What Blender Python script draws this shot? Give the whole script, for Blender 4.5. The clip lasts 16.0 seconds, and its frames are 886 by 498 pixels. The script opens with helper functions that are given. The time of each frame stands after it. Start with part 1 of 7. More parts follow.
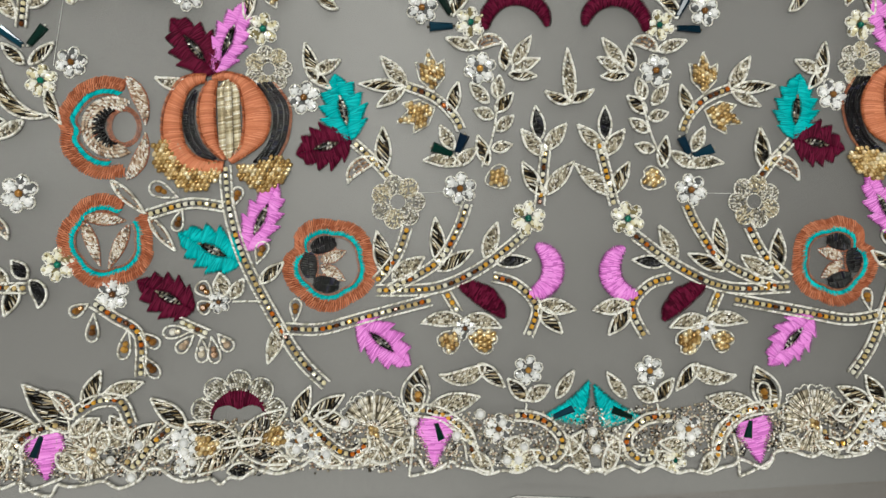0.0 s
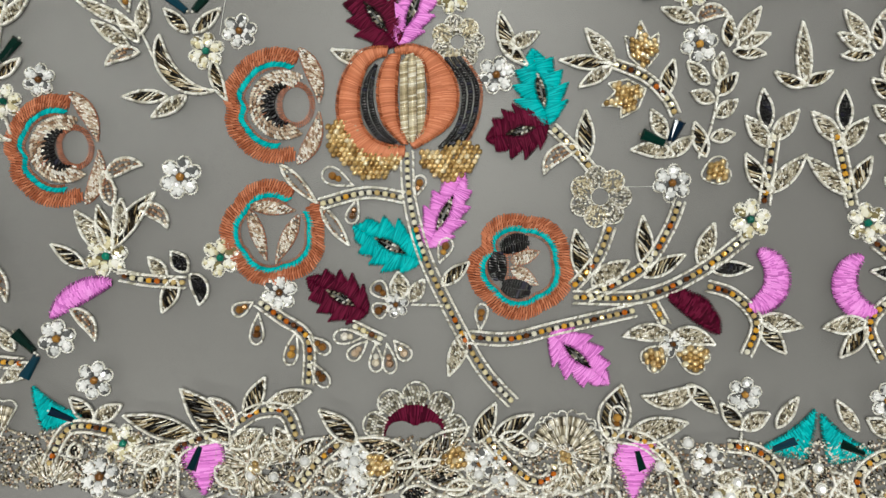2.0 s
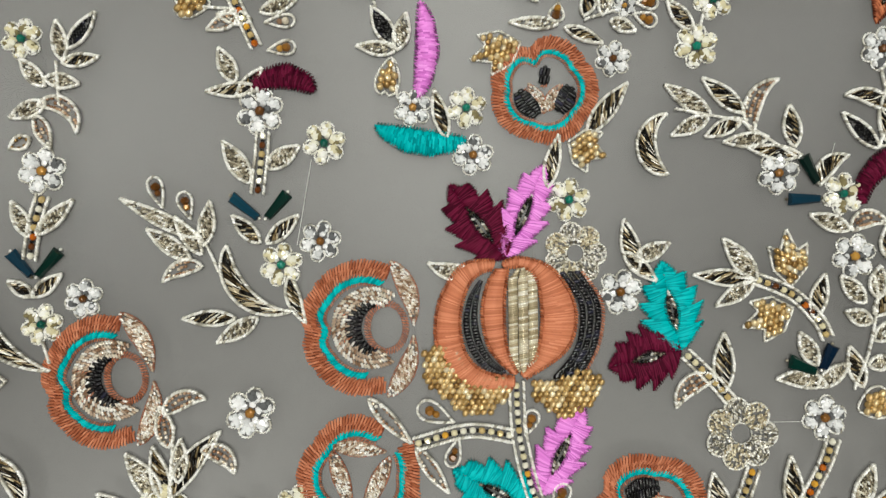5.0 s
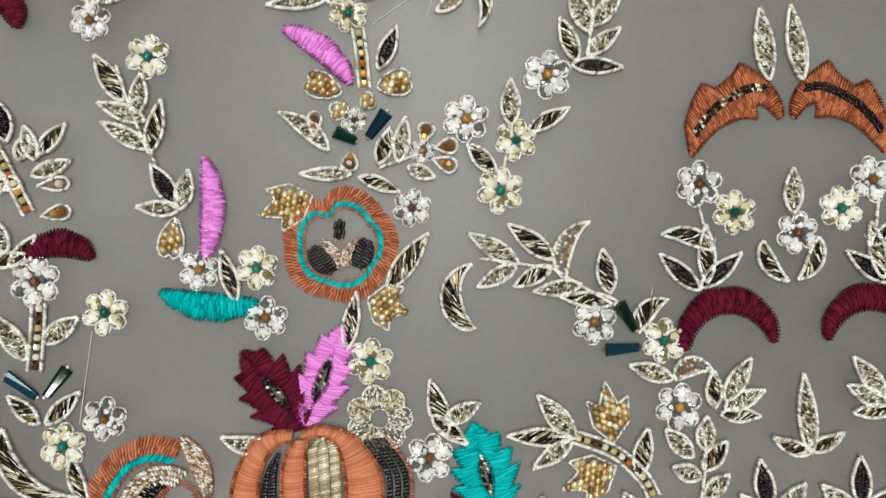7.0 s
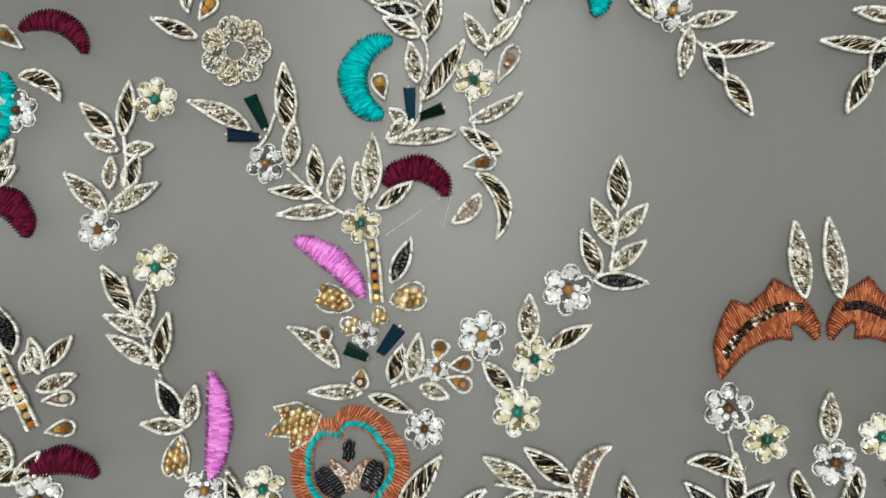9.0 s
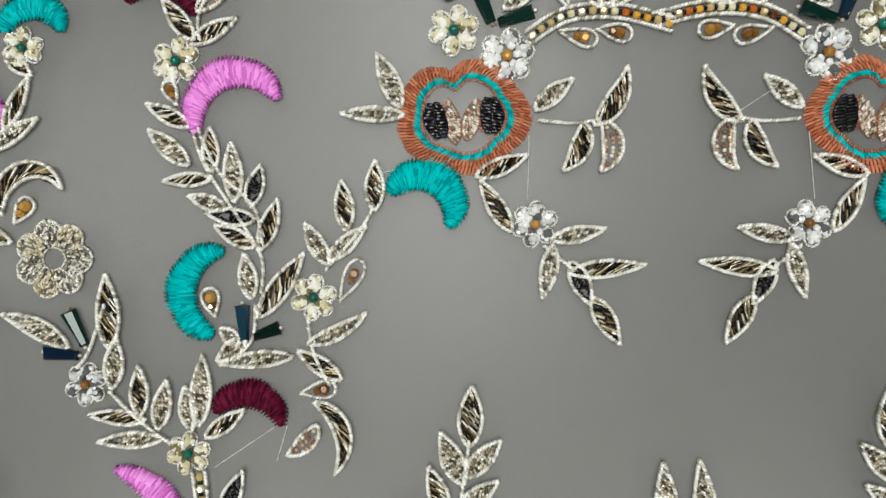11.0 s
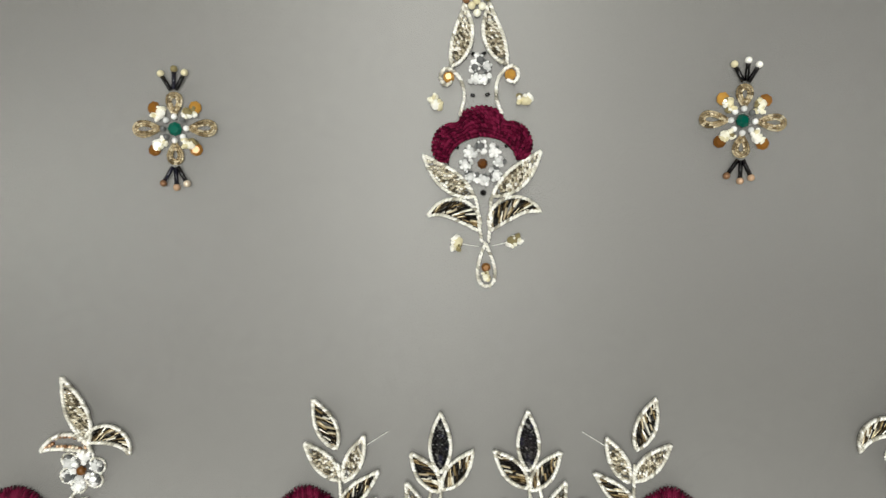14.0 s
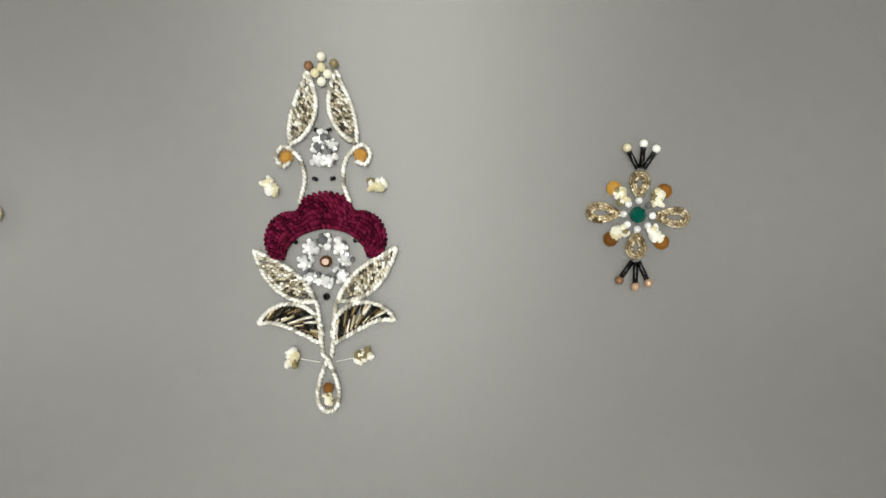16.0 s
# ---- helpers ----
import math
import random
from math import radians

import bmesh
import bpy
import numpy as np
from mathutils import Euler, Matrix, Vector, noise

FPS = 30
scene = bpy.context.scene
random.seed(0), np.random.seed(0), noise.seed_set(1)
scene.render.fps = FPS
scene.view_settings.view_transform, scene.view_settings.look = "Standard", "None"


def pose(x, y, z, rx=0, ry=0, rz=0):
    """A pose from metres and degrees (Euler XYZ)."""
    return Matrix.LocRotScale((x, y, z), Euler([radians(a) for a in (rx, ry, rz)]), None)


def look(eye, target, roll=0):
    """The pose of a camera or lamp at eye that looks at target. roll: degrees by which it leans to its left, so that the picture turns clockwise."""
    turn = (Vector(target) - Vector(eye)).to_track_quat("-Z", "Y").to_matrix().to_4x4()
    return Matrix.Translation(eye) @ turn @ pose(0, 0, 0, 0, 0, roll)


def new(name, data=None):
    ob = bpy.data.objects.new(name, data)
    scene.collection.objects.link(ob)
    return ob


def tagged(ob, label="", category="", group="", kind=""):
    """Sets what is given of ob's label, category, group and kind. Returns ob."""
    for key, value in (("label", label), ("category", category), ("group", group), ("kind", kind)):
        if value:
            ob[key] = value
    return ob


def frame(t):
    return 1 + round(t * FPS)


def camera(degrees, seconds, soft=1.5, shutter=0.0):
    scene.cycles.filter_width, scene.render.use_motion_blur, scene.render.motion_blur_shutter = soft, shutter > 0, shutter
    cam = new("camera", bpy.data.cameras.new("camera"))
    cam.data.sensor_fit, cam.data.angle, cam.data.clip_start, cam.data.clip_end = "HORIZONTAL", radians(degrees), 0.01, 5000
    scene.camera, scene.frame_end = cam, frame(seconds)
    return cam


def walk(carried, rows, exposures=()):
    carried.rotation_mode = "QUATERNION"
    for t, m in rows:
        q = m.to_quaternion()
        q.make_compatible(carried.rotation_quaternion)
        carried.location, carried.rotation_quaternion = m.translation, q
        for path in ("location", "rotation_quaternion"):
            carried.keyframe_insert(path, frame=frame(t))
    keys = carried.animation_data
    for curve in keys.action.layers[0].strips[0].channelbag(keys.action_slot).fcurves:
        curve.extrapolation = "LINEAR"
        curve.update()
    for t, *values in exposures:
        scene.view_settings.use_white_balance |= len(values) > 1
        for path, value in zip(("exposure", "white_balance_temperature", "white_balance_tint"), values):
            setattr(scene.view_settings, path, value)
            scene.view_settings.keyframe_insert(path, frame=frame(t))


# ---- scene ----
cam = camera(64.47, 16.0, soft=1.3, shutter=0.15)
PATH = [
    (0, 0.07775, -0.08115, 0.29746, 1.217, -3.318, -0.342),
    (0.5, 0.05808, -0.08415, 0.28766, -0.475, -3.219, -0.115),
    (1, 0.04189, -0.08058, 0.27784, 0.146, -2.514, 0.530),
    (1.5, 0.02912, -0.08140, 0.26625, 1.745, -0.960, 1.250),
    (2, 0.01859, -0.07523, 0.25948, -0.072, 0.015, 1.351),
    (2.5, -0.00024, -0.06518, 0.25465, 0.293, -0.013, 1.704),
    (3, -0.01049, -0.05445, 0.25384, 1.373, 0.616, 2.071),
    (3.2, -0.01388, -0.04685, 0.25153, 0.484, 0.002, 2.035),
    (5.3, -0.02294, 0.00710, 0.21777, 0.981, -0.845, 1.028),
    (5.5, -0.01543, 0.01424, 0.21474, -0.559, -0.055, 0.791),
    (6, 0.00449, 0.02412, 0.20729, 0.381, -1.956, -0.562),
    (6.5, 0.02926, 0.02962, 0.20682, 0.993, -1.807, -1.328),
    (7, 0.03790, 0.04365, 0.20993, 1.955, -1.075, -1.248),
    (7.5, 0.04294, 0.06001, 0.21187, 1.856, -0.243, -0.527),
    (8, 0.04558, 0.07257, 0.21200, 2.717, 0.261, -0.318),
    (8.5, 0.04238, 0.09150, 0.20822, 3.487, 0.978, -0.450),
    (8.7, 0.04086, 0.09647, 0.20609, 3.240, 0.926, -0.453),
    (10.8, 0.08352, 0.17300, 0.18786, -1.469, 2.707, 0.145),
    (11, 0.08818, 0.17654, 0.18503, 0.194, 1.848, 0.389),
    (11.5, 0.09422, 0.20883, 0.19038, -1.293, 2.120, 0.106),
    (12, 0.10236, 0.23314, 0.19777, -1.860, 1.251, -0.025),
    (12.5, 0.10776, 0.25167, 0.20744, -2.098, 0.111, 0.063),
    (13, 0.10283, 0.29516, 0.19561, -1.304, 0.736, 0.309),
    (13.5, 0.11567, 0.31476, 0.20262, -1.149, 2.152, -0.259),
    (14, 0.13160, 0.32905, 0.19311, -2.861, 1.363, 0.261),
    (14.5, 0.14528, 0.33133, 0.18706, -0.377, -0.091, -0.102),
    (15, 0.16439, 0.33701, 0.17758, 0.289, -0.005, 0.010),
    (15.5, 0.16860, 0.33395, 0.16222, -0.395, -0.003, 0.667),
    (16, 0.16345, 0.34336, 0.15837, 0.949, -0.206, 0.991),
]
walk(cam, [(t, pose(x, y, z, rx, ry, rz)) for t, x, y, z, rx, ry, rz in PATH],
     [(0, -0.32, 6600, 4), (3.2, -0.27, 6600, 4), (5.5, -0.27, 6600, 4), (8.5, -0.27, 6500, 4), (11, -0.32, 6450, 4), (12.5, -0.16, 6450, 4), (13.5, -0.07, 6600, 4), (15, 0.06, 6700, 4), (16, 0.0, 6650, 4)])

# ---- world and light ----
world = bpy.data.worlds.new("room")
scene.world = world
world.use_nodes = True
world.node_tree.nodes["Background"].inputs[0].default_value = (0.80, 0.84, 0.90, 1)
world.node_tree.nodes["Background"].inputs[1].default_value = 0.12


def area_lamp(name, eye, target, sx, sy, watts, colour):
    data = bpy.data.lights.new(name, "AREA")
    data.shape, data.size, data.size_y, data.energy, data.color = "RECTANGLE", sx, sy, watts, colour
    ob = new(name, data)
    ob.matrix_world = look(eye, target)
    return ob


# unseen lamps, added: a long tube for the fabric's sheen, small ones for glints
area_lamp("sheen_tube", (0.05, 0.72, 1.72), (0.05, 0.72, 0), 0.30, 1.5, 20, (1.0, 0.98, 0.95))
for lx, ly, watts in ((-0.75, -0.85, 8), (0.05, -1.0, 7), (0.95, -0.75, 5), (-0.95, 0.35, 6), (1.1, 0.5, 3), (0.1, 1.6, 5)):
    area_lamp("glint_lamp", (lx, ly, 1.6), (0.1, 0.1, 0), 0.2, 0.2, watts, (1.0, 0.97, 0.93))


# ---- materials ----
MM = 0.001


def material(name, stops, rough=0.4, metal=0.0, source="island", bump=0.0, bump_scale=900.0, spec=0.5, sheen=0.0, step=False):
    """A bead, cord or thread surface; its colour varies piece by piece over the stops."""
    m = bpy.data.materials.new(name)
    m.use_nodes = True
    nt = m.node_tree
    b = nt.nodes["Principled BSDF"]
    b.inputs["Roughness"].default_value = rough
    b.inputs["Metallic"].default_value = metal
    b.inputs["Specular IOR Level"].default_value = spec
    b.inputs["Sheen Weight"].default_value = sheen
    ramp = nt.nodes.new("ShaderNodeValToRGB")
    if step:
        ramp.color_ramp.interpolation = "CONSTANT"
    el = ramp.color_ramp.elements
    while len(el) < len(stops):
        el.new(0.5)
    for e, (p, c) in zip(el, stops):
        e.position, e.color = p, (*c, 1)
    if source == "island":
        add, fract = nt.nodes.new("ShaderNodeMath"), nt.nodes.new("ShaderNodeMath")
        add.operation, fract.operation = "ADD", "FRACT"
        nt.links.new(nt.nodes.new("ShaderNodeNewGeometry").outputs["Random Per Island"], add.inputs[0])
        nt.links.new(nt.nodes.new("ShaderNodeObjectInfo").outputs["Random"], add.inputs[1])
        nt.links.new(add.outputs[0], fract.inputs[0])
        src = fract.outputs[0]
    else:
        src = nt.nodes.new("ShaderNodeObjectInfo").outputs["Random"]
    nt.links.new(src, ramp.inputs[0])
    co = nt.nodes.new("ShaderNodeTexCoord")
    n2 = nt.nodes.new("ShaderNodeTexNoise")
    n2.inputs["Scale"].default_value = 160.0
    nt.links.new(co.outputs["Object"], n2.inputs["Vector"])
    mix = nt.nodes.new("ShaderNodeMix")
    mix.data_type, mix.blend_type = "RGBA", "OVERLAY"
    mix.inputs["Factor"].default_value = 0.22
    nt.links.new(ramp.outputs[0], mix.inputs["A"])
    nt.links.new(n2.outputs["Fac"], mix.inputs["B"])
    nt.links.new(mix.outputs["Result"], b.inputs["Base Color"])
    if bump:
        n3 = nt.nodes.new("ShaderNodeTexNoise")
        n3.inputs["Scale"].default_value = bump_scale
        bp = nt.nodes.new("ShaderNodeBump")
        bp.inputs["Strength"].default_value, bp.inputs["Distance"].default_value = bump, 0.0002
        nt.links.new(co.outputs["Object"], n3.inputs["Vector"])
        nt.links.new(n3.outputs["Fac"], bp.inputs["Height"])
        nt.links.new(bp.outputs["Normal"], b.inputs["Normal"])
    return m


CORD = material("silver_cord", [(0, (0.30, 0.28, 0.23)), (0.2, (0.62, 0.60, 0.53)), (0.5, (0.85, 0.835, 0.78)), (1, (0.98, 0.975, 0.95))], 0.3, 0.2, spec=0.6)
# the near-white stop paints glints onto some of the silver beads
SILVER = material("silver_beads", [(0, (0.085, 0.07, 0.045)), (0.18, (0.30, 0.26, 0.185)), (0.42, (0.54, 0.49, 0.375)), (0.66, (0.78, 0.73, 0.61)), (0.86, (0.99, 0.98, 0.94))], 0.18, 0.35, step=True)
PEARL = material("pearl_beads", [(0, (0.30, 0.18, 0.11)), (0.15, (0.58, 0.44, 0.33)), (0.45, (0.80, 0.72, 0.60)), (0.75, (0.98, 0.95, 0.9))], 0.2, 0.3, step=True)
# dark bronze rods; the two palest stops are highlights put into the colour
BULLION = material("dark_bullion", [(0, (0.004, 0.003, 0.002)), (0.42, (0.040, 0.026, 0.011)), (0.58, (0.24, 0.175, 0.085)), (0.73, (0.62, 0.53, 0.37)), (0.88, (0.95, 0.92, 0.82))], 0.22, 0.4, step=True)
BLACK = material("black_beads", [(0, (0.001, 0.001, 0.0015)), (0.8, (0.003, 0.003, 0.004)), (1, (0.02, 0.02, 0.04))], 0.07, 0.0, spec=0.5)
BLACK_ONE = material("black_bead", [(0, (0.001, 0.001, 0.0015)), (0.8, (0.003, 0.003, 0.004)), (1, (0.02, 0.02, 0.04))], 0.07, 0.0, "object", spec=0.5)
SILVER_ONE = material("silver_bead", [(0, (0.12, 0.105, 0.075)), (0.2, (0.42, 0.38, 0.30)), (0.45, (0.75, 0.71, 0.62)), (0.75, (0.98, 0.96, 0.9))], 0.2, 0.35, "object", step=True)
GOLD = material("gold_bead", [(0, (0.30, 0.17, 0.05)), (0.35, (0.56, 0.38, 0.15)), (0.75, (0.82, 0.64, 0.34)), (1, (0.98, 0.90, 0.68))], 0.16, 0.55, "object", spec=0.8)
PEACH = material("peach_beads", [(0, (0.28, 0.15, 0.08)), (0.35, (0.60, 0.40, 0.26)), (0.7, (0.85, 0.72, 0.56)), (0.88, (0.97, 0.93, 0.85))], 0.22, 0.35, step=True)
PEACH_ONE = material("peach_bead", [(0, (0.36, 0.22, 0.14)), (0.2, (0.62, 0.48, 0.35)), (0.5, (0.82, 0.74, 0.60)), (0.75, (0.97, 0.94, 0.87))], 0.2, 0.4, "object", step=True)
# the pale and bright orange stops include the crystals' reflections, painted as colour
AMBER = material("amber_crystal", [(0, (0.66, 0.50, 0.22)), (0.30, (0.90, 0.82, 0.55)), (0.55, (0.97, 0.94, 0.80)), (0.70, (0.85, 0.45, 0.05)), (0.84, (0.60, 0.15, 0.01)), (0.93, (0.14, 0.04, 0.006))], 0.08, 0.2, "object", spec=0.9, step=True)
AMBER_BEAD = material("amber_bead", [(0, (0.10, 0.035, 0.008)), (0.6, (0.32, 0.14, 0.025)), (1, (0.62, 0.34, 0.07))], 0.1, 0.15, "object")
CLEAR = material("clear_crystal", [(0, (0.14, 0.145, 0.15)), (0.18, (0.70, 0.71, 0.72)), (0.42, (0.88, 0.89, 0.9)), (0.7, (0.99, 0.99, 1.0))], 0.08, 0.08, step=True)
LEMON = material("lemon_crystal", [(0, (0.26, 0.22, 0.11)), (0.16, (0.76, 0.70, 0.48)), (0.42, (0.93, 0.91, 0.78)), (0.7, (1.0, 0.99, 0.94))], 0.08, 0.1, step=True)
EMERALD = material("green_bead", [(0, (0.0, 0.07, 0.05)), (1, (0.005, 0.22, 0.15))], 0.12, 0.1)
BAGUETTE = material("bottle_green_baguette", [(0, (0.001, 0.010, 0.008)), (0.55, (0.002, 0.028, 0.020)), (0.8, (0.003, 0.014, 0.035)), (1, (0.008, 0.05, 0.08))], 0.05, 0.1, "object")
PINK = material("pink_silk", [(0, (0.50, 0.12, 0.47)), (0.4, (0.72, 0.22, 0.67)), (1, (0.88, 0.36, 0.83))], 0.42, 0.0, spec=0.12)
MAROON = material("maroon_silk", [(0, (0.030, 0.001, 0.008)), (0.4, (0.080, 0.003, 0.019)), (1, (0.15, 0.010, 0.040))], 0.42, 0.0, spec=0.05)
TEAL = material("teal_silk", [(0, (0.0, 0.22, 0.24)), (0.4, (0.0, 0.38, 0.40)), (1, (0.01, 0.54, 0.56))], 0.42, 0.0, spec=0.08)
ORANGE = material("orange_silk", [(0, (0.46, 0.15, 0.075)), (0.5, (0.58, 0.21, 0.11)), (1, (0.68, 0.28, 0.16))], 0.42, 0.0, spec=0.15)
RUST = material("rust_silk", [(0, (0.20, 0.05, 0.018)), (0.45, (0.40, 0.12, 0.05)), (1, (0.58, 0.21, 0.10))], 0.45, 0.0, spec=0.12)
PINK_EDGE = material("pink_edge_silk", [(0, (0.16, 0.02, 0.15)), (0.5, (0.40, 0.08, 0.37)), (1, (0.80, 0.28, 0.75))], 0.45, 0.0, spec=0.3)
TEAL_EDGE = material("teal_edge_silk", [(0, (0.0, 0.06, 0.06)), (0.5, (0.0, 0.20, 0.20)), (1, (0.0, 0.46, 0.46))], 0.45, 0.0, spec=0.3)
MAROON_EDGE = material("maroon_edge_silk", [(0, (0.010, 0.001, 0.003)), (1, (0.11, 0.006, 0.03))], 0.5, 0.0, spec=0.2)
COPPER = material("copper_silk", [(0, (0.30, 0.085, 0.036)), (0.5, (0.48, 0.16, 0.08)), (1, (0.62, 0.25, 0.14))], 0.42, 0.0, spec=0.15)
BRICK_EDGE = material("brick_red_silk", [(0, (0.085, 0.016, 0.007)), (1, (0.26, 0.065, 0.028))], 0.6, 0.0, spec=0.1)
NYLON = material("nylon_thread", [(0, (0.6, 0.6, 0.58)), (1, (0.8, 0.8, 0.78))], 0.35, 0.0)
SMOKE = material("smoky_sequin", [(0, (0.008, 0.008, 0.008)), (0.45, (0.06, 0.05, 0.035)), (0.65, (0.35, 0.31, 0.24)), (0.85, (0.9, 0.88, 0.82))], 0.15, 0.4, step=True)
CHAMPAGNE = material("champagne_beads", [(0, (0.40, 0.33, 0.20)), (0.4, (0.62, 0.54, 0.37)), (0.8, (0.85, 0.79, 0.62)), (1, (0.97, 0.95, 0.86))], 0.18, 0.3)
SILVER_ROW = material("bright_seed_beads", [(0, (0.16, 0.14, 0.10)), (0.15, (0.42, 0.39, 0.31)), (0.4, (0.70, 0.67, 0.58)), (0.7, (0.97, 0.95, 0.9))], 0.18, 0.35, step=True)
SILK = {"pink": (PINK, PINK_EDGE), "maroon": (MAROON, MAROON_EDGE), "teal": (TEAL, TEAL_EDGE), "orange": (ORANGE, RUST)}


# ---- building ----
def ball(n, rings):
    v, f = [(0, 0, 1)], []
    for r in range(1, rings):
        a = math.pi * r / rings
        v += [(math.sin(a) * math.cos(2 * math.pi * k / n), math.sin(a) * math.sin(2 * math.pi * k / n), math.cos(a)) for k in range(n)]
    v.append((0, 0, -1))
    last = len(v) - 1
    for k in range(n):
        j = (k + 1) % n
        f.append((0, 1 + k, 1 + j))
        for r in range(rings - 2):
            a, b = 1 + r * n, 1 + (r + 1) * n
            f.append((a + k, b + k, b + j, a + j))
        f.append((1 + (rings - 2) * n + k, last, 1 + (rings - 2) * n + j))
    return np.array(v, float), f


SMALL, ROUND = ball(5, 3), ball(8, 5)


class Pieces:
    """Beads, rods, threads and cords in millimetres, joined into one mesh."""

    def __init__(self):
        self.v, self.f, self.n = [], [], 0

    def put(self, v, f):
        self.v.append(v)
        n = self.n
        self.f += [tuple(i + n for i in q) for q in f]
        self.n += len(v)

    def bead(self, x, y, z, rx, ry=None, rz=None, turn=0.0, shape=SMALL):
        ry, rz = ry or rx, rz or rx
        v, f = shape
        c, s = math.cos(turn), math.sin(turn)
        w = np.empty_like(v)
        w[:, 0] = x + c * v[:, 0] * rx - s * v[:, 1] * ry
        w[:, 1] = y + s * v[:, 0] * rx + c * v[:, 1] * ry
        w[:, 2] = z + v[:, 2] * rz
        self.put(w, f)

    def rod(self, p, q, r, z=0.5, tilt=0.0):
        """A short faceted tube bead lying between two points."""
        dx, dy = q[0] - p[0], q[1] - p[1]
        d = math.hypot(dx, dy) or 1e-6
        nx, ny = -dy / d, dx / d
        v = []
        for k in range(5):
            a = 2 * math.pi * k / 5 + 0.3
            o, h = r * math.cos(a), r * math.sin(a)
            v.append((p[0] + nx * o, p[1] + ny * o, z + h - tilt))
        for k in range(5):
            a = 2 * math.pi * k / 5 + 0.3
            o, h = r * math.cos(a), r * math.sin(a)
            v.append((q[0] + nx * o, q[1] + ny * o, z + h + tilt))
        f = [(k, (k + 1) % 5, 5 + (k + 1) % 5, 5 + k) for k in range(5)] + [(4, 3, 2, 1, 0), (5, 6, 7, 8, 9)]
        self.put(np.array(v), f)

    def thread(self, p, q, w, h, z=0.05, span=(0.0, 1.0)):
        """One stitch from p to q; span: which part of an arch of height h it lies on."""
        dx, dy = q[0] - p[0], q[1] - p[1]
        d = math.hypot(dx, dy) or 1e-6
        nx, ny = -dy / d * w / 2, dx / d * w / 2
        v = []
        for t in (0, 0.18, 0.5, 0.82, 1):
            g = span[0] + (span[1] - span[0]) * t
            k = 1 - abs(2 * g - 1) ** 3 * 0.95 - (0.12 if t in (0, 1) else 0.0)
            x, y = p[0] + dx * t, p[1] + dy * t
            v += [(x - nx, y - ny, z + h * k - w * 0.15), (x, y, z + h * k + w * 0.55), (x + nx, y + ny, z + h * k - w * 0.15)]
        f = []
        for k in range(4):
            a = 3 * k
            f += [(a, a + 3, a + 4, a + 1), (a + 1, a + 4, a + 5, a + 2)]
        self.put(np.array(v), f)

    def cord(self, pts, r=0.70, pitch=0.85, z=None, closed=False, lean=0.56):
        """A twisted cord: slanted strands one after another along the line."""
        pts = np.array(pts, float)
        if closed:
            pts = np.vstack([pts, pts[:1]])
        seg = np.hypot(*np.diff(pts, axis=0).T)
        s = np.r_[0, np.cumsum(seg)]
        n = max(2, int(s[-1] / pitch))
        at = np.linspace(0, s[-1], n + 1)
        xs, ys = np.interp(at, s, pts[:, 0]), np.interp(at, s, pts[:, 1])
        z = r * 0.9 if z is None else z
        for k in range(n):
            a = math.atan2(ys[k + 1] - ys[k], xs[k + 1] - xs[k])
            self.bead((xs[k] + xs[k + 1]) / 2 + random.uniform(-.05, .05), (ys[k] + ys[k + 1]) / 2 + random.uniform(-.05, .05), z, pitch * 1.0, r * random.uniform(0.56, 0.76), r, a + lean)

    def mesh(self, name, mat, smooth=True):
        me = bpy.data.meshes.new(name)
        me.from_pydata((np.vstack(self.v) * MM).tolist(), [], self.f)
        me.polygons.foreach_set("use_smooth", [smooth] * len(me.polygons))
        me.materials.append(mat)
        me.update()
        return me


STUFF = ("cord", "outline", "edge", "rim", "loop", "strand", "stitches", "fill", "ribs", "satin", "midrib", "row")


def part(name, pieces, mat, parent, label="", smooth=True):
    ob = new(name, pieces if isinstance(pieces, bpy.types.Mesh) else pieces.mesh(name, mat, smooth))
    ob.parent = parent
    if name.split("_")[-1] in STUFF:
        ob["kind"] = "stuff"
    return tagged(ob, label) if label else ob


UNIT = {}


def bead_part(name, x, y, z, r, mat, parent):
    """One round bead, on a mesh shared by its kind."""
    if (name, mat.name) not in UNIT:
        pc = Pieces()
        if mat is AMBER_BEAD or mat is PEACH_ONE:
            g = gem(1.05, 1.7, 7)
            pc.put(g.v[0] - np.array((0, 0, 0.8)), g.f)
        else:
            pc.bead(0, 0, 0, 1, shape=ROUND)
        UNIT[name, mat.name] = pc.mesh(name, mat, mat is not AMBER_BEAD and mat is not PEACH_ONE)
    o = part(name, UNIT[name, mat.name], None, parent)
    o.matrix_local = pose(x * MM, y * MM, z * MM, random.uniform(-14, 14), random.uniform(-14, 14), random.uniform(35, 60) if mat is GOLD else random.uniform(0, 90)) @ Matrix.Diagonal((r * 1.12, r * 0.92, r * 0.9, 1) if mat is GOLD else (r, r, r * 0.9, 1))
    return o


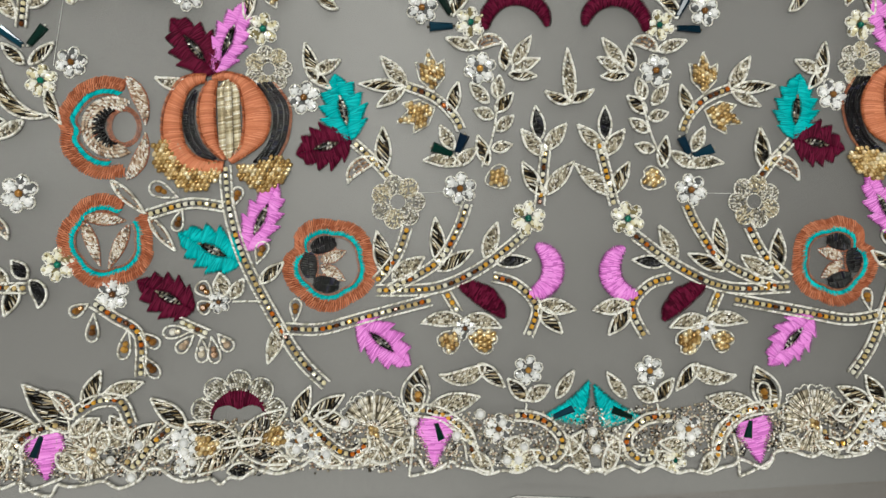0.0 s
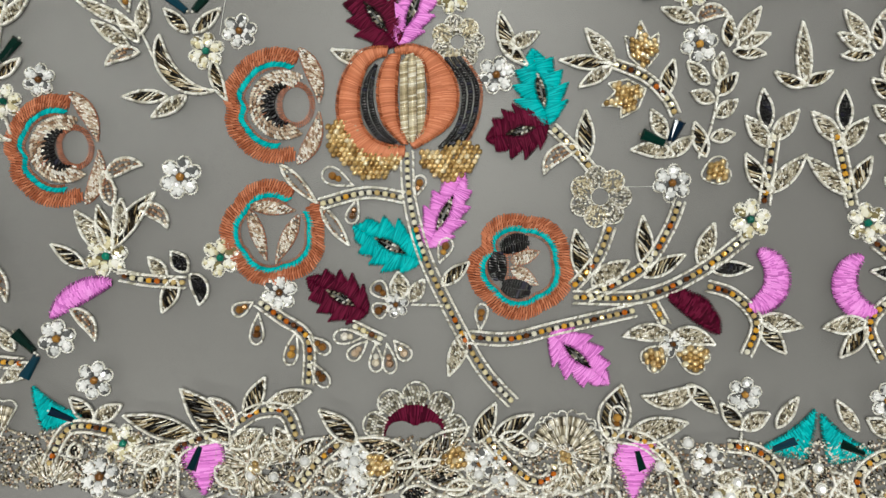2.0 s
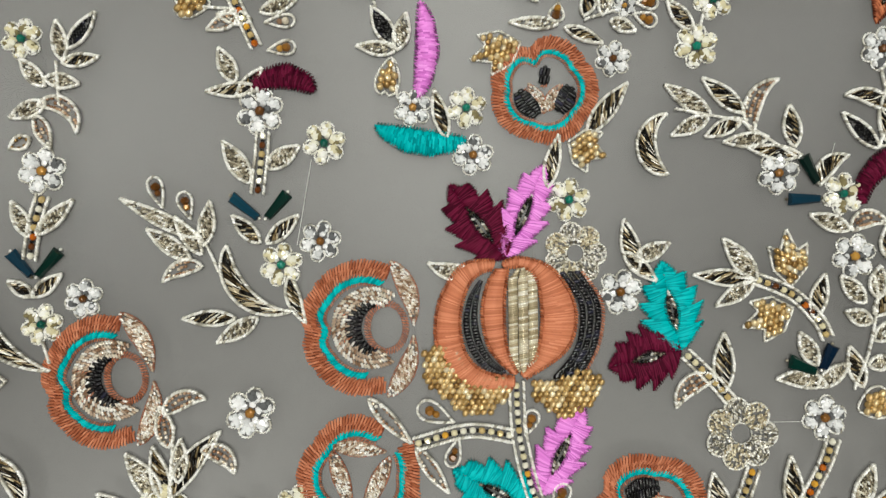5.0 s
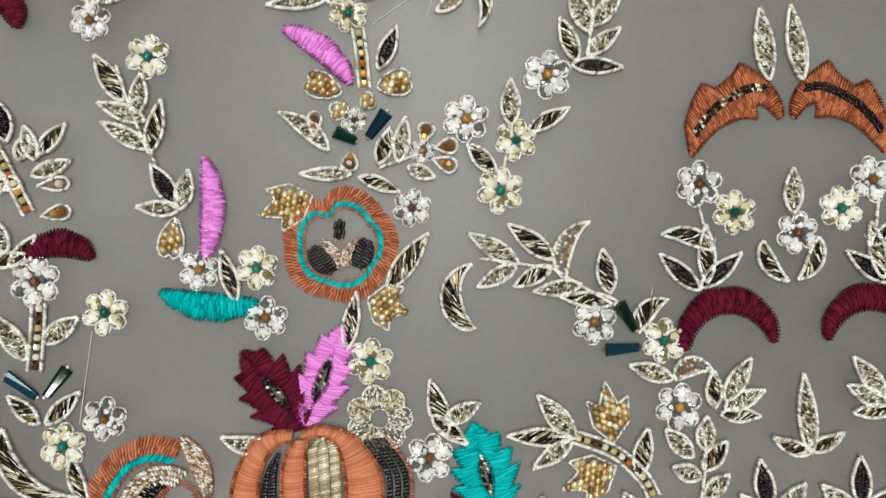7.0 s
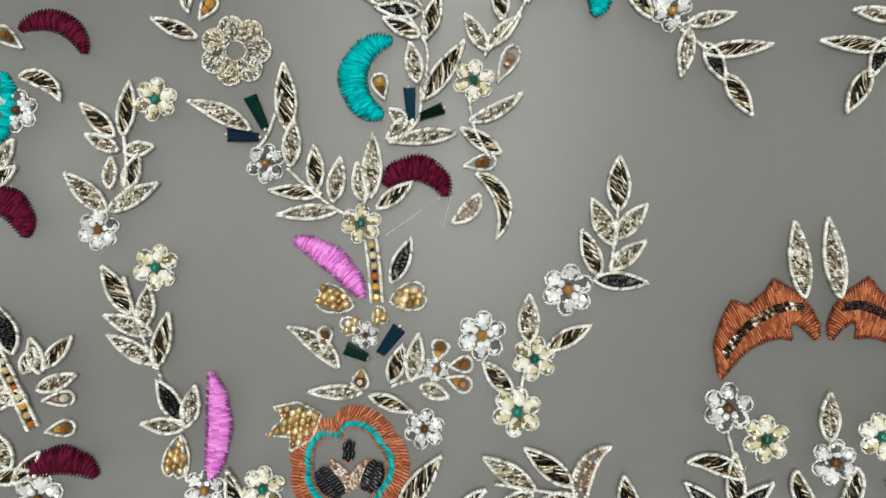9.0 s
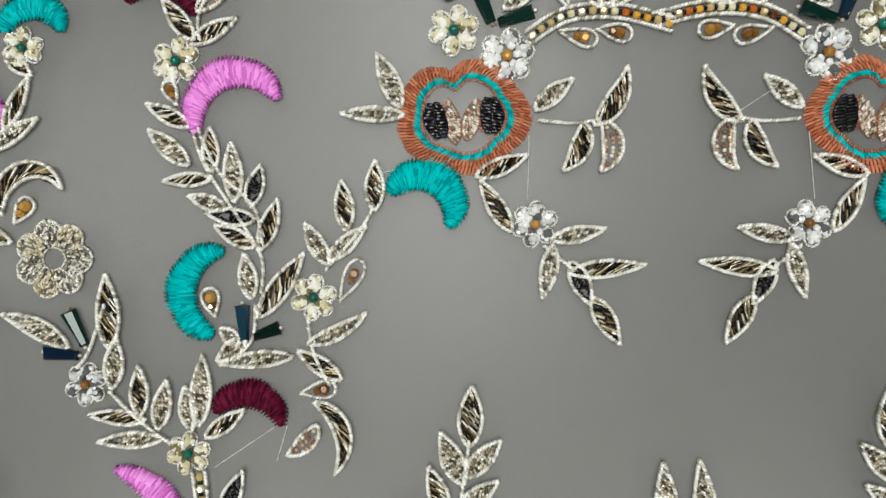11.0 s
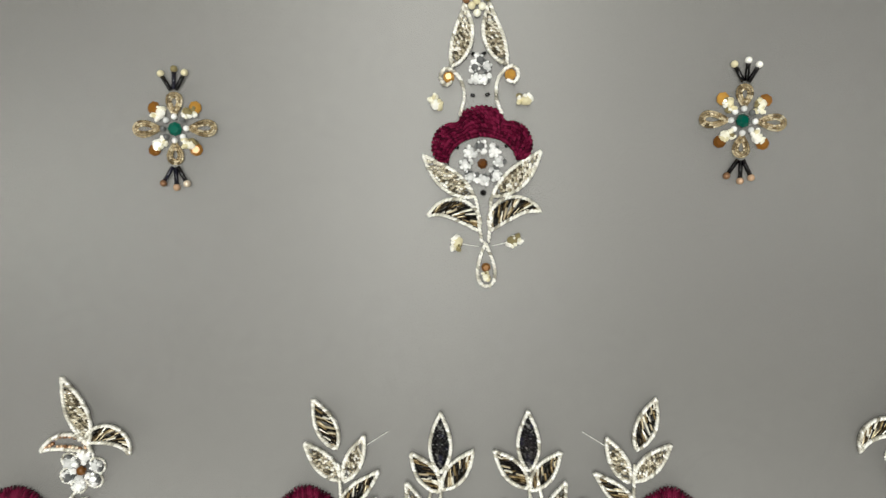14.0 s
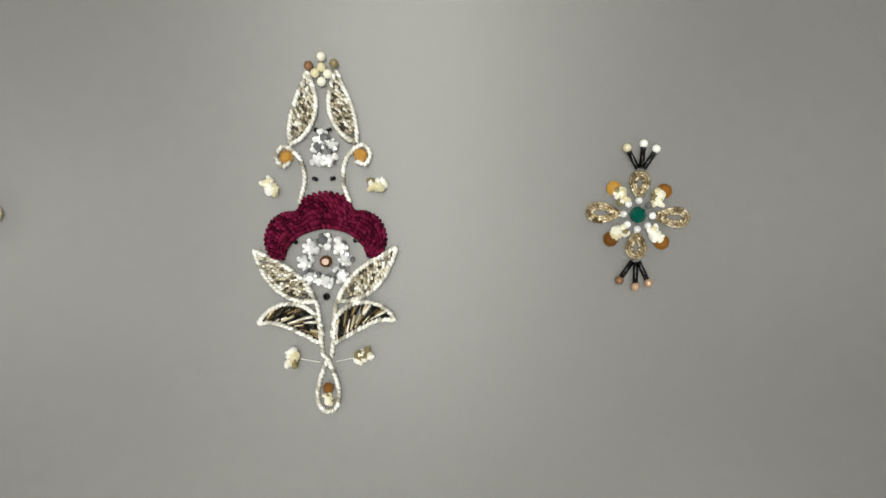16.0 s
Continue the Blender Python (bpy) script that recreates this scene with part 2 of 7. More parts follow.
def tube_part(name, p, q, r, z, mat, parent, tilt=0.0):
    """One tube bead between two points, on a mesh shared by its kind."""
    if (name, mat.name) not in UNIT:
        pc = Pieces()
        v, f, n = [], [], 7
        for x, r in ((0.0, 0.55), (0.10, 1.0), (0.90, 1.0), (1.0, 0.55)):
            v += [(x, r * math.cos(2 * math.pi * k / n), r * math.sin(2 * math.pi * k / n)) for k in range(n)]
        for j in range(3):
            f += [(j * n + k, (j + 1) * n + k, (j + 1) * n + (k + 1) % n, j * n + (k + 1) % n) for k in range(n)]
        pc.put(np.array(v), f + [tuple(range(n)), tuple(range(4 * n - 1, 3 * n - 1, -1))])
        UNIT[name, mat.name] = pc.mesh(name, mat, True)
    o = part(name, UNIT[name, mat.name], None, parent)
    L = math.dist(p, q)
    o.matrix_local = pose(p[0] * MM, p[1] * MM, z * MM, 0, tilt, math.degrees(math.atan2(q[1] - p[1], q[0] - p[0]))) @ Matrix.Diagonal((L, r, r, 1))
    return o


def thing(name, label, category, group, x, y, turn=0.0, z=0.0):
    ob = new(name)
    ob.empty_display_size = 0.005
    ob.matrix_world = pose(x * MM, y * MM, z * MM, 0, 0, turn)
    return tagged(ob, label, category, group)


def smooth_line(pts, per=10, closed=False):
    """A smooth line through a few points."""
    p = [Vector(q) for q in pts]
    n, out = len(p), []
    for k in range(n if closed else n - 1):
        if closed:
            a, b, c, d = p[k - 1], p[k], p[(k + 1) % n], p[(k + 2) % n]
        else:
            a, b, c, d = p[max(k - 1, 0)], p[k], p[k + 1], p[min(k + 2, n - 1)]
        for j in range(per):
            t = j / per
            out.append(0.5 * (2 * b + (c - a) * t + (2 * a - 5 * b + 4 * c - d) * t * t + (3 * b - a - 3 * c + d) * t ** 3))
    if not closed:
        out.append(p[-1])
    return [(q[0], q[1]) for q in out]


def leaf_shape(L, W, bend, s, side, round_base=0.85, blunt=0.85):
    """A point of a leaf's rim: s from base (0) to tip (1), side -1 to 1 across; the midrib is an arc."""
    h = W / 2 * max(math.sin(math.pi * s ** round_base), 0.0) ** (blunt if s < 0.5 else blunt * 1.2)
    if abs(bend) < 0.02 * L:
        return (L * s, h * side)
    r = (L * L / 4 + bend * bend) / (2 * bend)
    half = math.asin(max(-1.0, min(1.0, L / 2 / abs(r))))
    if abs(bend) > L / 2:
        half = math.pi - half
    a = half * (2 * s - 1)
    rr = abs(r) + (h * side if bend > 0 else -h * side)
    k = 1 if bend > 0 else -1
    return (L / 2 + rr * math.sin(a), k * (rr * math.cos(a) - abs(r) + abs(bend)))


FILL = {"b": (BULLION, "dark bronze bullion", "bullion_fill"), "s": (SILVER, "silver seed beads", "bead_fill"), "k": (BLACK, "black cut beads", "bead_fill"),
        "g": (GOLD, "gold seed beads", "bead_fill"), "p": (PEACH, "peach gold sequins", "sequin_fill")}


def fill_leaf(pc, L, W, bend, fill):
    if fill == "b":
        n = max(5, int(L * (1 + 1.2 * abs(bend) / L) / 0.74))
        for k in range(n):
            s = (k + 0.6) / (n + 0.4)
            p, q = leaf_shape(L, W, bend, max(s - 0.13, 0.02), -0.72), leaf_shape(L, W, bend, min(s + 0.13, 0.97), 0.72)
            if math.hypot(p[0] - q[0], p[1] - q[1]) > 0.5:
                m = (p[0] + (q[0] - p[0]) * random.uniform(.35, .65), p[1] + (q[1] - p[1]) * random.uniform(.35, .65))
                pc.rod(p, m, 0.36, 0.45, random.uniform(-.1, .1))
                pc.rod(m, q, 0.36, 0.45, random.uniform(-.1, .1))
        return
    step = {"s": 0.74, "k": 1.15, "g": 1.5, "p": 1.3}[fill]
    n = max(3, int(L * (1 + 1.2 * abs(bend) / L) / step))
    for k in range(n):
        s = (k + 0.6) / (n + 0.2)
        h = math.dist(leaf_shape(L, W, bend, s, -1), leaf_shape(L, W, bend, s, 1)) - 0.9
        m = max(1, int(h / step + 0.35))
        for j in range(m):
            side = 0 if m == 1 else (-0.68 + 1.36 * j / (m - 1))
            x, y = leaf_shape(L, W, bend, s, side)
            x, y = x + random.uniform(-.15, .15), y + random.uniform(-.15, .15)
            r = step * 0.52
            a = random.uniform(0, 3)
            if fill == "k":
                c, t = math.cos(0.7 + a * 0.2) * 0.7, math.sin(0.7 + a * 0.2) * 0.7
                pc.rod((x - c, y - t), (x + c, y + t), 0.52, 0.55, random.uniform(-.2, .2))
            elif fill == "s":
                c, t = math.cos(0.8) * 0.46, math.sin(0.8) * 0.46
                pc.rod((x - c, y - t), (x + c, y + t), 0.37, 0.5 + random.uniform(-.05, .15), random.uniform(-.25, .25))
            else:
                pc.bead(x, y, r * 0.8, r, r, r * 0.85, a)


def leaf(x, y, turn, L, W, bend, fill):
    mat, words, pname = FILL[fill]
    base, hook = 0.035 * L, random.uniform(-0.045, 0.045) / L
    L, W = L * 0.985 + base, W * 0.96
    shape = "curled leaf" if abs(bend) > 1.2 else "pointed leaf"
    t = thing({"b": "bullion_leaf", "s": "silver_bead_leaf", "k": "black_bead_leaf", "g": "gold_bead_leaf", "p": "peach_sequin_leaf"}[fill], f"{shape} outlined in silver cord, filled with {words}", "beaded leaf", f"leaves filled with {words}", x, y, turn)
    rim = [leaf_shape(L, W, bend, s, 1) for s in np.linspace(0, 1, 14)] + [leaf_shape(L, W, bend, s, -1) for s in np.linspace(1, 0, 14)[1:-1]]
    c = Pieces()
    c.cord(rim, 0.84, 0.95, closed=True)
    for v in c.v:
        v[:, 0] -= base
        v[:, 1] += hook * v[:, 0] * np.abs(v[:, 0])
    part("cord_outline", c, CORD, t)
    b = Pieces()
    fill_leaf(b, L, W, bend, fill)
    for v in b.v:
        v[:, 0] -= base
        v[:, 1] += hook * v[:, 0] * np.abs(v[:, 0])
    part(pname, b, mat, t, words)
    return t


def satin(pc, A, B, pitch=0.5, h=0.6, rough=0.18, gap=1.2, cut=4.6):
    """Satin stitches from line A to line B, side by side."""
    A, B = np.array(A, float), np.array(B, float)
    la = np.r_[0, np.cumsum(np.hypot(*np.diff(A, axis=0).T))]
    lb = np.r_[0, np.cumsum(np.hypot(*np.diff(B, axis=0).T))]
    n = max(4, int(max(la[-1], lb[-1]) / pitch))
    for k in range(n + 1):
        t = k / n
        p = (np.interp(t * la[-1], la, A[:, 0]), np.interp(t * la[-1], la, A[:, 1]))
        q = (np.interp(t * lb[-1], lb, B[:, 0]), np.interp(t * lb[-1], lb, B[:, 1]))
        j = random.uniform(-rough, rough)
        d = math.dist(p, q) or 1e-6
        ux, uy = (q[0] - p[0]) / d, (q[1] - p[1]) / d
        p, q = (p[0] - ux * j, p[1] - uy * j), (q[0] + ux * j, q[1] + uy * j)
        m = max(1, round(d / cut + random.uniform(-.4, .4)))
        cuts = [0.0] + [min(0.95, max(0.05, (i + random.uniform(-.42, .42)) / m)) for i in range(1, m)] + [1.0]
        for c0, c1 in zip(cuts, cuts[1:]):
            c1 = min(1.0, c1 + 0.08)
            pc.thread((p[0] + (q[0] - p[0]) * c0, p[1] + (q[1] - p[1]) * c0), (p[0] + (q[0] - p[0]) * c1, p[1] + (q[1] - p[1]) * c1), pitch * gap, h * random.uniform(0.95, 1.05), span=(c0, c1))


def crescent(x, y, turn, L, W, bend, colour, lobes=0):
    """A plump satin crescent, scalloped on its outer rim."""
    t = thing("satin_crescent", f"{colour} silk crescent in raised satin stitch", "embroidered crescent", f"{colour} crescents", x, y, turn)
    if abs(bend) > 4 and L < 25:
        W, bend = W * 1.14, bend * 0.88
    A, B = [], []
    wing = 0 < abs(bend) < 0.02 * L
    for s in np.linspace(0.01, 0.99, 40):
        if wing:
            # a three-cornered petal, full on one side only
            side = 1 if bend > 0 else -1
            A.append((L * s, side * 0.10 * W * math.sin(math.pi * s)))
            B.append((L * s, side * W * min(s / 0.45, (1 - s) / 0.55) ** 0.75))
            continue
        k = 1 + (0.20 * abs(math.sin(math.pi * s * lobes)) if lobes else 0.0)
        blunt = 0.42 if abs(bend) > 0.12 * L else 0.55
        A.append(leaf_shape(L, W * k, bend, s, 1 if bend >= 0 else -1, 1.0, blunt))
        B.append(leaf_shape(L, W, bend, s, -1 if bend >= 0 else 1, 1.0, blunt))
    pc = Pieces()
    satin(pc, A, B, 0.56, 0.6 if wing else 1.5, 0.25, 1.05, 2.2)
    part("satin_stitches", pc, SILK[colour][0], t)
    e = Pieces()
    for line in (A, B):
        e.cord(line, 0.46, 1.0, 0.6, lean=1.15)
    part("stitched_edge", e, SILK[colour][1], t)
    return t


def silk_drop(x, y, turn, L, W, colour):
    """A drop of satin, wide and blunt at its base, pointed at its foot, with a corded spur outside."""
    t = thing("silk_drop", f"{colour} silk drop in satin stitch with a corded spur", "embroidered drop", f"{colour} drops of the border", x, y, turn)
    A, B = [], []
    for f in np.linspace(0, 1, 30):
        h = W / 2 * (0.80 + 0.20 * math.sin(math.pi * min(1, f * 1.6))) * (1 - max(0.0, f - 0.25) / 0.75) ** 0.72
        A.append((L * f, h + 0.05))
        B.append((L * f + 0.06 * L * (1 - f), -h - 0.05))
    pc, e, c = Pieces(), Pieces(), Pieces()
    satin(pc, A, B, 0.46, 1.0, 0.3)
    part("satin_stitches", pc, SILK[colour][0], t)
    for line in (A, B):
        e.cord(line, 0.46, 1.0, 0.6, lean=1.15)
    part("stitched_edge", e, SILK[colour][1], t)
    c.cord(smooth_line([(L * 0.25, -W * 0.62), (L * 0.7, -W * 0.60), (L * 1.22, -W * 0.66)], 8) + smooth_line([(L * 1.22, -W * 0.66), (L * 1.12, -W * 0.1), (L * 0.98, W * 0.42)], 8), 0.95, 1.0, lean=0.75)
    part("spur_cord", c, CORD, t)
    return t


def jagged(x, y, turn, L, W, colour, vein="s"):
    """A serrated silk leaf with a beaded eye along its midrib."""
    t = thing("serrated_leaf", f"serrated {colour} silk leaf with a beaded midrib", "embroidered leaf", f"{colour} serrated leaves", x, y, turn)
    pc, e = Pieces(), Pieces()
    eye = lambda s: 2.05 * math.sin(math.pi * min(max((s - 0.22) / 0.46, 0.0), 1.0)) ** 0.8
    for side in (1, -1):
        teeth = random.choice((4.2, 4.6, 5.1))
        A, B = [], []
        for s in np.linspace(0, 1, 70):
            saw = (s * teeth + (0.35 if side > 0 else 0.0)) % 1.0
            env = math.sin(math.pi * s ** 0.72) ** 0.62 if 0 < s < 1 else 0
            fade = min(1.0, max(0.0, (0.95 - s) / 0.12))
            h = W / 2 * max(env, 0) * (0.70 + 0.48 * fade * saw ** 1.3)
            A.append((L * s * 0.97, side * max(eye(s) - 0.25, 0.02)))
            B.append((min(L * s + 0.09 * L * saw * fade * env, L), side * max(h, eye(s) * 0.9, 0.06)))
        satin(pc, A, B, 0.46, 0.9, 0.3)
        e.cord(B, 0.36, 0.85, 0.4, lean=1.2 * side)
        e.cord([(L * s, side * eye(s)) for s in np.linspace(0.2, 0.7, 16)], 0.36, 0.75, 0.75, lean=1.1)
    part("satin_stitches", pc, SILK[colour][0], t)
    part("stitched_edge", e, SILK[colour][1], t)
    b = Pieces()
    n = int(0.44 * L / 0.8)
    for k in range(n):
        s = 0.23 + 0.44 * (k + 0.5) / n
        w = eye(s) - 0.35
        for sd in (-0.55, 0.55) if w > 0.7 else (0,):
            b.rod((L * s - 0.4, sd * w - 0.35), (L * s + 0.4, sd * w + 0.35), 0.42, 0.75 + random.uniform(0, .2), random.uniform(-.2, .2))
    part("beaded_midrib", b, SMOKE, t)
    return t


def gem(r, h, n=6):
    """A cut stone: girdle, crown and table."""
    pc = Pieces()
    v = [(r * math.cos(2 * math.pi * k / n), r * math.sin(2 * math.pi * k / n), 0.1) for k in range(n)]
    v += [(r * math.cos(2 * math.pi * k / n), r * math.sin(2 * math.pi * k / n), h * 0.45) for k in range(n)]
    v += [(0.55 * r * math.cos(2 * math.pi * (k + .5) / n), 0.55 * r * math.sin(2 * math.pi * (k + .5) / n), h) for k in range(n)]
    f = [(k, (k + 1) % n, n + (k + 1) % n, n + k) for k in range(n)]
    f += [(n + k, n + (k + 1) % n, 2 * n + k) for k in range(n)] + [(n + (k + 1) % n, 2 * n + (k + 1) % n, 2 * n + k) for k in range(n)]
    f.append(tuple(2 * n + k for k in range(n)))
    pc.put(np.array(v), f)
    return pc


def petal_mesh(mat, name):
    """A cluster of small cut beads that makes one petal, 1.7 mm from the middle outwards."""
    pc = Pieces()
    for dx, dy, r in ((0, 0, 0.95), (0.95, 0.55, 0.55), (0.95, -0.55, 0.55), (-0.7, 0.45, 0.45), (-0.7, -0.45, 0.45), (1.1, 0, 0.5), (0.1, 0.85, 0.5), (0.1, -0.85, 0.5), (-1.35, 0, 0.62)):
        g = gem(r * 1.16, 1.0 + r * 0.8, 6)
        a = random.uniform(0, 6)
        v = g.v[0] @ np.array(Matrix.Rotation(a, 3, "Z")) @ np.array(Euler((random.uniform(-.6, .6), random.uniform(-.6, .6), 0)).to_matrix())
        pc.put(v + np.array((dx, dy, 0.05)), g.f)
    return pc.mesh(name, mat, False)


PETAL = {"w": petal_mesh(CLEAR, "petal"), "y": petal_mesh(LEMON, "petal")}
rim_pc = Pieces()
rim_pc.cord([(1.95 * math.cos(a), 1.75 * math.sin(a)) for a in np.linspace(-2.3, 2.3, 14)], 0.30, 0.6)
PETAL_RIM = rim_pc.mesh("petal_rim", CORD)
eye_pc = Pieces()
for k in range(5):
    eye_pc.bead(0.62 * math.cos(k * 1.257), 0.62 * math.sin(k * 1.257), 0.75, 0.5, shape=ROUND)
eye_pc.bead(0, 0, 1.2, 1.05, shape=ROUND)
EYE = {"w": eye_pc.mesh("eye", AMBER_BEAD), "y": eye_pc.mesh("eye", EMERALD)}


def flower(x, y, turn, r, kind, petals=6):
    words = {"w": "clear crystal flower with an amber bead eye", "y": "lemon crystal flower with a green bead eye"}[kind]
    t = thing("crystal_flower", words + ", edged in silver cord", "beaded flower", "crystal flowers on the fabric", x, y, turn)
    k = r / 5.4
    t.scale = (k, k, min(1.0, k))
    for j in range(petals):
        a = 360 / petals * j + random.uniform(-6, 6)
        p = part("petal", PETAL[kind], None, t)
        p.matrix_local = pose(3.1 * math.cos(radians(a)) * MM, 3.1 * math.sin(radians(a)) * MM, 0, 0, 0, a + random.uniform(-10, 10))
        q = part("petal_rim", PETAL_RIM, None, t)
        q.matrix_local = pose(3.35 * math.cos(radians(a)) * MM, 3.35 * math.sin(radians(a)) * MM, 0, 0, 0, a)
    part("eye", EYE[kind], None, t, "amber bead eye" if kind == "w" else "green bead eye")
    return t


SPACER = material("straw_spacer", [(0, (0.36, 0.25, 0.08)), (0.5, (0.72, 0.58, 0.28)), (1, (0.95, 0.88, 0.64))], 0.18, 0.4)
STONE = gem(1.12, 1.35, 8).mesh("amber_crystal", AMBER, False)


def stem(w, *pts):
    """A stem between two silver cords with a row of amber crystals."""
    x0, y0 = pts[0], pts[1]
    t = thing("crystal_vine", "curved vine of amber crystals between two silver cords", "beaded vine", "crystal vines", x0, y0)
    line = smooth_line([(pts[k] - x0, pts[k + 1] - y0) for k in range(0, len(pts), 2)], 12)
    p = np.array(line)
    d = np.gradient(p, axis=0)
    d /= np.maximum(np.hypot(d[:, 0], d[:, 1]), 1e-9)[:, None]
    nrm = np.c_[-d[:, 1], d[:, 0]]
    for side in (1, -1):
        c = Pieces()
        c.cord(p + nrm * side * w / 2, 0.82, 0.95)
        part("edge_cord", c, CORD, t)
    s = np.r_[0, np.cumsum(np.hypot(*np.diff(p, axis=0).T))]
    n = max(2, int(s[-1] / 2.75))
    g = Pieces()
    for k in range(n):
        at = (k + 0.5) * s[-1] / n
        x, y = np.interp(at, s, p[:, 0]), np.interp(at, s, p[:, 1])
        a = math.atan2(np.interp(at, s, d[:, 1]), np.interp(at, s, d[:, 0]))
        o = part("amber_crystal", STONE, None, t)
        o.matrix_local = pose(x * MM, y * MM, 0.15 * MM, random.uniform(-9, 9), random.uniform(-9, 9), math.degrees(a) + random.uniform(-8, 8)) @ Matrix.Diagonal((1.05, 0.92, 1, 1))
        if k:
            at = k * s[-1] / n
            x, y = np.interp(at, s, p[:, 0]), np.interp(at, s, p[:, 1])
            g.bead(x, y, 0.75, 0.58, 0.72, 0.6, a, ROUND)
    part("spacer_fill", g, BLACK if len(pts) > 4 else SPACER, t)
    return t


def cord_line(*pts):
    x0, y0 = pts[0], pts[1]
    t = thing("cord_tendril", "plain silver cord tendril couched to the fabric", "cord tendril", "cord tendrils", x0, y0)
    c = Pieces()
    c.cord(smooth_line([(pts[k] - x0, pts[k + 1] - y0) for k in range(0, len(pts), 2)], 10), 0.8, 0.9)
    part("cord", c, CORD, t)
    return t


def hem_cord(*pts):
    """The thick scalloped cord that closes the border."""
    t = thing("hem_cord", "thick white twisted cord scalloped along the border", "hem cord", "hem cords", pts[0], pts[1])
    c = Pieces()
    c.cord(smooth_line([(pts[k] - pts[0], pts[k + 1] - pts[1]) for k in range(0, len(pts), 2)], 8), 1.15, 1.0, lean=0.75)
    part("cord", c, CORD, t)
    return t


def loose_thread(*pts):
    x0, y0 = pts[0], pts[1]
    t = thing("loose_thread", "fine pale nylon thread carried across the fabric", "thread", "loose threads", x0, y0, z=0.15)
    line = smooth_line([(pts[k] - x0, pts[k + 1] - y0) for k in range(0, len(pts), 2)], 8)
    c = Pieces()
    for p, q in zip(line, line[1:]):
        c.rod(p, q, 0.14, 0.14)
    part("strand", c, NYLON, t)


def baguette(x, y, turn, L, W):
    """A tapered long-cut stone."""
    t = thing("baguette_stone", "dark bottle-green tapered baguette stone", "baguette stone", "baguette stones", x, y, turn)
    v = []
    for s, k in ((0, 0.62), (1, 1.0)):
        for a, h in ((-1, 0.1), (-1, 0.9), (-0.5, 1.7), (0.5, 1.7), (1, 0.9), (1, 0.1)):
            inset = 0.5 if h > 1 else 0
            v.append((L * s + (inset if s == 0 else -inset), a * k * W / 2, h))
    f = [(k, k + 1, 7 + k, 6 + k) for k in range(5)] + [(5, 4, 3, 2, 1, 0), (6, 7, 8, 9, 10, 11)]
    pc = Pieces()
    pc.put(np.array(v), f)
    o = part("cut_stone", pc, BAGUETTE, t, smooth=False)
    o.matrix_local = pose(0, 0, 0, random.choice((-1, 1)) * random.uniform(9, 20), random.uniform(-7, 2), 0)
    for s in (-0.05, 1.05):
        bead_part("seed_bead", L * s, 0, 0.6, 0.55, SILVER_ONE, t)
    return t


def loop(x, y, turn, L, W, fill="a"):
    """A teardrop loop of cord round amber beads."""
    t = thing("teardrop_loop", "teardrop loop of silver cord holding amber beads", "beaded loop", "teardrop loops", x, y, turn)
    rim = []
    for a in np.linspace(0, 2 * math.pi, 22)[:-1]:
        s = (1 - math.cos(a)) / 2
        rim.append((L * s, W / 2 * math.sin(a) * (s ** 0.75) * 1.25))
    c = Pieces()
    c.cord(rim, closed=True)
    part("cord_loop", c, CORD, t)
    r = min(W * 0.26, 1.5)
    m, nm = (AMBER_BEAD, "amber_bead") if fill == "a" else (PEACH_ONE, "peach_bead")
    bead_part(nm, L * 0.68, 0, r * 0.8, r, m, t)
    bead_part(nm, L * 0.68 - r * 1.5, 0, r * 0.7, r * 0.75, m, t)
    return t


def star(x, y, turn, L, W):
    """A gold beaded calyx with a pointed rim."""
    t = thing("gold_bead_calyx", "pointed calyx packed with gold beads inside silver cord", "beaded calyx", "gold bead motifs", x, y, turn)
    rim = [(0, 0), (L * .30, W * .42), (L * .72, W * .50), (L * .62, W * .22), (L, 0), (L * .62, -W * .22), (L * .72, -W * .50), (L * .30, -W * .42)]
    pack(t, rim, GOLD, 1.95)
    return t


def heart(x, y, turn, L, W):
    t = thing("gold_bead_heart", "rounded heart packed with gold beads inside silver cord", "beaded heart", "gold bead motifs", x, y, turn)
    rim = smooth_line([(0, 0), (L * .4, W * .42), (L * .8, W * .48), (L, W * .2), (L * .9, 0), (L, -W * .2), (L * .8, -W * .48), (L * .4, -W * .42)], 5, True)
    pack(t, rim, GOLD, 2.2)
    return t


def inside(p, rim):
    hit = False
    for (x1, y1), (x2, y2) in zip(rim, rim[1:] + rim[:1]):
        if (y1 > p[1]) != (y2 > p[1]) and p[0] < (x2 - x1) * (p[1] - y1) / (y2 - y1) + x1:
            hit = not hit
    return hit


def pack(t, rim, mat, step, cord=True, lift=0.0, cmat=None):
    if cord:
        c = Pieces()
        c.cord(rim, 0.52, closed=True)
        part("cord_outline", c, cmat or CORD, t)
    xs, ys = [p[0] for p in rim], [p[1] for p in rim]
    mx, my = sum(xs) / len(xs), sum(ys) / len(ys)
    small = [(mx + (p[0] - mx) * 0.86, my + (p[1] - my) * 0.86) for p in rim]
    row, y = 0, min(ys)
    while y < max(ys):
        x = min(xs) + (step / 2 if row % 2 else 0)
        while x < max(xs):
            if inside((x, y), small):
                r = step * random.uniform(0.52, 0.62)
                bead_part("gold_bead", x + random.uniform(-.12, .12), y + random.uniform(-.12, .12), r * 0.8 + lift, r, mat, t)
            x += step
        y += step * 0.87
        row += 1


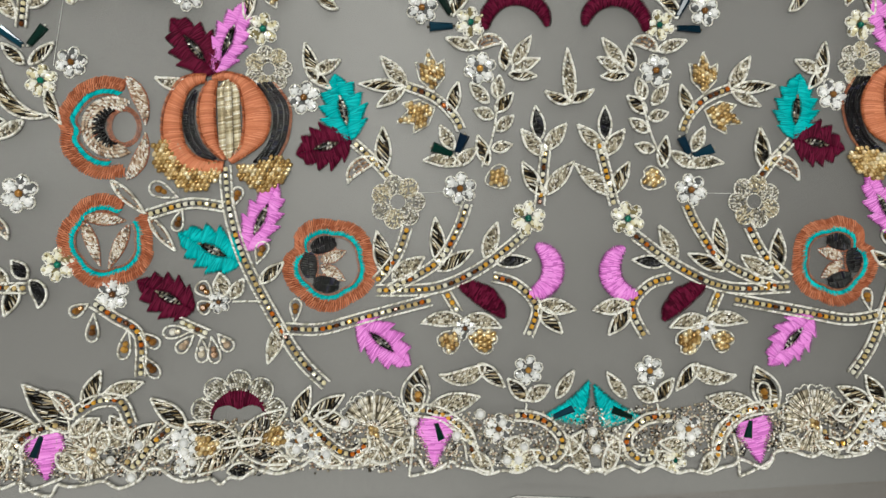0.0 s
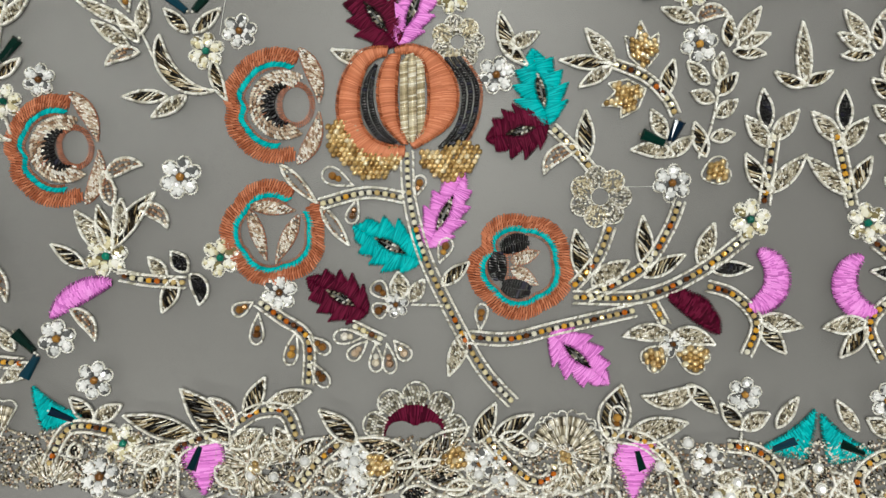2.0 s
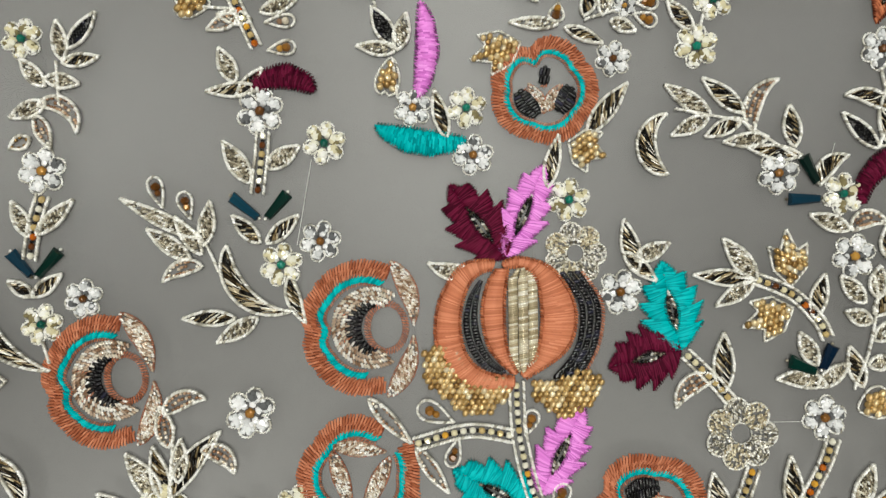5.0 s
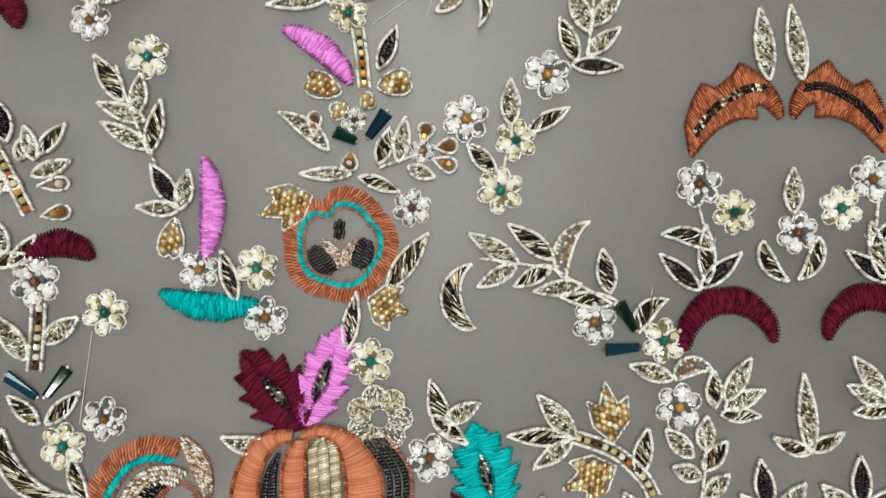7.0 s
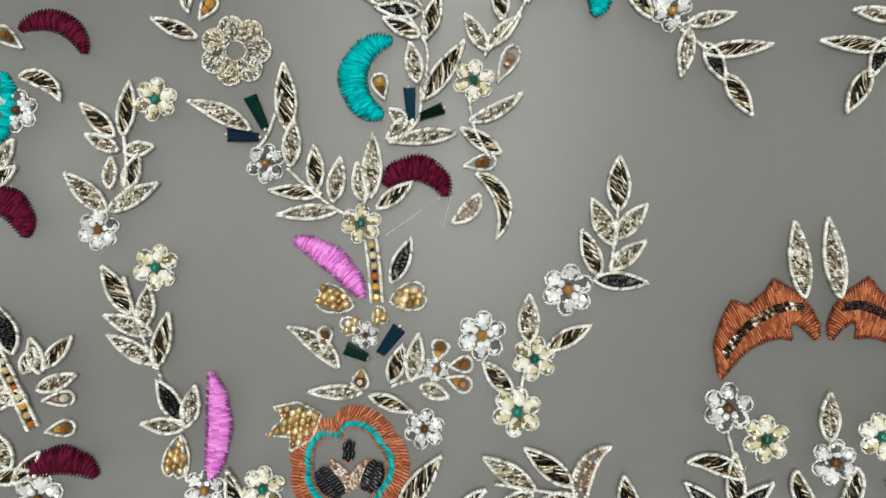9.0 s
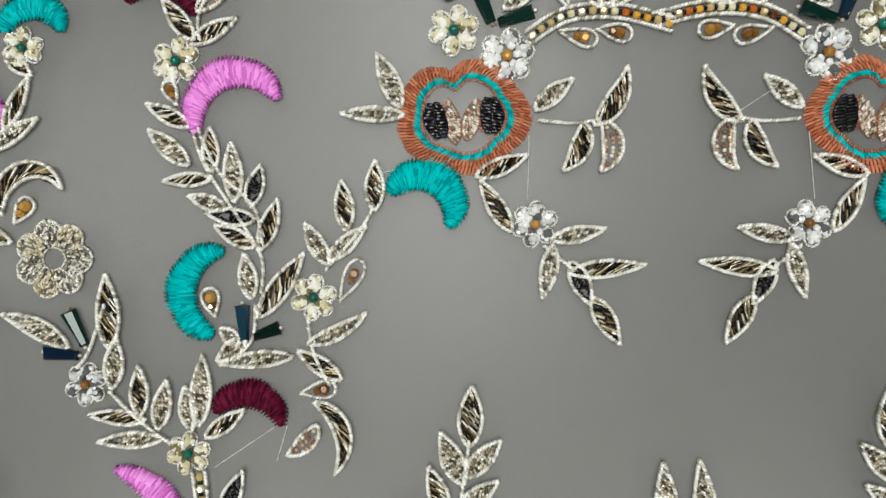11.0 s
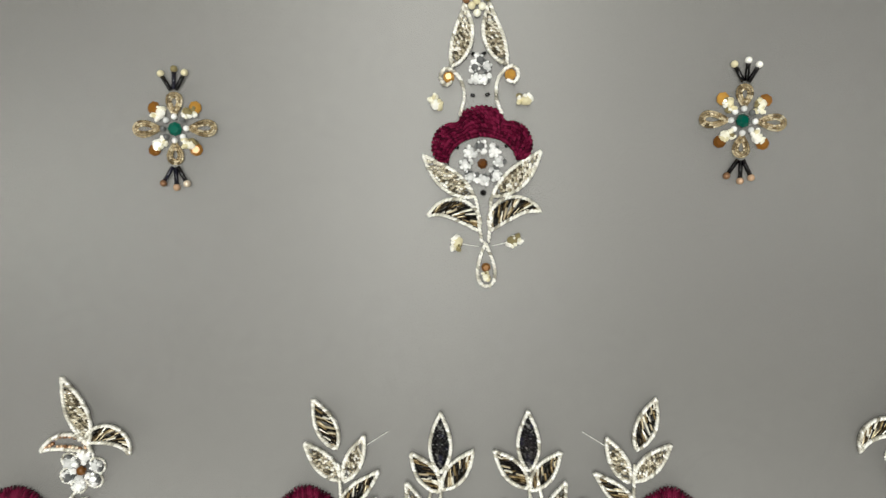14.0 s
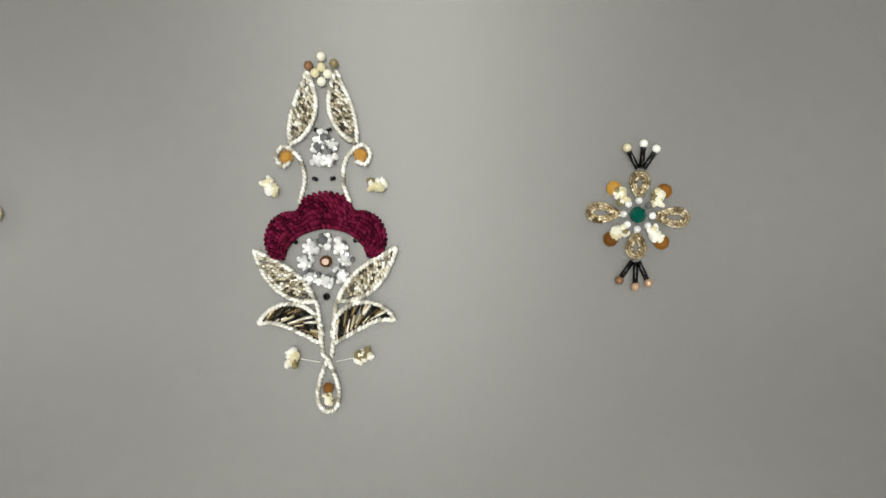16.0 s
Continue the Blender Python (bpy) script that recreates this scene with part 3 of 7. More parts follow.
def ring_flower(x, y, turn, r, petals=7):
    """A scalloped wheel of silver beads with an open middle."""
    t = thing("silver_wheel_flower", "scalloped wheel flower of silver bullion with an open middle", "beaded flower", "silver wheel flowers", x, y, turn)
    for j in range(petals):
        a = 2 * math.pi * j / petals
        cx, cy, pr = 0.66 * r * math.cos(a), 0.66 * r * math.sin(a), 0.36 * r
        pc, c = Pieces(), Pieces()
        for k in range(95):
            q, d = random.uniform(0, 6.28), pr * math.sqrt(random.random())
            px, py, b = cx + d * math.cos(q), cy + d * math.sin(q), a + random.uniform(-.5, .5)
            pc.rod((px - .45 * math.cos(b), py - .45 * math.sin(b)), (px + .45 * math.cos(b), py + .45 * math.sin(b)), 0.32, 0.5 + random.uniform(0, .25), random.uniform(-.2, .2))
        c.cord([(cx + pr * math.cos(a + q), cy + pr * math.sin(a + q)) for q in np.linspace(-1.7, 1.7, 10)], 0.5, 0.7)
        p = part("petal", pc, CHAMPAGNE if j % 2 else SILVER_ROW, t)
        part("petal_rim", c, CORD, p)
    c = Pieces()
    c.cord([(0.3 * r * math.cos(q), 0.3 * r * math.sin(q)) for q in np.linspace(0, 6.28, 18)], 0.32, 0.6)
    part("inner_ring", c, CORD, t)
    return t


def polar_band(pc, r_out, r_in, a0, a1, pitch, h, cx=0.0, cy=0.0, gap=1.2, slant=0.0):
    n = max(8, int(abs(a1 - a0) / 0.04))
    A = [(cx + r_out(a) * math.cos(a), cy + r_out(a) * math.sin(a)) for a in np.linspace(a0, a1, n)]
    B = [(cx + r_in(a) * math.cos(a + slant), cy + r_in(a) * math.sin(a + slant)) for a in np.linspace(a0, a1, n)]
    satin(pc, A, B, pitch, h, 0.3, gap)
    return A, B


def silk_rim(t, lob, a0, a1, width):
    """The orange rim of a blossom: two rows of slanted stitches, the outer one over the inner."""
    # dark layer underneath: the shade in the gaps between stitches, put into colour
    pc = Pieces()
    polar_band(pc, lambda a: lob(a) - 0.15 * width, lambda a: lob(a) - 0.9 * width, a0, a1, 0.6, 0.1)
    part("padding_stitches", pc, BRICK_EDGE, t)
    pc = Pieces()
    polar_band(pc, lob, lambda a: lob(a) - width * 0.60, a0, a1, 1.05, 0.6, gap=0.66, slant=0.06)
    polar_band(pc, lambda a: lob(a) - width * 0.50, lambda a: lob(a) - width, a0, a1, 1.05, 0.5, gap=0.66, slant=0.06)
    part("orange_stitches", pc, COPPER, t)
    e = Pieces()
    for k in (0.55, 0.98):
        e.cord([((lob(a) - k * width) * math.cos(a), (lob(a) - k * width) * math.sin(a)) for a in np.linspace(a0, a1, 90)], 0.34, 1.05, 0.6, lean=1.0)
    part("stitched_edge", e, COPPER, t)


def teal_ring(t, rad, a0, a1, width):
    pc = Pieces()
    n = int((a1 - a0) * rad((a0 + a1) / 2) / 0.62)
    for k in range(n):
        a = a0 + (a1 - a0) * (k + .5) / n
        r1, r2 = rad(a) + width * random.uniform(0.4, 0.85), rad(a) - width * random.uniform(0.4, 0.55)
        pc.thread((r1 * math.cos(a - .05), r1 * math.sin(a - .05)), (r2 * math.cos(a + .05), r2 * math.sin(a + .05)), 0.7, 0.65)
    part("teal_stitches", pc, TEAL, t)
    c = Pieces()
    c.cord([((rad(a) - width * 0.75) * math.cos(a), (rad(a) - width * 0.75) * math.sin(a)) for a in np.linspace(a0, a1, 80)], 0.34, 0.8, 0.35, lean=1.1)
    part("inner_edge", c, COPPER, t)


def grain_band(t, mat, r0, r1, a0, a1, step=0.8, cx=0.0, cy=0.0):
    """Rows of tiny seed beads along an arc."""
    pc = Pieces()
    rows = max(1, int((r1 - r0) / step))
    for j in range(rows):
        r = r0 + (j + 0.5) * (r1 - r0) / rows
        n = max(2, int(abs(a1 - a0) * r / step))
        for k in range(n):
            a = a0 + (a1 - a0) * (k + 0.5) / n
            d = (r1 - r0) / rows * 0.46
            x, y = cx + r * math.cos(a), cy + r * math.sin(a)
            pc.rod((x - d * math.cos(a + .3), y - d * math.sin(a + .3)), (x + d * math.cos(a + .3), y + d * math.sin(a + .3)), step * 0.46, 0.5 + random.uniform(0, .12), random.uniform(-.12, .12))
    part("bead_fill", pc, mat, t)


def bead_strip(t, base, tip, w, bend, mat, rim):
    """A narrow leaf of slanted beads between silk edges."""
    L, a = math.dist(base, tip), math.atan2(tip[1] - base[1], tip[0] - base[0])
    c = Pieces()
    turn = lambda p: (base[0] + p[0] * math.cos(a) - p[1] * math.sin(a), base[1] + p[0] * math.sin(a) + p[1] * math.cos(a))
    b = Pieces()
    fill_leaf(b, L, w * 1.15, bend, "s")
    o = part("bead_fill", b, mat, t)
    o.matrix_local = pose(base[0] * MM, base[1] * MM, 0, 0, 0, math.degrees(a))
    for side in (1, -1):
        c.cord([turn(leaf_shape(L, w, bend, s, side)) for s in np.linspace(0, 1, 14)], 0.3, 0.6, 0.3, lean=1.0)
    part("silk_edge", c, rim, t)


def rosette_open(x, y, turn, R, flip=False):
    """A crescent-shaped blossom, open on one side round a bare eye."""
    t = thing("open_rosette", "orange and teal silk blossom open round a bare eye", "embroidered blossom", "silk and bead blossoms", x, y, turn)
    t.scale = (1, -1 if flip else 1, 1)
    lob = lambda a: R * (0.99 - 0.11 * math.exp(-((a - 3.2) / 0.20) ** 2) + 0.03 * abs(math.sin(2.5 * a)))
    silk_rim(t, lob, radians(68), radians(285), 0.24 * R)
    teal_ring(t, lambda a: lob(a) - 0.31 * R, radians(70), radians(270), 0.085 * R)
    cx = 0.26 * R
    pc = Pieces()
    for j in range(4):
        r = (0.37 + 0.068 * j) * R
        for a0, a1 in ((60, 152), (157, 203), (208, 296)):
            a0, a1 = radians(a0 - 2 * j), radians(a1 + 2 * j * (a1 > 290))
            n = max(2, int((a1 - a0) * r / 0.95))
            for k in range(n):
                a = a0 + (a1 - a0) * (k + 0.5) / n
                px, py, b = cx * 0.35 + r * math.cos(a), r * math.sin(a), a + 0.65 + random.uniform(-.15, .15)
                pc.rod((px - .75 * math.cos(b), py - .75 * math.sin(b)), (px + .75 * math.cos(b), py + .75 * math.sin(b)), 0.43, 0.55 + random.uniform(0, .2), random.uniform(-.2, .2))
    part("bead_fill", pc, PEARL, t)
    c = Pieces()
    for a in (155, 205):
        a = radians(a)
        c.cord([(cx * 0.35 + r * R * math.cos(a), r * R * math.sin(a)) for r in np.linspace(0.33, 0.62, 6)], 0.34, 0.7, 0.5, lean=1.0)
    part("divider", c, COPPER, t)
    for k in range(15):
        f = k / 14
        a = radians(112 + 136 * f)
        r0, r1 = 0.33 * R, (0.37 + 0.20 * math.sin(math.pi * f) ** 0.7) * R
        for q0, q1 in ((r0, (r0 + r1) / 2), ((r0 + r1) / 2, r1)):
            tube_part("black_bead", (cx + q0 * math.cos(a), q0 * math.sin(a)), (cx + q1 * math.cos(a + .05), q1 * math.sin(a + .05)), 0.72, 0.65, BLACK_ONE, t, random.uniform(-9, 9))
    c = Pieces()
    for k in (0.0, 0.05):
        c.cord([(cx + 0.04 * R + (0.26 + k) * R * math.cos(a), (0.33 + k) * R * math.sin(a)) for a in np.linspace(0, 6.28, 30)], 0.40, 0.85, 0.4, lean=1.1)
    part("eye_ring", c, COPPER, t)
    bead_strip(t, (0.36 * R, 0.98 * R), (0.70 * R, 0.02 * R), 0.27 * R, 0.10 * R, PEARL, COPPER)
    bead_strip(t, (0.30 * R, -1.02 * R), (0.70 * R, -0.12 * R), 0.27 * R, -0.10 * R, PEARL, COPPER)
    return t


def rosette(x, y, turn, R, patches, strips, lobes=5, gap=None, notch=None, squash=1.0, flip=False):
    """A round lobed blossom: orange silk rim, teal ring, dark and silver bead patches round a bare eye."""
    t = thing("lobed_rosette", "round orange silk blossom with teal ring and black beads", "embroidered blossom", "silk and bead blossoms", x, y, turn)
    t.scale = (1, -squash if flip else squash, 1)
    off = lambda a: (a - radians(notch or 0) + math.pi) % (2 * math.pi) - math.pi
    cleft = lambda a: math.exp(-(off(a) / 0.20) ** 2) if notch is not None else 0.0
    lob = lambda a: R * (0.93 + 0.085 * abs(math.sin(lobes * off(a) / 2)) ** 0.8 - 0.12 * cleft(a))
    a0, a1 = (0.0, 2 * math.pi) if gap is None else (radians(gap[0]), radians(gap[1]))
    silk_rim(t, lob, a0, a1, 0.26 * R)
    teal_ring(t, lambda a: 0.70 * lob(a) - 0.05 * R * cleft(a), a0, a1, 0.095 * R)
    for a, r, half in patches:
        a = radians(a)
        ux, uy = math.cos(a), math.sin(a)
        cx, cy, wide, n = r * R * ux, r * R * uy, half * R * 0.66, max(3, int(half * R * 1.32 / 0.95))
        rim = []
        for k in range(n):
            o = -wide + 2 * wide * (k + .5) / n
            d = 0.18 * R * math.sqrt(max(0.12, 1 - (o / wide / 1.08) ** 2))
            px, py = cx - uy * o - ux * 0.10 * abs(o), cy + ux * o - uy * 0.10 * abs(o)
            for e0, e1 in ((-d, -0.05), (0.05, d)):
                tube_part("black_bead", (px + ux * e0 - uy * .25, py + uy * e0 + ux * .25), (px + ux * e1 + uy * .25, py + uy * e1 - ux * .25), 0.66, 0.6 + random.uniform(0, .2), BLACK_ONE, t, random.uniform(-10, 10))
            rim.append((px - ux * (d + .4), py - uy * (d + .4)))
        c = Pieces()
        c.cord(rim, 0.36, 0.8, 0.4, lean=1.1)
        part("patch_edge", c, COPPER, t)
    for bx, by, tx, ty in strips:
        bead_strip(t, (bx * R, by * R), (tx * R, ty * R), 0.25 * R, 0.0, PEARL, COPPER)
    return t


def pomegranate(x, y, turn, R, flip=False):
    """A pomegranate in raised silk with black and silver bead segments and two gold bead mounds."""
    t = thing("pomegranate_motif", "orange silk pomegranate with black and silver bead segments", "embroidered fruit", "pomegranates", x, y, turn - 90)
    t.scale = (-1 if flip else 1, 1, 1)
    u = R / 100.0
    def edge(*v):
        return smooth_line([(0.95 * v[k] * R, 0.97 * v[k + 1] * R) for k in range(0, len(v), 2)], 8)

    def along(line, f):
        k = f * (len(line) - 1)
        i = min(int(k), len(line) - 2)
        return [line[i][c] + (line[i + 1][c] - line[i][c]) * (k - i) for c in (0, 1)]

    silk = ((edge(-0.38, 0.97, -0.88, 0.92, -1.22, 0.50, -1.36, 0.05, -1.34, -0.42, -1.12, -0.84, -0.70, -1.10, -0.10, -1.08), edge(-0.42, 0.82, -0.62, 0.76, -0.82, 0.55, -0.95, 0.1, -0.93, -0.32, -0.80, -0.62, -0.54, -0.82, -0.08, -0.90)),
            (edge(-0.36, 0.82, -0.52, 0.55, -0.60, 0.10, -0.48, -0.45, -0.12, -0.84), edge(-0.16, 0.82, -0.21, 0.50, -0.23, 0, -0.19, -0.45, -0.03, -0.84)),
            (edge(-0.26, 0.92, 0.05, 1.01, 0.59, 0.80, 0.94, 0.18, 0.79, -0.47, 0.10, -0.93), edge(-0.22, 0.84, 0.12, 0.84, 0.32, 0.60, 0.38, 0, 0.28, -0.57, 0.02, -0.84)))
    for A, B in silk:
        pc, e = Pieces(), Pieces()
        satin(pc, A, B, 0.44, 2.2, 0.15, 1.3, 7.0)
        part("segment_satin", pc, ORANGE, t)
        e.cord(A, 0.62, 0.85, 1.0, lean=1.15)
        e.cord(B, 0.62, 0.85, 1.0, lean=1.15)
        part("stitched_edge", e, RUST, t)
    black = ((edge(-0.64, 0.66, -0.82, 0.40, -0.92, 0, -0.85, -0.40, -0.62, -0.74, -0.30, -0.86), edge(-0.58, 0.62, -0.64, 0.35, -0.66, 0, -0.58, -0.35, -0.42, -0.62, -0.22, -0.80), 2),
             (edge(0.66, 0.76, 0.98, 0.22, 0.90, -0.45, 0.52, -0.93), edge(1.02, 0.78, 1.35, 0.25, 1.29, -0.40, 1.02, -0.90), 3))
    for A, B, m in black:
        for f in np.linspace(0.02, 0.98, int(1.75 * R / 0.95)):
            p, q = along(A, f), along(B, f)
            for j in range(m):
                f0, f1 = j / m + 0.04, (j + 1) / m - 0.04
                tube_part("black_bead", (p[0] + (q[0] - p[0]) * f0, p[1] + (q[1] - p[1]) * f0), (p[0] + (q[0] - p[0]) * f1, p[1] + (q[1] - p[1]) * f1), 0.62, 1.1, BLACK_ONE, t, random.uniform(-6, 6))
    b = Pieces()
    for f in np.linspace(0.0, 1.0, int(1.6 * R / 0.72)):
        half = 0.23 * R * min(1.0, math.sin(math.pi * (0.06 + 0.88 * f)) * 2.2)
        y0 = (-0.78 + 1.58 * f) * R
        for k in range(3):
            u0 = -half + 2 * half * k / 3
            b.rod((0.07 * R + u0 + 0.05, y0 - 0.3), (0.07 * R + u0 + half * 0.66 - 0.05, y0 + 0.3), 0.40, 1.0 + 0.6 * (k == 1), random.uniform(-.15, .15))
    c = Pieces()
    c.cord([(p[0] + 0.5, p[1]) for p in black[1][1]], 0.5, 0.9, 0.7, lean=1.1)
    part("outer_edge", c, COPPER, t)
    part("bead_fill", b, CHAMPAGNE, t, "silver beaded middle segment")
    left = smooth_line([(-1.58 * R, -0.42 * R), (-1.52 * R, -0.92 * R), (-1.12 * R, -1.32 * R), (-0.60 * R, -1.58 * R), (-0.18 * R, -1.35 * R), (-0.06 * R, -0.95 * R), (-0.7 * R, -0.78 * R), (-1.15 * R, -0.25 * R)], 4, True)
    right = smooth_line([(0.10 * R, -0.92 * R), (0.22 * R, -1.3 * R), (0.65 * R, -1.56 * R), (1.18 * R, -1.38 * R), (1.38 * R, -0.90 * R), (1.0 * R, -0.70 * R), (0.6 * R, -0.86 * R)], 4, True)
    pack(t, left, GOLD, 1.95, cord=False, lift=0.2)
    pack(t, right, GOLD, 1.95, cord=False, lift=0.2)
    return t


def single_stone(parent, x, y, r, mat, h=1.3, name="stone", sides=8):
    if sides == 6:
        o = part(name, PETAL["w" if mat is CLEAR else "y"], None, parent)
        o["kind"] = "stuff"
        k = r / 1.35
        o.matrix_local = pose(x * MM, y * MM, 0, 0, 0, random.uniform(0, 360)) @ Matrix.Diagonal((k, k, k, 1))
        return o
    o = part(name, gem(r, h, sides), mat, parent, smooth=False)
    o.matrix_local = pose(x * MM, y * MM, 0, random.uniform(-12, 12), random.uniform(-12, 12), random.uniform(0, 90))
    return o


def fan(x, y, turn, L, W):
    """A ribbed petal: bullion ribs that spread from the base, with a scalloped cord rim."""
    t = thing("ribbed_fan", "fan-shaped motif of ribbed silver bullion with corded rim", "beaded fan", "ribbed fans of the border", x, y, turn)
    half = math.atan2(W / 2, L)
    rim = [(0, 0)]
    for a in np.linspace(-half, half, 24):
        r = math.hypot(L, W / 4) * (0.92 + 0.09 * abs(math.sin(3 * math.pi * (a + half) / (2 * half))))
        rim.append((r * math.cos(a), r * math.sin(a)))
    c = Pieces()
    c.cord(rim, 0.42, closed=True)
    part("cord_outline", c, CORD, t)
    b = Pieces()
    n = int(W / 0.72)
    for k in range(n):
        a = half * 0.9 * (2 * (k + 0.5) / n - 1)
        for r0, r1 in ((0.22, 0.42), (0.43, 0.66), (0.67, 0.88)):
            if r0 > 0.3 or k % 2:
                b.rod((L * r0 * math.cos(a), L * r0 * math.sin(a)), (L * r1 * math.cos(a), L * r1 * math.sin(a)), 0.33, 0.5, random.uniform(-.1, .15))
    part("bullion_ribs", b, SILVER, t)
    return t




def shell(x, y, turn, R):
    """A maroon silk arch inside five beaded petals."""
    t = thing("shell_blossom", "maroon silk arch framed by silver beaded petals", "embroidered blossom", "shell blossoms of the border", x, y, turn - 90)
    pc = Pieces()
    A, B = polar_band(pc, lambda a: 0.72 * R, lambda a: (0.20 + 0.46 * abs(math.cos(a)) ** 2.2) * R, radians(-4), radians(184), 0.36, 0.8)
    part("maroon_satin", pc, MAROON, t)
    for j in range(5):
        a0, a1 = radians(-8 + 39 * j), radians(-8 + 39 * (j + 1))
        c = Pieces()
        grain_band(t, SILVER_ROW, 0.68 * R, 1.02 * R, a0 + .04, a1 - .04, 1.05)
        grain_band(t, SILVER_ROW, 1.02 * R, 1.12 * R, a0 + .15, a1 - .15, 1.0)
        rim = [(R * (0.86 + 0.34 * math.sin(math.pi * s) ** 0.5) * math.cos(a0 + (a1 - a0) * s), R * (0.86 + 0.34 * math.sin(math.pi * s) ** 0.5) * math.sin(a0 + (a1 - a0) * s)) for s in np.linspace(0, 1, 16)]
        c.cord(rim, 0.56)
        part("petal_rim", c, CORD, t)
    return t


def crown(x, y, turn, L, flip=False):
    """Half of a pointed orange arch, from its inner end to its foot."""
    t = thing("orange_arch", "pointed orange silk arch with a row of dark beads", "embroidered arch", "orange arches", x, y, turn)
    k = 1 if flip else -1
    shape = lambda pts: [(u * L, k * v * L) for u, v in pts]
    A = shape(((0.0, 0.02), (-0.05, 0.12), (-0.04, 0.30), (0.0, 0.44), (0.17, 0.68), (0.30, 0.59), (0.50, 0.53), (0.61, 0.64), (0.78, 0.50), (0.93, 0.33), (1.0, 0.06)))
    B = shape(((0.04, 0.0), (0.09, 0.12), (0.14, 0.22), (0.22, 0.23), (0.24, 0.09), (0.34, 0.15), (0.44, 0.17), (0.58, 0.17), (0.72, 0.14), (0.88, 0.06), (1.0, 0.0)))
    M = smooth_line(shape(((0.04, 0.33), (0.18, 0.40), (0.36, 0.40), (0.55, 0.37), (0.74, 0.29), (0.88, 0.20))), 7)
    pc, under = Pieces(), Pieces()
    for (p, q), (r, w) in zip(zip(A, A[1:]), zip(B, B[1:])):
        # under: dark brick layer that colours in the shade between the silk stitches
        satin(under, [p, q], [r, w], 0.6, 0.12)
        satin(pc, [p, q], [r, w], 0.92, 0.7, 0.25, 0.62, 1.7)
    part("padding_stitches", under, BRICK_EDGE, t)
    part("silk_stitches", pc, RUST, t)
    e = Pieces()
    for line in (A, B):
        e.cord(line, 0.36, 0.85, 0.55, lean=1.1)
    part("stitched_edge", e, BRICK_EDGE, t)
    b = Pieces()
    for j, p in enumerate(M):
        for d in (-0.75, 0.7):
            a = random.uniform(0, 3)
            b.rod((p[0] - .6 * math.cos(a), p[1] + d - .6 * math.sin(a)), (p[0] + .6 * math.cos(a), p[1] + d + .6 * math.sin(a)), 0.5, 1.2, random.uniform(-.25, .25))
    part("bead_fill", b, BULLION if not flip else BLACK, t)
    return t


def sub_leaf(t, base, tip, w, bend, mat, fill):
    L, a = math.dist(base, tip), math.atan2(tip[1] - base[1], tip[0] - base[0])
    c, b = Pieces(), Pieces()
    c.cord([leaf_shape(L, w, bend, s, 1) for s in np.linspace(0, 1, 14)] + [leaf_shape(L, w, bend, s, -1) for s in np.linspace(1, 0, 14)[1:-1]], 0.82, 0.95, closed=True)
    o = part("leaf", c, CORD, t)
    o.matrix_local = pose(base[0] * MM, base[1] * MM, 0, 0, 0, math.degrees(a))
    fill_leaf(b, L, w, bend, fill)
    part("bead_fill", b, mat, o)


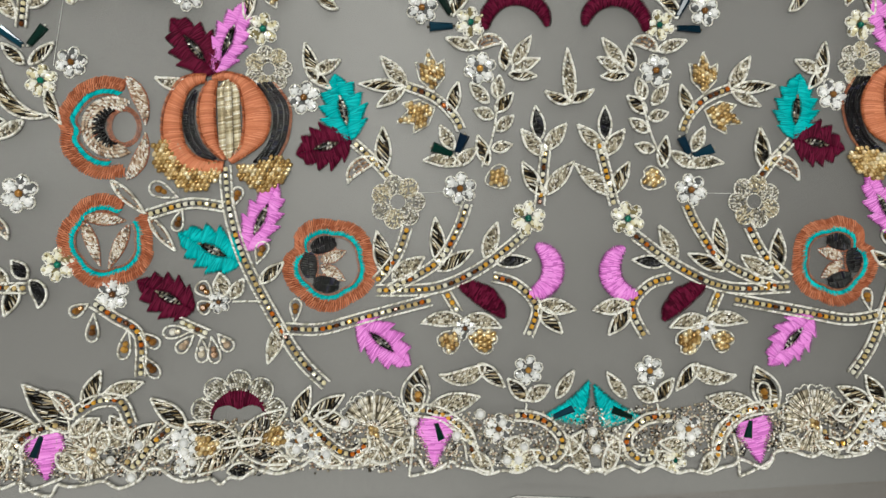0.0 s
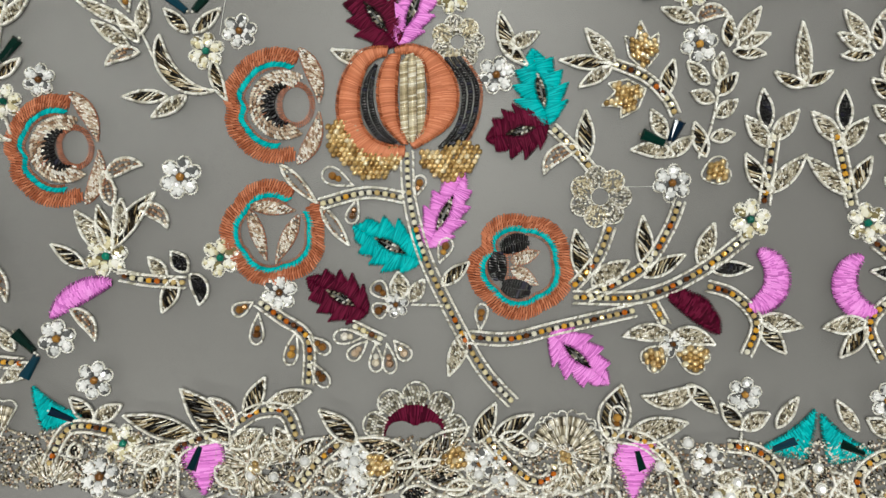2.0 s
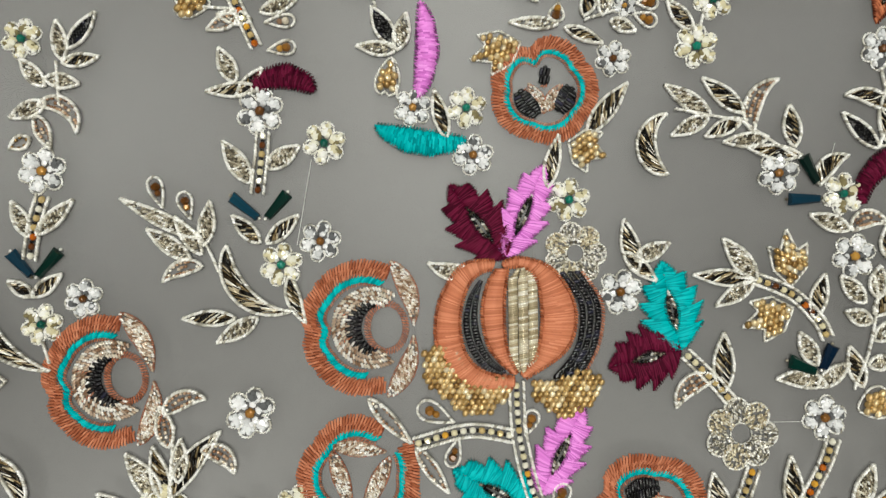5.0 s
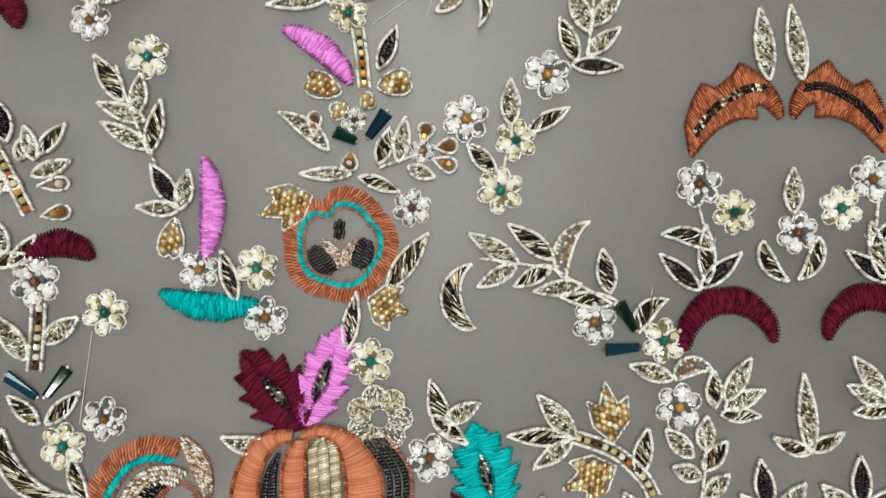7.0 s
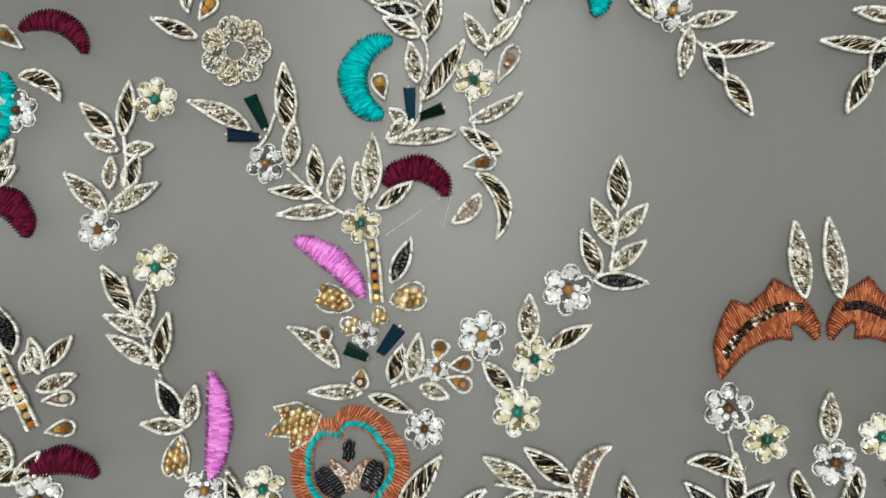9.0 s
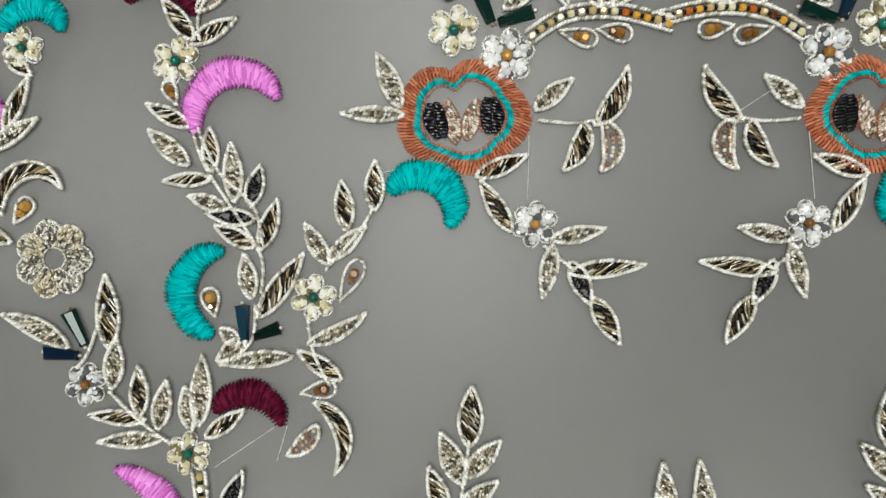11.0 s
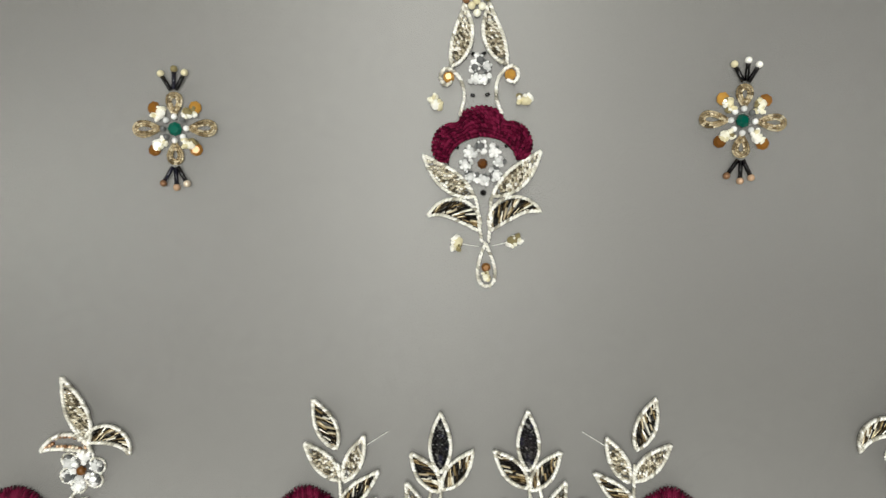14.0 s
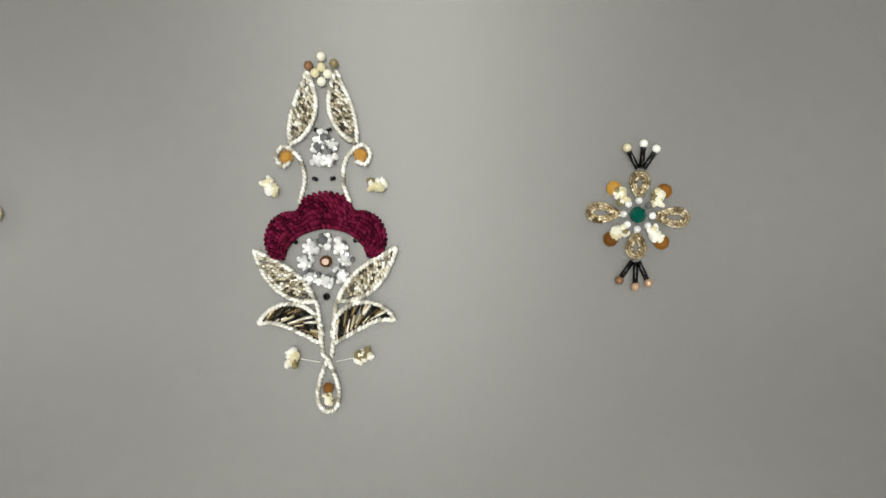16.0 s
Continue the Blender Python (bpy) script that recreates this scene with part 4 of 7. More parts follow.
def booti_large(x, y, turn, R):
    """A tall flower sprig: crystal flower under a maroon arch, leaves, scrolls and a teardrop foot."""
    t = thing("flower_sprig", "tall beaded sprig with maroon silk arch and crystal flower", "beaded sprig", "large sprigs", x, y, turn - 90)
    u = R / 320.0
    A = smooth_line([(px * u, py * u) for px, py in ((-86, 6), (-96, 34), (-86, 64), (-64, 78), (-45, 80), (-34, 100), (0, 110), (34, 100), (45, 80), (64, 78), (86, 64), (96, 34), (86, 6))], 4)
    B = smooth_line([(px * u, py * u) for px, py in ((-66, 4), (-60, 20), (-52, 30), (-42, 39), (-30, 45), (-15, 49), (0, 51), (15, 49), (30, 45), (42, 39), (52, 30), (60, 20), (66, 4))], 4)
    pc = Pieces()
    n = 7
    for k in range(n):
        f0, f1 = k / n, (k + 1) / n
        for j in range(0, len(A) - 1):
            p = [A[j][c] * (1 - f0) + B[j][c] * f0 for c in (0, 1)]
            q = [A[j + 1][c] * (1 - f1) + B[j + 1][c] * f1 for c in (0, 1)]
            pc.thread(p, q, 0.85, 0.5, 0.2 + 0.9 * math.sin(math.pi * (k + .5) / n))
    part("maroon_stitches", pc, MAROON, t)
    for j in range(8):
        a = 2 * math.pi * j / 8
        single_stone(t, 32 * u * math.cos(a), 32 * u * math.sin(a), 11 * u, CLEAR, 1.6, "petal_stone", 6)
    single_stone(t, 0, 0, 10 * u, AMBER_BEAD, 1.8, "eye_stone")
    for k in (-1, 1):
        sub_leaf(t, (18 * k * u, -62 * u), (112 * k * u, 20 * u), 38 * u, -6 * k * u, SILVER, "s")
        sub_leaf(t, (12 * k * u, -128 * u), (108 * k * u, -96 * u), 40 * u, 28 * k * u, BULLION, "b")
        sub_leaf(t, (52 * k * u, 185 * u), (24 * k * u, 300 * u), 36 * u, -10 * k * u * -1, SILVER, "s")
        c = Pieces()
        c.cord(smooth_line([(40 * k * u, 92 * u), (30 * k * u, 125 * u), (36 * k * u, 160 * u), (60 * k * u, 182 * u), (74 * k * u, 168 * u), (66 * k * u, 150 * u), (52 * k * u, 156 * u)], 8), 0.82, 0.95)
        part("scroll", c, CORD, t)
        single_stone(t, 58 * k * u, 165 * u, 11 * u, AMBER_BEAD, 1.7, "amber_bead")
        single_stone(t, 84 * k * u, 118 * u, 12 * u, LEMON, 1.3, "stone", 6)
        single_stone(t, 55 * k * u, -150 * u, 12 * u, LEMON, 1.3, "stone", 6)
        c = Pieces()
        c.cord(smooth_line([(6 * k * u, -150 * u), (10 * k * u, -120 * u), (14 * k * u, -70 * u), (20 * k * u, -60 * u)], 8), 0.82, 0.95)
        part("stalk", c, CORD, t)
        c = Pieces()
        c.rod((55 * k * u, -150 * u), (12 * k * u, -158 * u), 0.13, 0.13)
        part("thread", c, NYLON, t)
        for px, py in ((20, 70), (40, 52), (48, 30), (14, 128), (10, 205)):
            c = Pieces()
            c.rod(((px - 4) * k * u, py * u), ((px + 4) * k * u, (py + 3) * u), 0.45, 0.5)
            part("dark_bead", c, BLACK, t)
    for j, (px, py) in enumerate(((-10, 182), (12, 182), (-8, 158), (10, 160), (0, 195))):
        single_stone(t, px * u, py * u, 10 * u, CLEAR, 1.4, "stone", 6)
    for j, (px, py) in enumerate(((-20, 308), (0, 322), (20, 310), (-10, 296), (10, 294), (0, 282), (0, 305))):
        c = Pieces()
        c.bead(px * u, py * u, 0.9, 8 * u, shape=ROUND)
        part("seed_bead", c, PEACH if j == 0 else LEMON, t)
    rim = []
    for a in np.linspace(0, 2 * math.pi, 26)[:-1]:
        s = (1 - math.cos(a)) / 2
        rim.append((20 * u * math.sin(a) * s ** 0.7 * 1.2, u * (-150 - 85 * s)))
    c = Pieces()
    c.cord(rim, 0.82, 0.95, closed=True)
    part("foot_loop", c, CORD, t)
    single_stone(t, 0, -198 * u, 9 * u, AMBER_BEAD, 1.6, "amber_bead")
    single_stone(t, 0, -216 * u, 8 * u, LEMON, 1.4, "stone", 6)
    single_stone(t, 0, -56 * u, 6 * u, BLACK, 1.2, "dark_bead")
    return t


def booti_small(x, y, turn, R):
    """A small four-petalled sprig: wire loops, amber stones, a green eye, dark bead tufts."""
    t = thing("small_sprig", "small four-petalled sprig with green eye and dark bead tufts", "beaded sprig", "small sprigs", x, y, turn - 90)
    u = R / 115.0
    single_stone(t, 0, 0, 13 * u, EMERALD, 1.7, "eye_stone")
    for j in range(8):
        c = Pieces()
        c.bead(22 * u * math.cos(j * .785), 22 * u * math.sin(j * .785), 0.7, 6 * u, shape=ROUND)
        part("seed_bead", c, CLEAR, t)
    for j in range(4):
        a = math.pi / 2 * j
        c = Pieces()
        reach = 78 if j % 2 == 0 else 66
        for w, r0 in ((1.0, 24), (0.7, 30), (0.42, 36)):
            rim = []
            for q in np.linspace(0, 2 * math.pi, 20):
                s = (1 - math.cos(q)) / 2
                px, py = u * (r0 + (reach - r0 - (1 - w) * 14) * s), 19 * u * w * math.sin(q) * s ** 0.5
                rim.append((px * math.cos(a) - py * math.sin(a), px * math.sin(a) + py * math.cos(a)))
            for p, q in zip(rim, rim[1:]):
                c.rod(p, q, 0.30, 0.5)
        part("wire_loop", c, GOLDWIRE, t)
        d = a + math.pi / 4
        single_stone(t, 40 * u * math.cos(d), 40 * u * math.sin(d), 11 * u, LEMON, 1.5, "pale_stone", 6)
        single_stone(t, 55 * u * math.cos(d), 55 * u * math.sin(d), 12 * u, AMBER_BEAD, 1.2, "amber_bead")
    for s in (1, -1):
        for dx in (-0.65, 0.05, 0.6):
            a = math.pi / 2 - dx
            p = (8 * u * math.cos(a), s * u * (66 + 6 * math.sin(a)))
            q = (34 * u * math.cos(a), s * u * (66 + 38 * math.sin(a)))
            c, e = Pieces(), Pieces()
            c.rod(p, q, 0.62, 0.7)
            o = part("dark_tube", c, BLACK, t)
            e.bead(q[0] * 1.12, q[1] * 1.05, 0.8, 7 * u, shape=ROUND)
            part("end_bead", e, PEACH if s < 0 else LEMON, o)
    return t


GOLDWIRE = material("antique_gold_wire", [(0, (0.16, 0.11, 0.05)), (0.6, (0.55, 0.44, 0.27)), (1, (0.85, 0.76, 0.56))], 0.2, 0.5)

# ---- fabric and table ----
def cloth_material(name, colour, alpha, scale, rough=0.75, spec=0.2):
    m = bpy.data.materials.new(name)
    m.use_nodes = True
    nt = m.node_tree
    b = nt.nodes["Principled BSDF"]
    co = nt.nodes.new("ShaderNodeTexCoord")
    n1, n2 = nt.nodes.new("ShaderNodeTexNoise"), nt.nodes.new("ShaderNodeTexNoise")
    n1.inputs["Scale"].default_value, n2.inputs["Scale"].default_value = 7.0, scale
    n1.inputs["Detail"].default_value = 7.0
    ramp = nt.nodes.new("ShaderNodeValToRGB")
    ramp.color_ramp.elements[0].position, ramp.color_ramp.elements[1].position = 0.3, 0.7
    ramp.color_ramp.elements[0].color = (*[c * 0.89 for c in colour], 1)
    ramp.color_ramp.elements[1].color = (*[min(c * 1.09, 1) for c in colour], 1)
    nt.links.new(co.outputs["Object"], n1.inputs["Vector"])
    nt.links.new(co.outputs["Object"], n2.inputs["Vector"])
    mix = nt.nodes.new("ShaderNodeMix")
    mix.data_type, mix.blend_type = "RGBA", "OVERLAY"
    mix.inputs["Factor"].default_value = 0.16
    nt.links.new(n1.outputs["Fac"], ramp.inputs[0])
    nt.links.new(ramp.outputs[0], mix.inputs["A"])
    nt.links.new(n2.outputs["Fac"], mix.inputs["B"])
    nt.links.new(mix.outputs["Result"], b.inputs["Base Color"])
    b.inputs["Roughness"].default_value = rough
    b.inputs["Specular IOR Level"].default_value = spec
    b.inputs["IOR"].default_value = 1.65 if spec > 0.5 else 1.5
    b.inputs["Alpha"].default_value = alpha
    return m


def sheet(name, x0, y0, x1, y1, z, nx, ny, wave, mat):
    pc = Pieces()
    v, f = [], []
    for j in range(ny + 1):
        for i in range(nx + 1):
            x, y = x0 + (x1 - x0) * i / nx, y0 + (y1 - y0) * j / ny
            v.append((x, y, z + wave * noise.noise((x / 60, y / 60, 0.3))))
    for j in range(ny):
        for i in range(nx):
            a = j * (nx + 1) + i
            f.append((a, a + 1, a + nx + 2, a + nx + 1))
    pc.put(np.array(v), f)
    return new(name, pc.mesh(name, mat))


fabric = sheet("fabric", -730, -192, 930, 900, -0.05, 120, 90, 0.0, cloth_material("grey_organza", (0.175, 0.172, 0.168), 0.55, 2500.0, 0.42, 1.0))
tagged(fabric, "sheer grey organza panel spread flat over a table", "fabric", kind="structure")


def slab(name, pts, z, depth, mat):
    n = len(pts)
    pc = Pieces()
    pc.put(np.array([(x, y, z) for x, y in pts] + [(x, y, z - depth) for x, y in pts], float),
           [tuple(range(n)), tuple(range(2 * n - 1, n - 1, -1))] + [(k + n, (k + 1) % n + n, (k + 1) % n, k) for k in range(n)])
    return new(name, pc.mesh(name, mat, False))


table = tagged(new("table"), "plain matt grey work table under the fabric", "table", kind="structure")
top = slab("table_top", [(-1250, -234), (292, -179), (1450, -140), (1450, 1400), (-1250, 1400)], -6.0, 30.0, cloth_material("grey_table", (0.19, 0.187, 0.183), 1.0, 300.0, 0.42, 0.8))
top.parent = table
for lx, ly in ((-1180, -160), (1380, -80), (1380, 1330), (-1180, 1330)):
    leg = slab("table_leg", [(lx - 30, ly - 30), (lx + 30, ly - 30), (lx + 30, ly + 30), (lx - 30, ly + 30)], -36.0, 704.0, cloth_material("table_leg", (0.25, 0.24, 0.23), 1.0, 60.0))
    leg.parent = table
ground = sheet("floor", -2600, -2600, 2800, 2800, -740.0, 2, 2, 0.0, cloth_material("brown_floor", (0.20, 0.155, 0.13), 1.0, 40.0))
tagged(ground, "dull brown floor below the table edge", "floor", kind="structure")
# unseen room shell, added to bounce the lamps and fill the reflections
plaster = cloth_material("grey_plaster", (0.55, 0.55, 0.54), 1.0, 12.0)
for name, pts in (("wall_south", [(-2700, -2700), (2900, -2700), (2900, -2600), (-2700, -2600)]), ("wall_north", [(-2700, 2800), (2900, 2800), (2900, 2900), (-2700, 2900)]),
                  ("wall_west", [(-2700, -2600), (-2600, -2600), (-2600, 2800), (-2700, 2800)]), ("wall_east", [(2800, -2600), (2900, -2600), (2900, 2800), (2800, 2800)])):
    tagged(slab(name, pts, 1800.0, 2540.0, plaster), "unseen plain grey plaster wall, added to bounce light", "wall", kind="structure")
tagged(slab("ceiling", [(-2700, -2700), (2900, -2700), (2900, 2900), (-2700, 2900)], 1900.0, 100.0, plaster), "unseen plain grey plaster ceiling, added to bounce light", "ceiling", kind="structure")


# ---- motifs, in millimetres on the fabric ----
pomegranate(4.6, -20.6, 92.0, 20.3)
jagged(-0.1, -1.1, 128.2, 29.2, 18.2, 'maroon')
jagged(0.3, -0.4, 68.3, 31.7, 14.2, 'pink')
jagged(56.2, -28.7, 103.4, 28.5, 18.2, 'teal')
jagged(56.2, -28.7, -165.0, 23.5, 18.2, 'maroon')
jagged(13.0, -74.9, 65.2, 30.6, 14.6, 'pink')
jagged(10.4, -80.5, 153.5, 28.3, 18.2, 'teal')
jagged(-8.8, -99.9, 151.5, 25.8, 17.2, 'maroon')
jagged(59.1, -105.6, -40.1, 28.5, 16.6, 'pink')
rosette_open(-43.3, -23.9, 2.0, 21.3)
rosette_open(-124.0, -42.4, 11.2, 20.8)
rosette(-44.1, -71.0, 0.0, 19.8, [], [(-0.46, 0.50, 0.40, 0.42), (-0.46, 0.42, -0.12, -0.52), (0.46, 0.34, 0.05, -0.58)], gap=(66, 395))
rosette(47.3, -81.1, 2.0, 19.9, [(105, 0.44, 0.40), (180, 0.44, 0.40), (258, 0.44, 0.40)], [(-0.18, 0.08, 0.36, 0.26), (-0.18, -0.02, 0.32, -0.36)], notch=152)
flower(-78.9, -51.3, 20.0, 8.1, 'w')
flower(-105.5, -81.1, 20.0, 8.1, 'y')
flower(-63.4, -80.7, 20.0, 7.3, 'y')
flower(-41.4, -93.0, 20.0, 6.9, 'w')
flower(-123.1, -112.0, 20.0, 7.3, 'w')
flower(-163.3, -107.8, 20.0, 7.7, 'y')
flower(-108.8, -127.0, 20.0, 7.3, 'w')
flower(36.7, -10.9, 20.0, 7.3, 'w')
flower(111.3, 2.1, 20.0, 7.3, 'w')
flower(102.4, -49.3, 20.0, 7.3, 'w')
flower(131.5, -62.0, 20.0, 7.7, 'y')
flower(107.4, 21.9, 20.0, 6.9, 'y')
ring_flower(76.0, -54.9, 0.0, 11.3)
ring_flower(22.1, 1.0, 0.0, 9.7)
stem(4.5, 4.3, -39.8, 5.9, -58.0, 11.7, -78.0, 22.5, -99.8, 34.3, -119.5, 45.8, -131.6)
stem(4.0, 3.9, -57.0, -10.3, -55.5, -27.4, -60.2)
stem(4.5, 28.9, -107.7, 44.0, -108.1, 62.1, -103.4, 90.1, -96.4)
stem(4.5, 66.7, -92.2, 92.0, -91.3, 111.9, -82.5, 129.7, -68.8)
stem(4.0, 66.6, -88.6, 75.4, -77.8, 80.0, -65.5)
stem(4.0, 71.8, -92.0, 91.7, -81.2, 101.3, -66.7, 105.4, -55.5)
stem(4.0, 136.4, -56.4, 138.0, -43.2, 139.6, -30.0)
stem(3.6, 79.5, -5.7, 91.4, -10.4, 99.8, -18.2, 103.0, -24.2)
stem(3.6, 57.6, -29.8, 66.0, -37.6, 72.3, -44.5)
stem(4.0, -100.2, -88.0, -90.0, -89.7, -75.8, -90.2)
stem(4.0, -49.3, -96.3, -41.0, -102.1, -30.6, -109.8, -30.0, -126.9)
stem(4.0, 116.1, -86.8, 126.3, -90.1, 134.7, -99.9, 131.0, -112.1)
stem(4.0, -159.8, -114.4, -149.4, -120.0, -135.2, -121.5)
stem(3.6, 96.1, -93.2, 101.4, -102.0)
stem(3.6, -14.7, -104.2, -2.4, -109.8)
leaf(-155.5, -43.1, -178.0, 13.6, 5.2, 0.0, 'k')
leaf(-160.2, -40.2, 164.9, 12.6, 4.8, 0.0, 'b')
leaf(-10.5, -5.0, 173.3, 14.4, 5.2, 1.6, 's')
leaf(41.7, -3.8, 106.8, 17.0, 5.9, 0.0, 'b')
leaf(37.9, 1.3, -41.8, 13.6, 4.8, 0.0, 'b')
leaf(41.5, -0.6, 29.5, 12.3, 5.2, 0.0, 's')
loop(-14.9, -53.1, 156.3, 12.6, 7.3, 'a')
loop(7.5, -56.9, 71.4, 8.6, 5.3, 'a')
loop(-13.3, -57.7, -106.4, 9.6, 5.3, 'a')
loop(17.2, -80.8, 70.2, 9.8, 6.1, 'a')
leaf(18.7, -88.6, 43.6, 13.1, 5.2, 0.0, 'b')
loop(32.8, -105.5, 86.2, 10.1, 5.3, 'a')
leaf(27.1, -106.6, -106.7, 17.0, 6.3, 0.0, 's')
cord_line(7.3, -96.3, 19.4, -96.3)
loop(-0.9, -94.6, 135.1, 8.3, 6.9, 'a')
loop(-0.8, -96.6, -149.8, 6.4, 6.9, 'a')
flower(1.6, -96.5, 20.0, 5.0, 'w')
leaf(3.6, -93.9, 100.9, 9.9, 7.1, 0.0, 's')
leaf(7.0, -94.7, 56.4, 9.4, 5.2, 0.0, 's')
loop(-8.5, -108.0, -175.2, 12.5, 6.1, 'p')
loop(-8.4, -110.0, -134.7, 9.7, 5.7, 'p')
loop(-5.4, -110.9, -88.0, 10.5, 5.7, 'p')
loop(-1.3, -110.7, -80.7, 11.2, 5.7, 'p')
loop(1.3, -109.6, -50.3, 8.9, 6.1, 'p')
loop(-50.9, -96.8, -149.6, 8.5, 5.7, 'a')
loop(-48.8, -100.7, -93.8, 11.7, 5.7, 'a')
loop(-34.8, -106.9, -101.3, 13.0, 5.7, 'a')
loop(-30.7, -108.8, -34.8, 10.1, 5.7, 'a')
loop(-29.9, -117.8, -52.6, 11.9, 5.7, 'a')
leaf(-41.6, -46.5, -46.6, 19.2, 4.4, 0.0, 'p')
leaf(-26.4, -61.5, -54.6, 17.5, 4.4, 0.0, 'p')
leaf(79.6, -5.8, 127.9, 16.8, 6.3, 0.0, 's')
leaf(78.4, -6.1, 176.8, 19.1, 5.2, 0.0, 'b')
leaf(78.7, -7.2, -146.3, 14.2, 4.8, 0.0, 's')
star(91.3, -8.0, 96.1, 18.4, 12.6)
star(92.0, -14.8, -158.3, 17.5, 13.7)
leaf(98.6, -17.3, 78.6, 14.4, 5.6, 0.0, 'b')
baguette(99.3, -34.8, 160.4, 9.3, 4.5)
baguette(101.3, -34.0, 67.8, 8.4, 4.5)
leaf(102.2, -38.9, 176.5, 15.8, 5.6, -1.2, 's')
leaf(100.3, -39.2, 35.7, 12.6, 5.2, 0.0, 's')
leaf(99.5, -32.5, 119.4, 11.8, 5.6, 0.0, 's')
loose_thread(85.0, -51.1, 95.7, -50.7)
cord_line(111.6, -40.1, 116.3, -27.7, 118.8, -11.4, 117.5, -3.8)
leaf(109.2, 10.7, 160.3, 13.6, 5.2, 0.0, 's')
leaf(110.9, 10.1, 13.4, 11.2, 5.6, 3.2, 'p')
leaf(125.4, 4.0, 58.2, 15.0, 5.6, 0.0, 's')
leaf(121.8, 2.0, 90.6, 11.0, 4.8, 0.0, 'b')
leaf(125.3, 1.5, 25.6, 13.2, 5.2, 0.0, 's')
leaf(124.0, -0.2, -4.2, 12.1, 4.4, 0.0, 'b')
leaf(114.5, -12.4, 132.2, 11.5, 5.6, 0.0, 's')
leaf(118.1, -10.3, 79.0, 9.9, 5.6, 0.0, 's')
leaf(116.8, -18.5, 162.2, 9.0, 5.2, 0.0, 's')
leaf(118.0, -16.3, 47.7, 11.3, 5.6, 0.0, 'b')
leaf(118.2, -24.3, 38.8, 9.9, 5.2, 0.0, 's')
leaf(114.2, -39.0, 107.6, 13.6, 5.6, 0.0, 'b')
leaf(116.4, -32.3, 12.0, 8.9, 4.8, 0.0, 's')
heart(113.2, -46.5, 20.1, 10.7, 10.3)
leaf(-105.2, -52.4, 20.8, 13.6, 5.6, 2.8, 'p')
leaf(-104.1, -62.1, 104.8, 13.0, 5.6, 0.0, 'p')
leaf(-106.1, -79.3, 125.9, 18.9, 7.1, 0.0, 's')
leaf(-103.9, -79.3, 108.9, 18.2, 5.9, 0.0, 'b')
leaf(-102.3, -77.3, 56.6, 25.2, 6.7, 1.2, 'b')
leaf(-93.5, -63.6, -35.0, 12.3, 5.6, 2.8, 'p')
leaf(-100.8, -72.9, 86.7, 13.6, 5.2, 0.0, 's')
leaf(-113.4, -85.3, 147.1, 15.2, 5.2, 0.0, 'b')
crescent(-103.1, -90.6, -148.4, 26.2, 7.7, -2.8, 'pink', 0)
leaf(-117.8, -101.5, -50.2, 14.3, 5.2, 2.0, 'p')
leaf(-83.3, -88.2, 133.6, 9.9, 5.2, 0.0, 's')
leaf(-79.7, -89.1, -108.7, 13.5, 6.3, 0.0, 'b')
leaf(-75.7, -85.9, 130.6, 9.5, 6.3, 0.0, 'k')
leaf(-74.4, -87.6, -74.6, 11.4, 6.3, 2.4, 'k')
leaf(-149.4, -82.1, 125.8, 21.8, 5.9, -3.2, 'b')
leaf(-154.4, -85.7, -45.2, 18.4, 5.6, 3.6, 'p')
leaf(-167.7, -94.0, 85.3, 12.5, 5.2, 0.0, 'b')
leaf(-159.7, -92.3, -149.6, 12.9, 5.2, 0.0, 'b')
leaf(-150.3, -83.6, -166.7, 13.3, 4.8, 0.0, 's')
leaf(-138.8, -116.5, 127.8, 11.3, 5.2, 0.0, 's')
leaf(-132.3, -121.5, -148.9, 13.4, 5.6, 0.0, 's')
baguette(-131.4, -117.0, 136.4, 10.1, 4.0)
baguette(-130.3, -118.5, -119.9, 9.5, 4.0)
leaf(-167.7, -7.9, -50.9, 41.7, 7.1, -8.1, 'b')
cord_line(-103.6, -78.5, -102.4, -55.8)
cord_line(-90.1, -87.7, -101.2, -87.3)
cord_line(73.0, -5.4, 79.1, -5.8)
flower(-153.7, 64.5, 20.0, 6.7, 'y')
leaf(-139.2, 62.1, 52.0, 14.7, 4.8, 0.0, 'k')
leaf(-140.8, 58.5, 99.9, 12.8, 4.8, 0.0, 's')
leaf(-140.5, 57.3, 10.5, 11.7, 4.1, 0.0, 'b')
leaf(-145.5, 52.1, -6.9, 10.8, 4.8, 0.0, 's')
leaf(-146.3, 49.9, 134.7, 11.5, 4.8, 0.0, 's')
leaf(-147.4, 43.1, -32.3, 14.4, 5.2, 4.6, 'p')
leaf(-148.4, 40.2, -63.8, 11.6, 4.8, 0.0, 'p')
leaf(-145.7, 44.3, -158.2, 12.3, 5.2, 0.0, 's')
leaf(-150.3, 33.2, -149.9, 7.0, 4.5, 0.0, 'g')
flower(-146.0, 23.0, 20.0, 7.7, 'w')
stem(3.9, -145.4, 15.4, -147.6, 7.0, -149.0, -5.2)
leaf(-149.4, 2.6, 117.9, 12.6, 4.8, 0.0, 's')
leaf(-146.8, 3.4, 43.2, 15.7, 4.8, 0.0, 's')
baguette(-148.5, -10.0, 130.3, 9.6, 3.9)
baguette(-146.4, -10.0, 50.5, 10.5, 3.9)
leaf(-147.4, -16.2, 37.9, 11.5, 4.5, 0.0, 'b')
leaf(-148.0, -16.1, 147.9, 8.9, 4.1, 0.0, 'b')
flower(-144.6, -25.0, 20.0, 6.7, 'y')
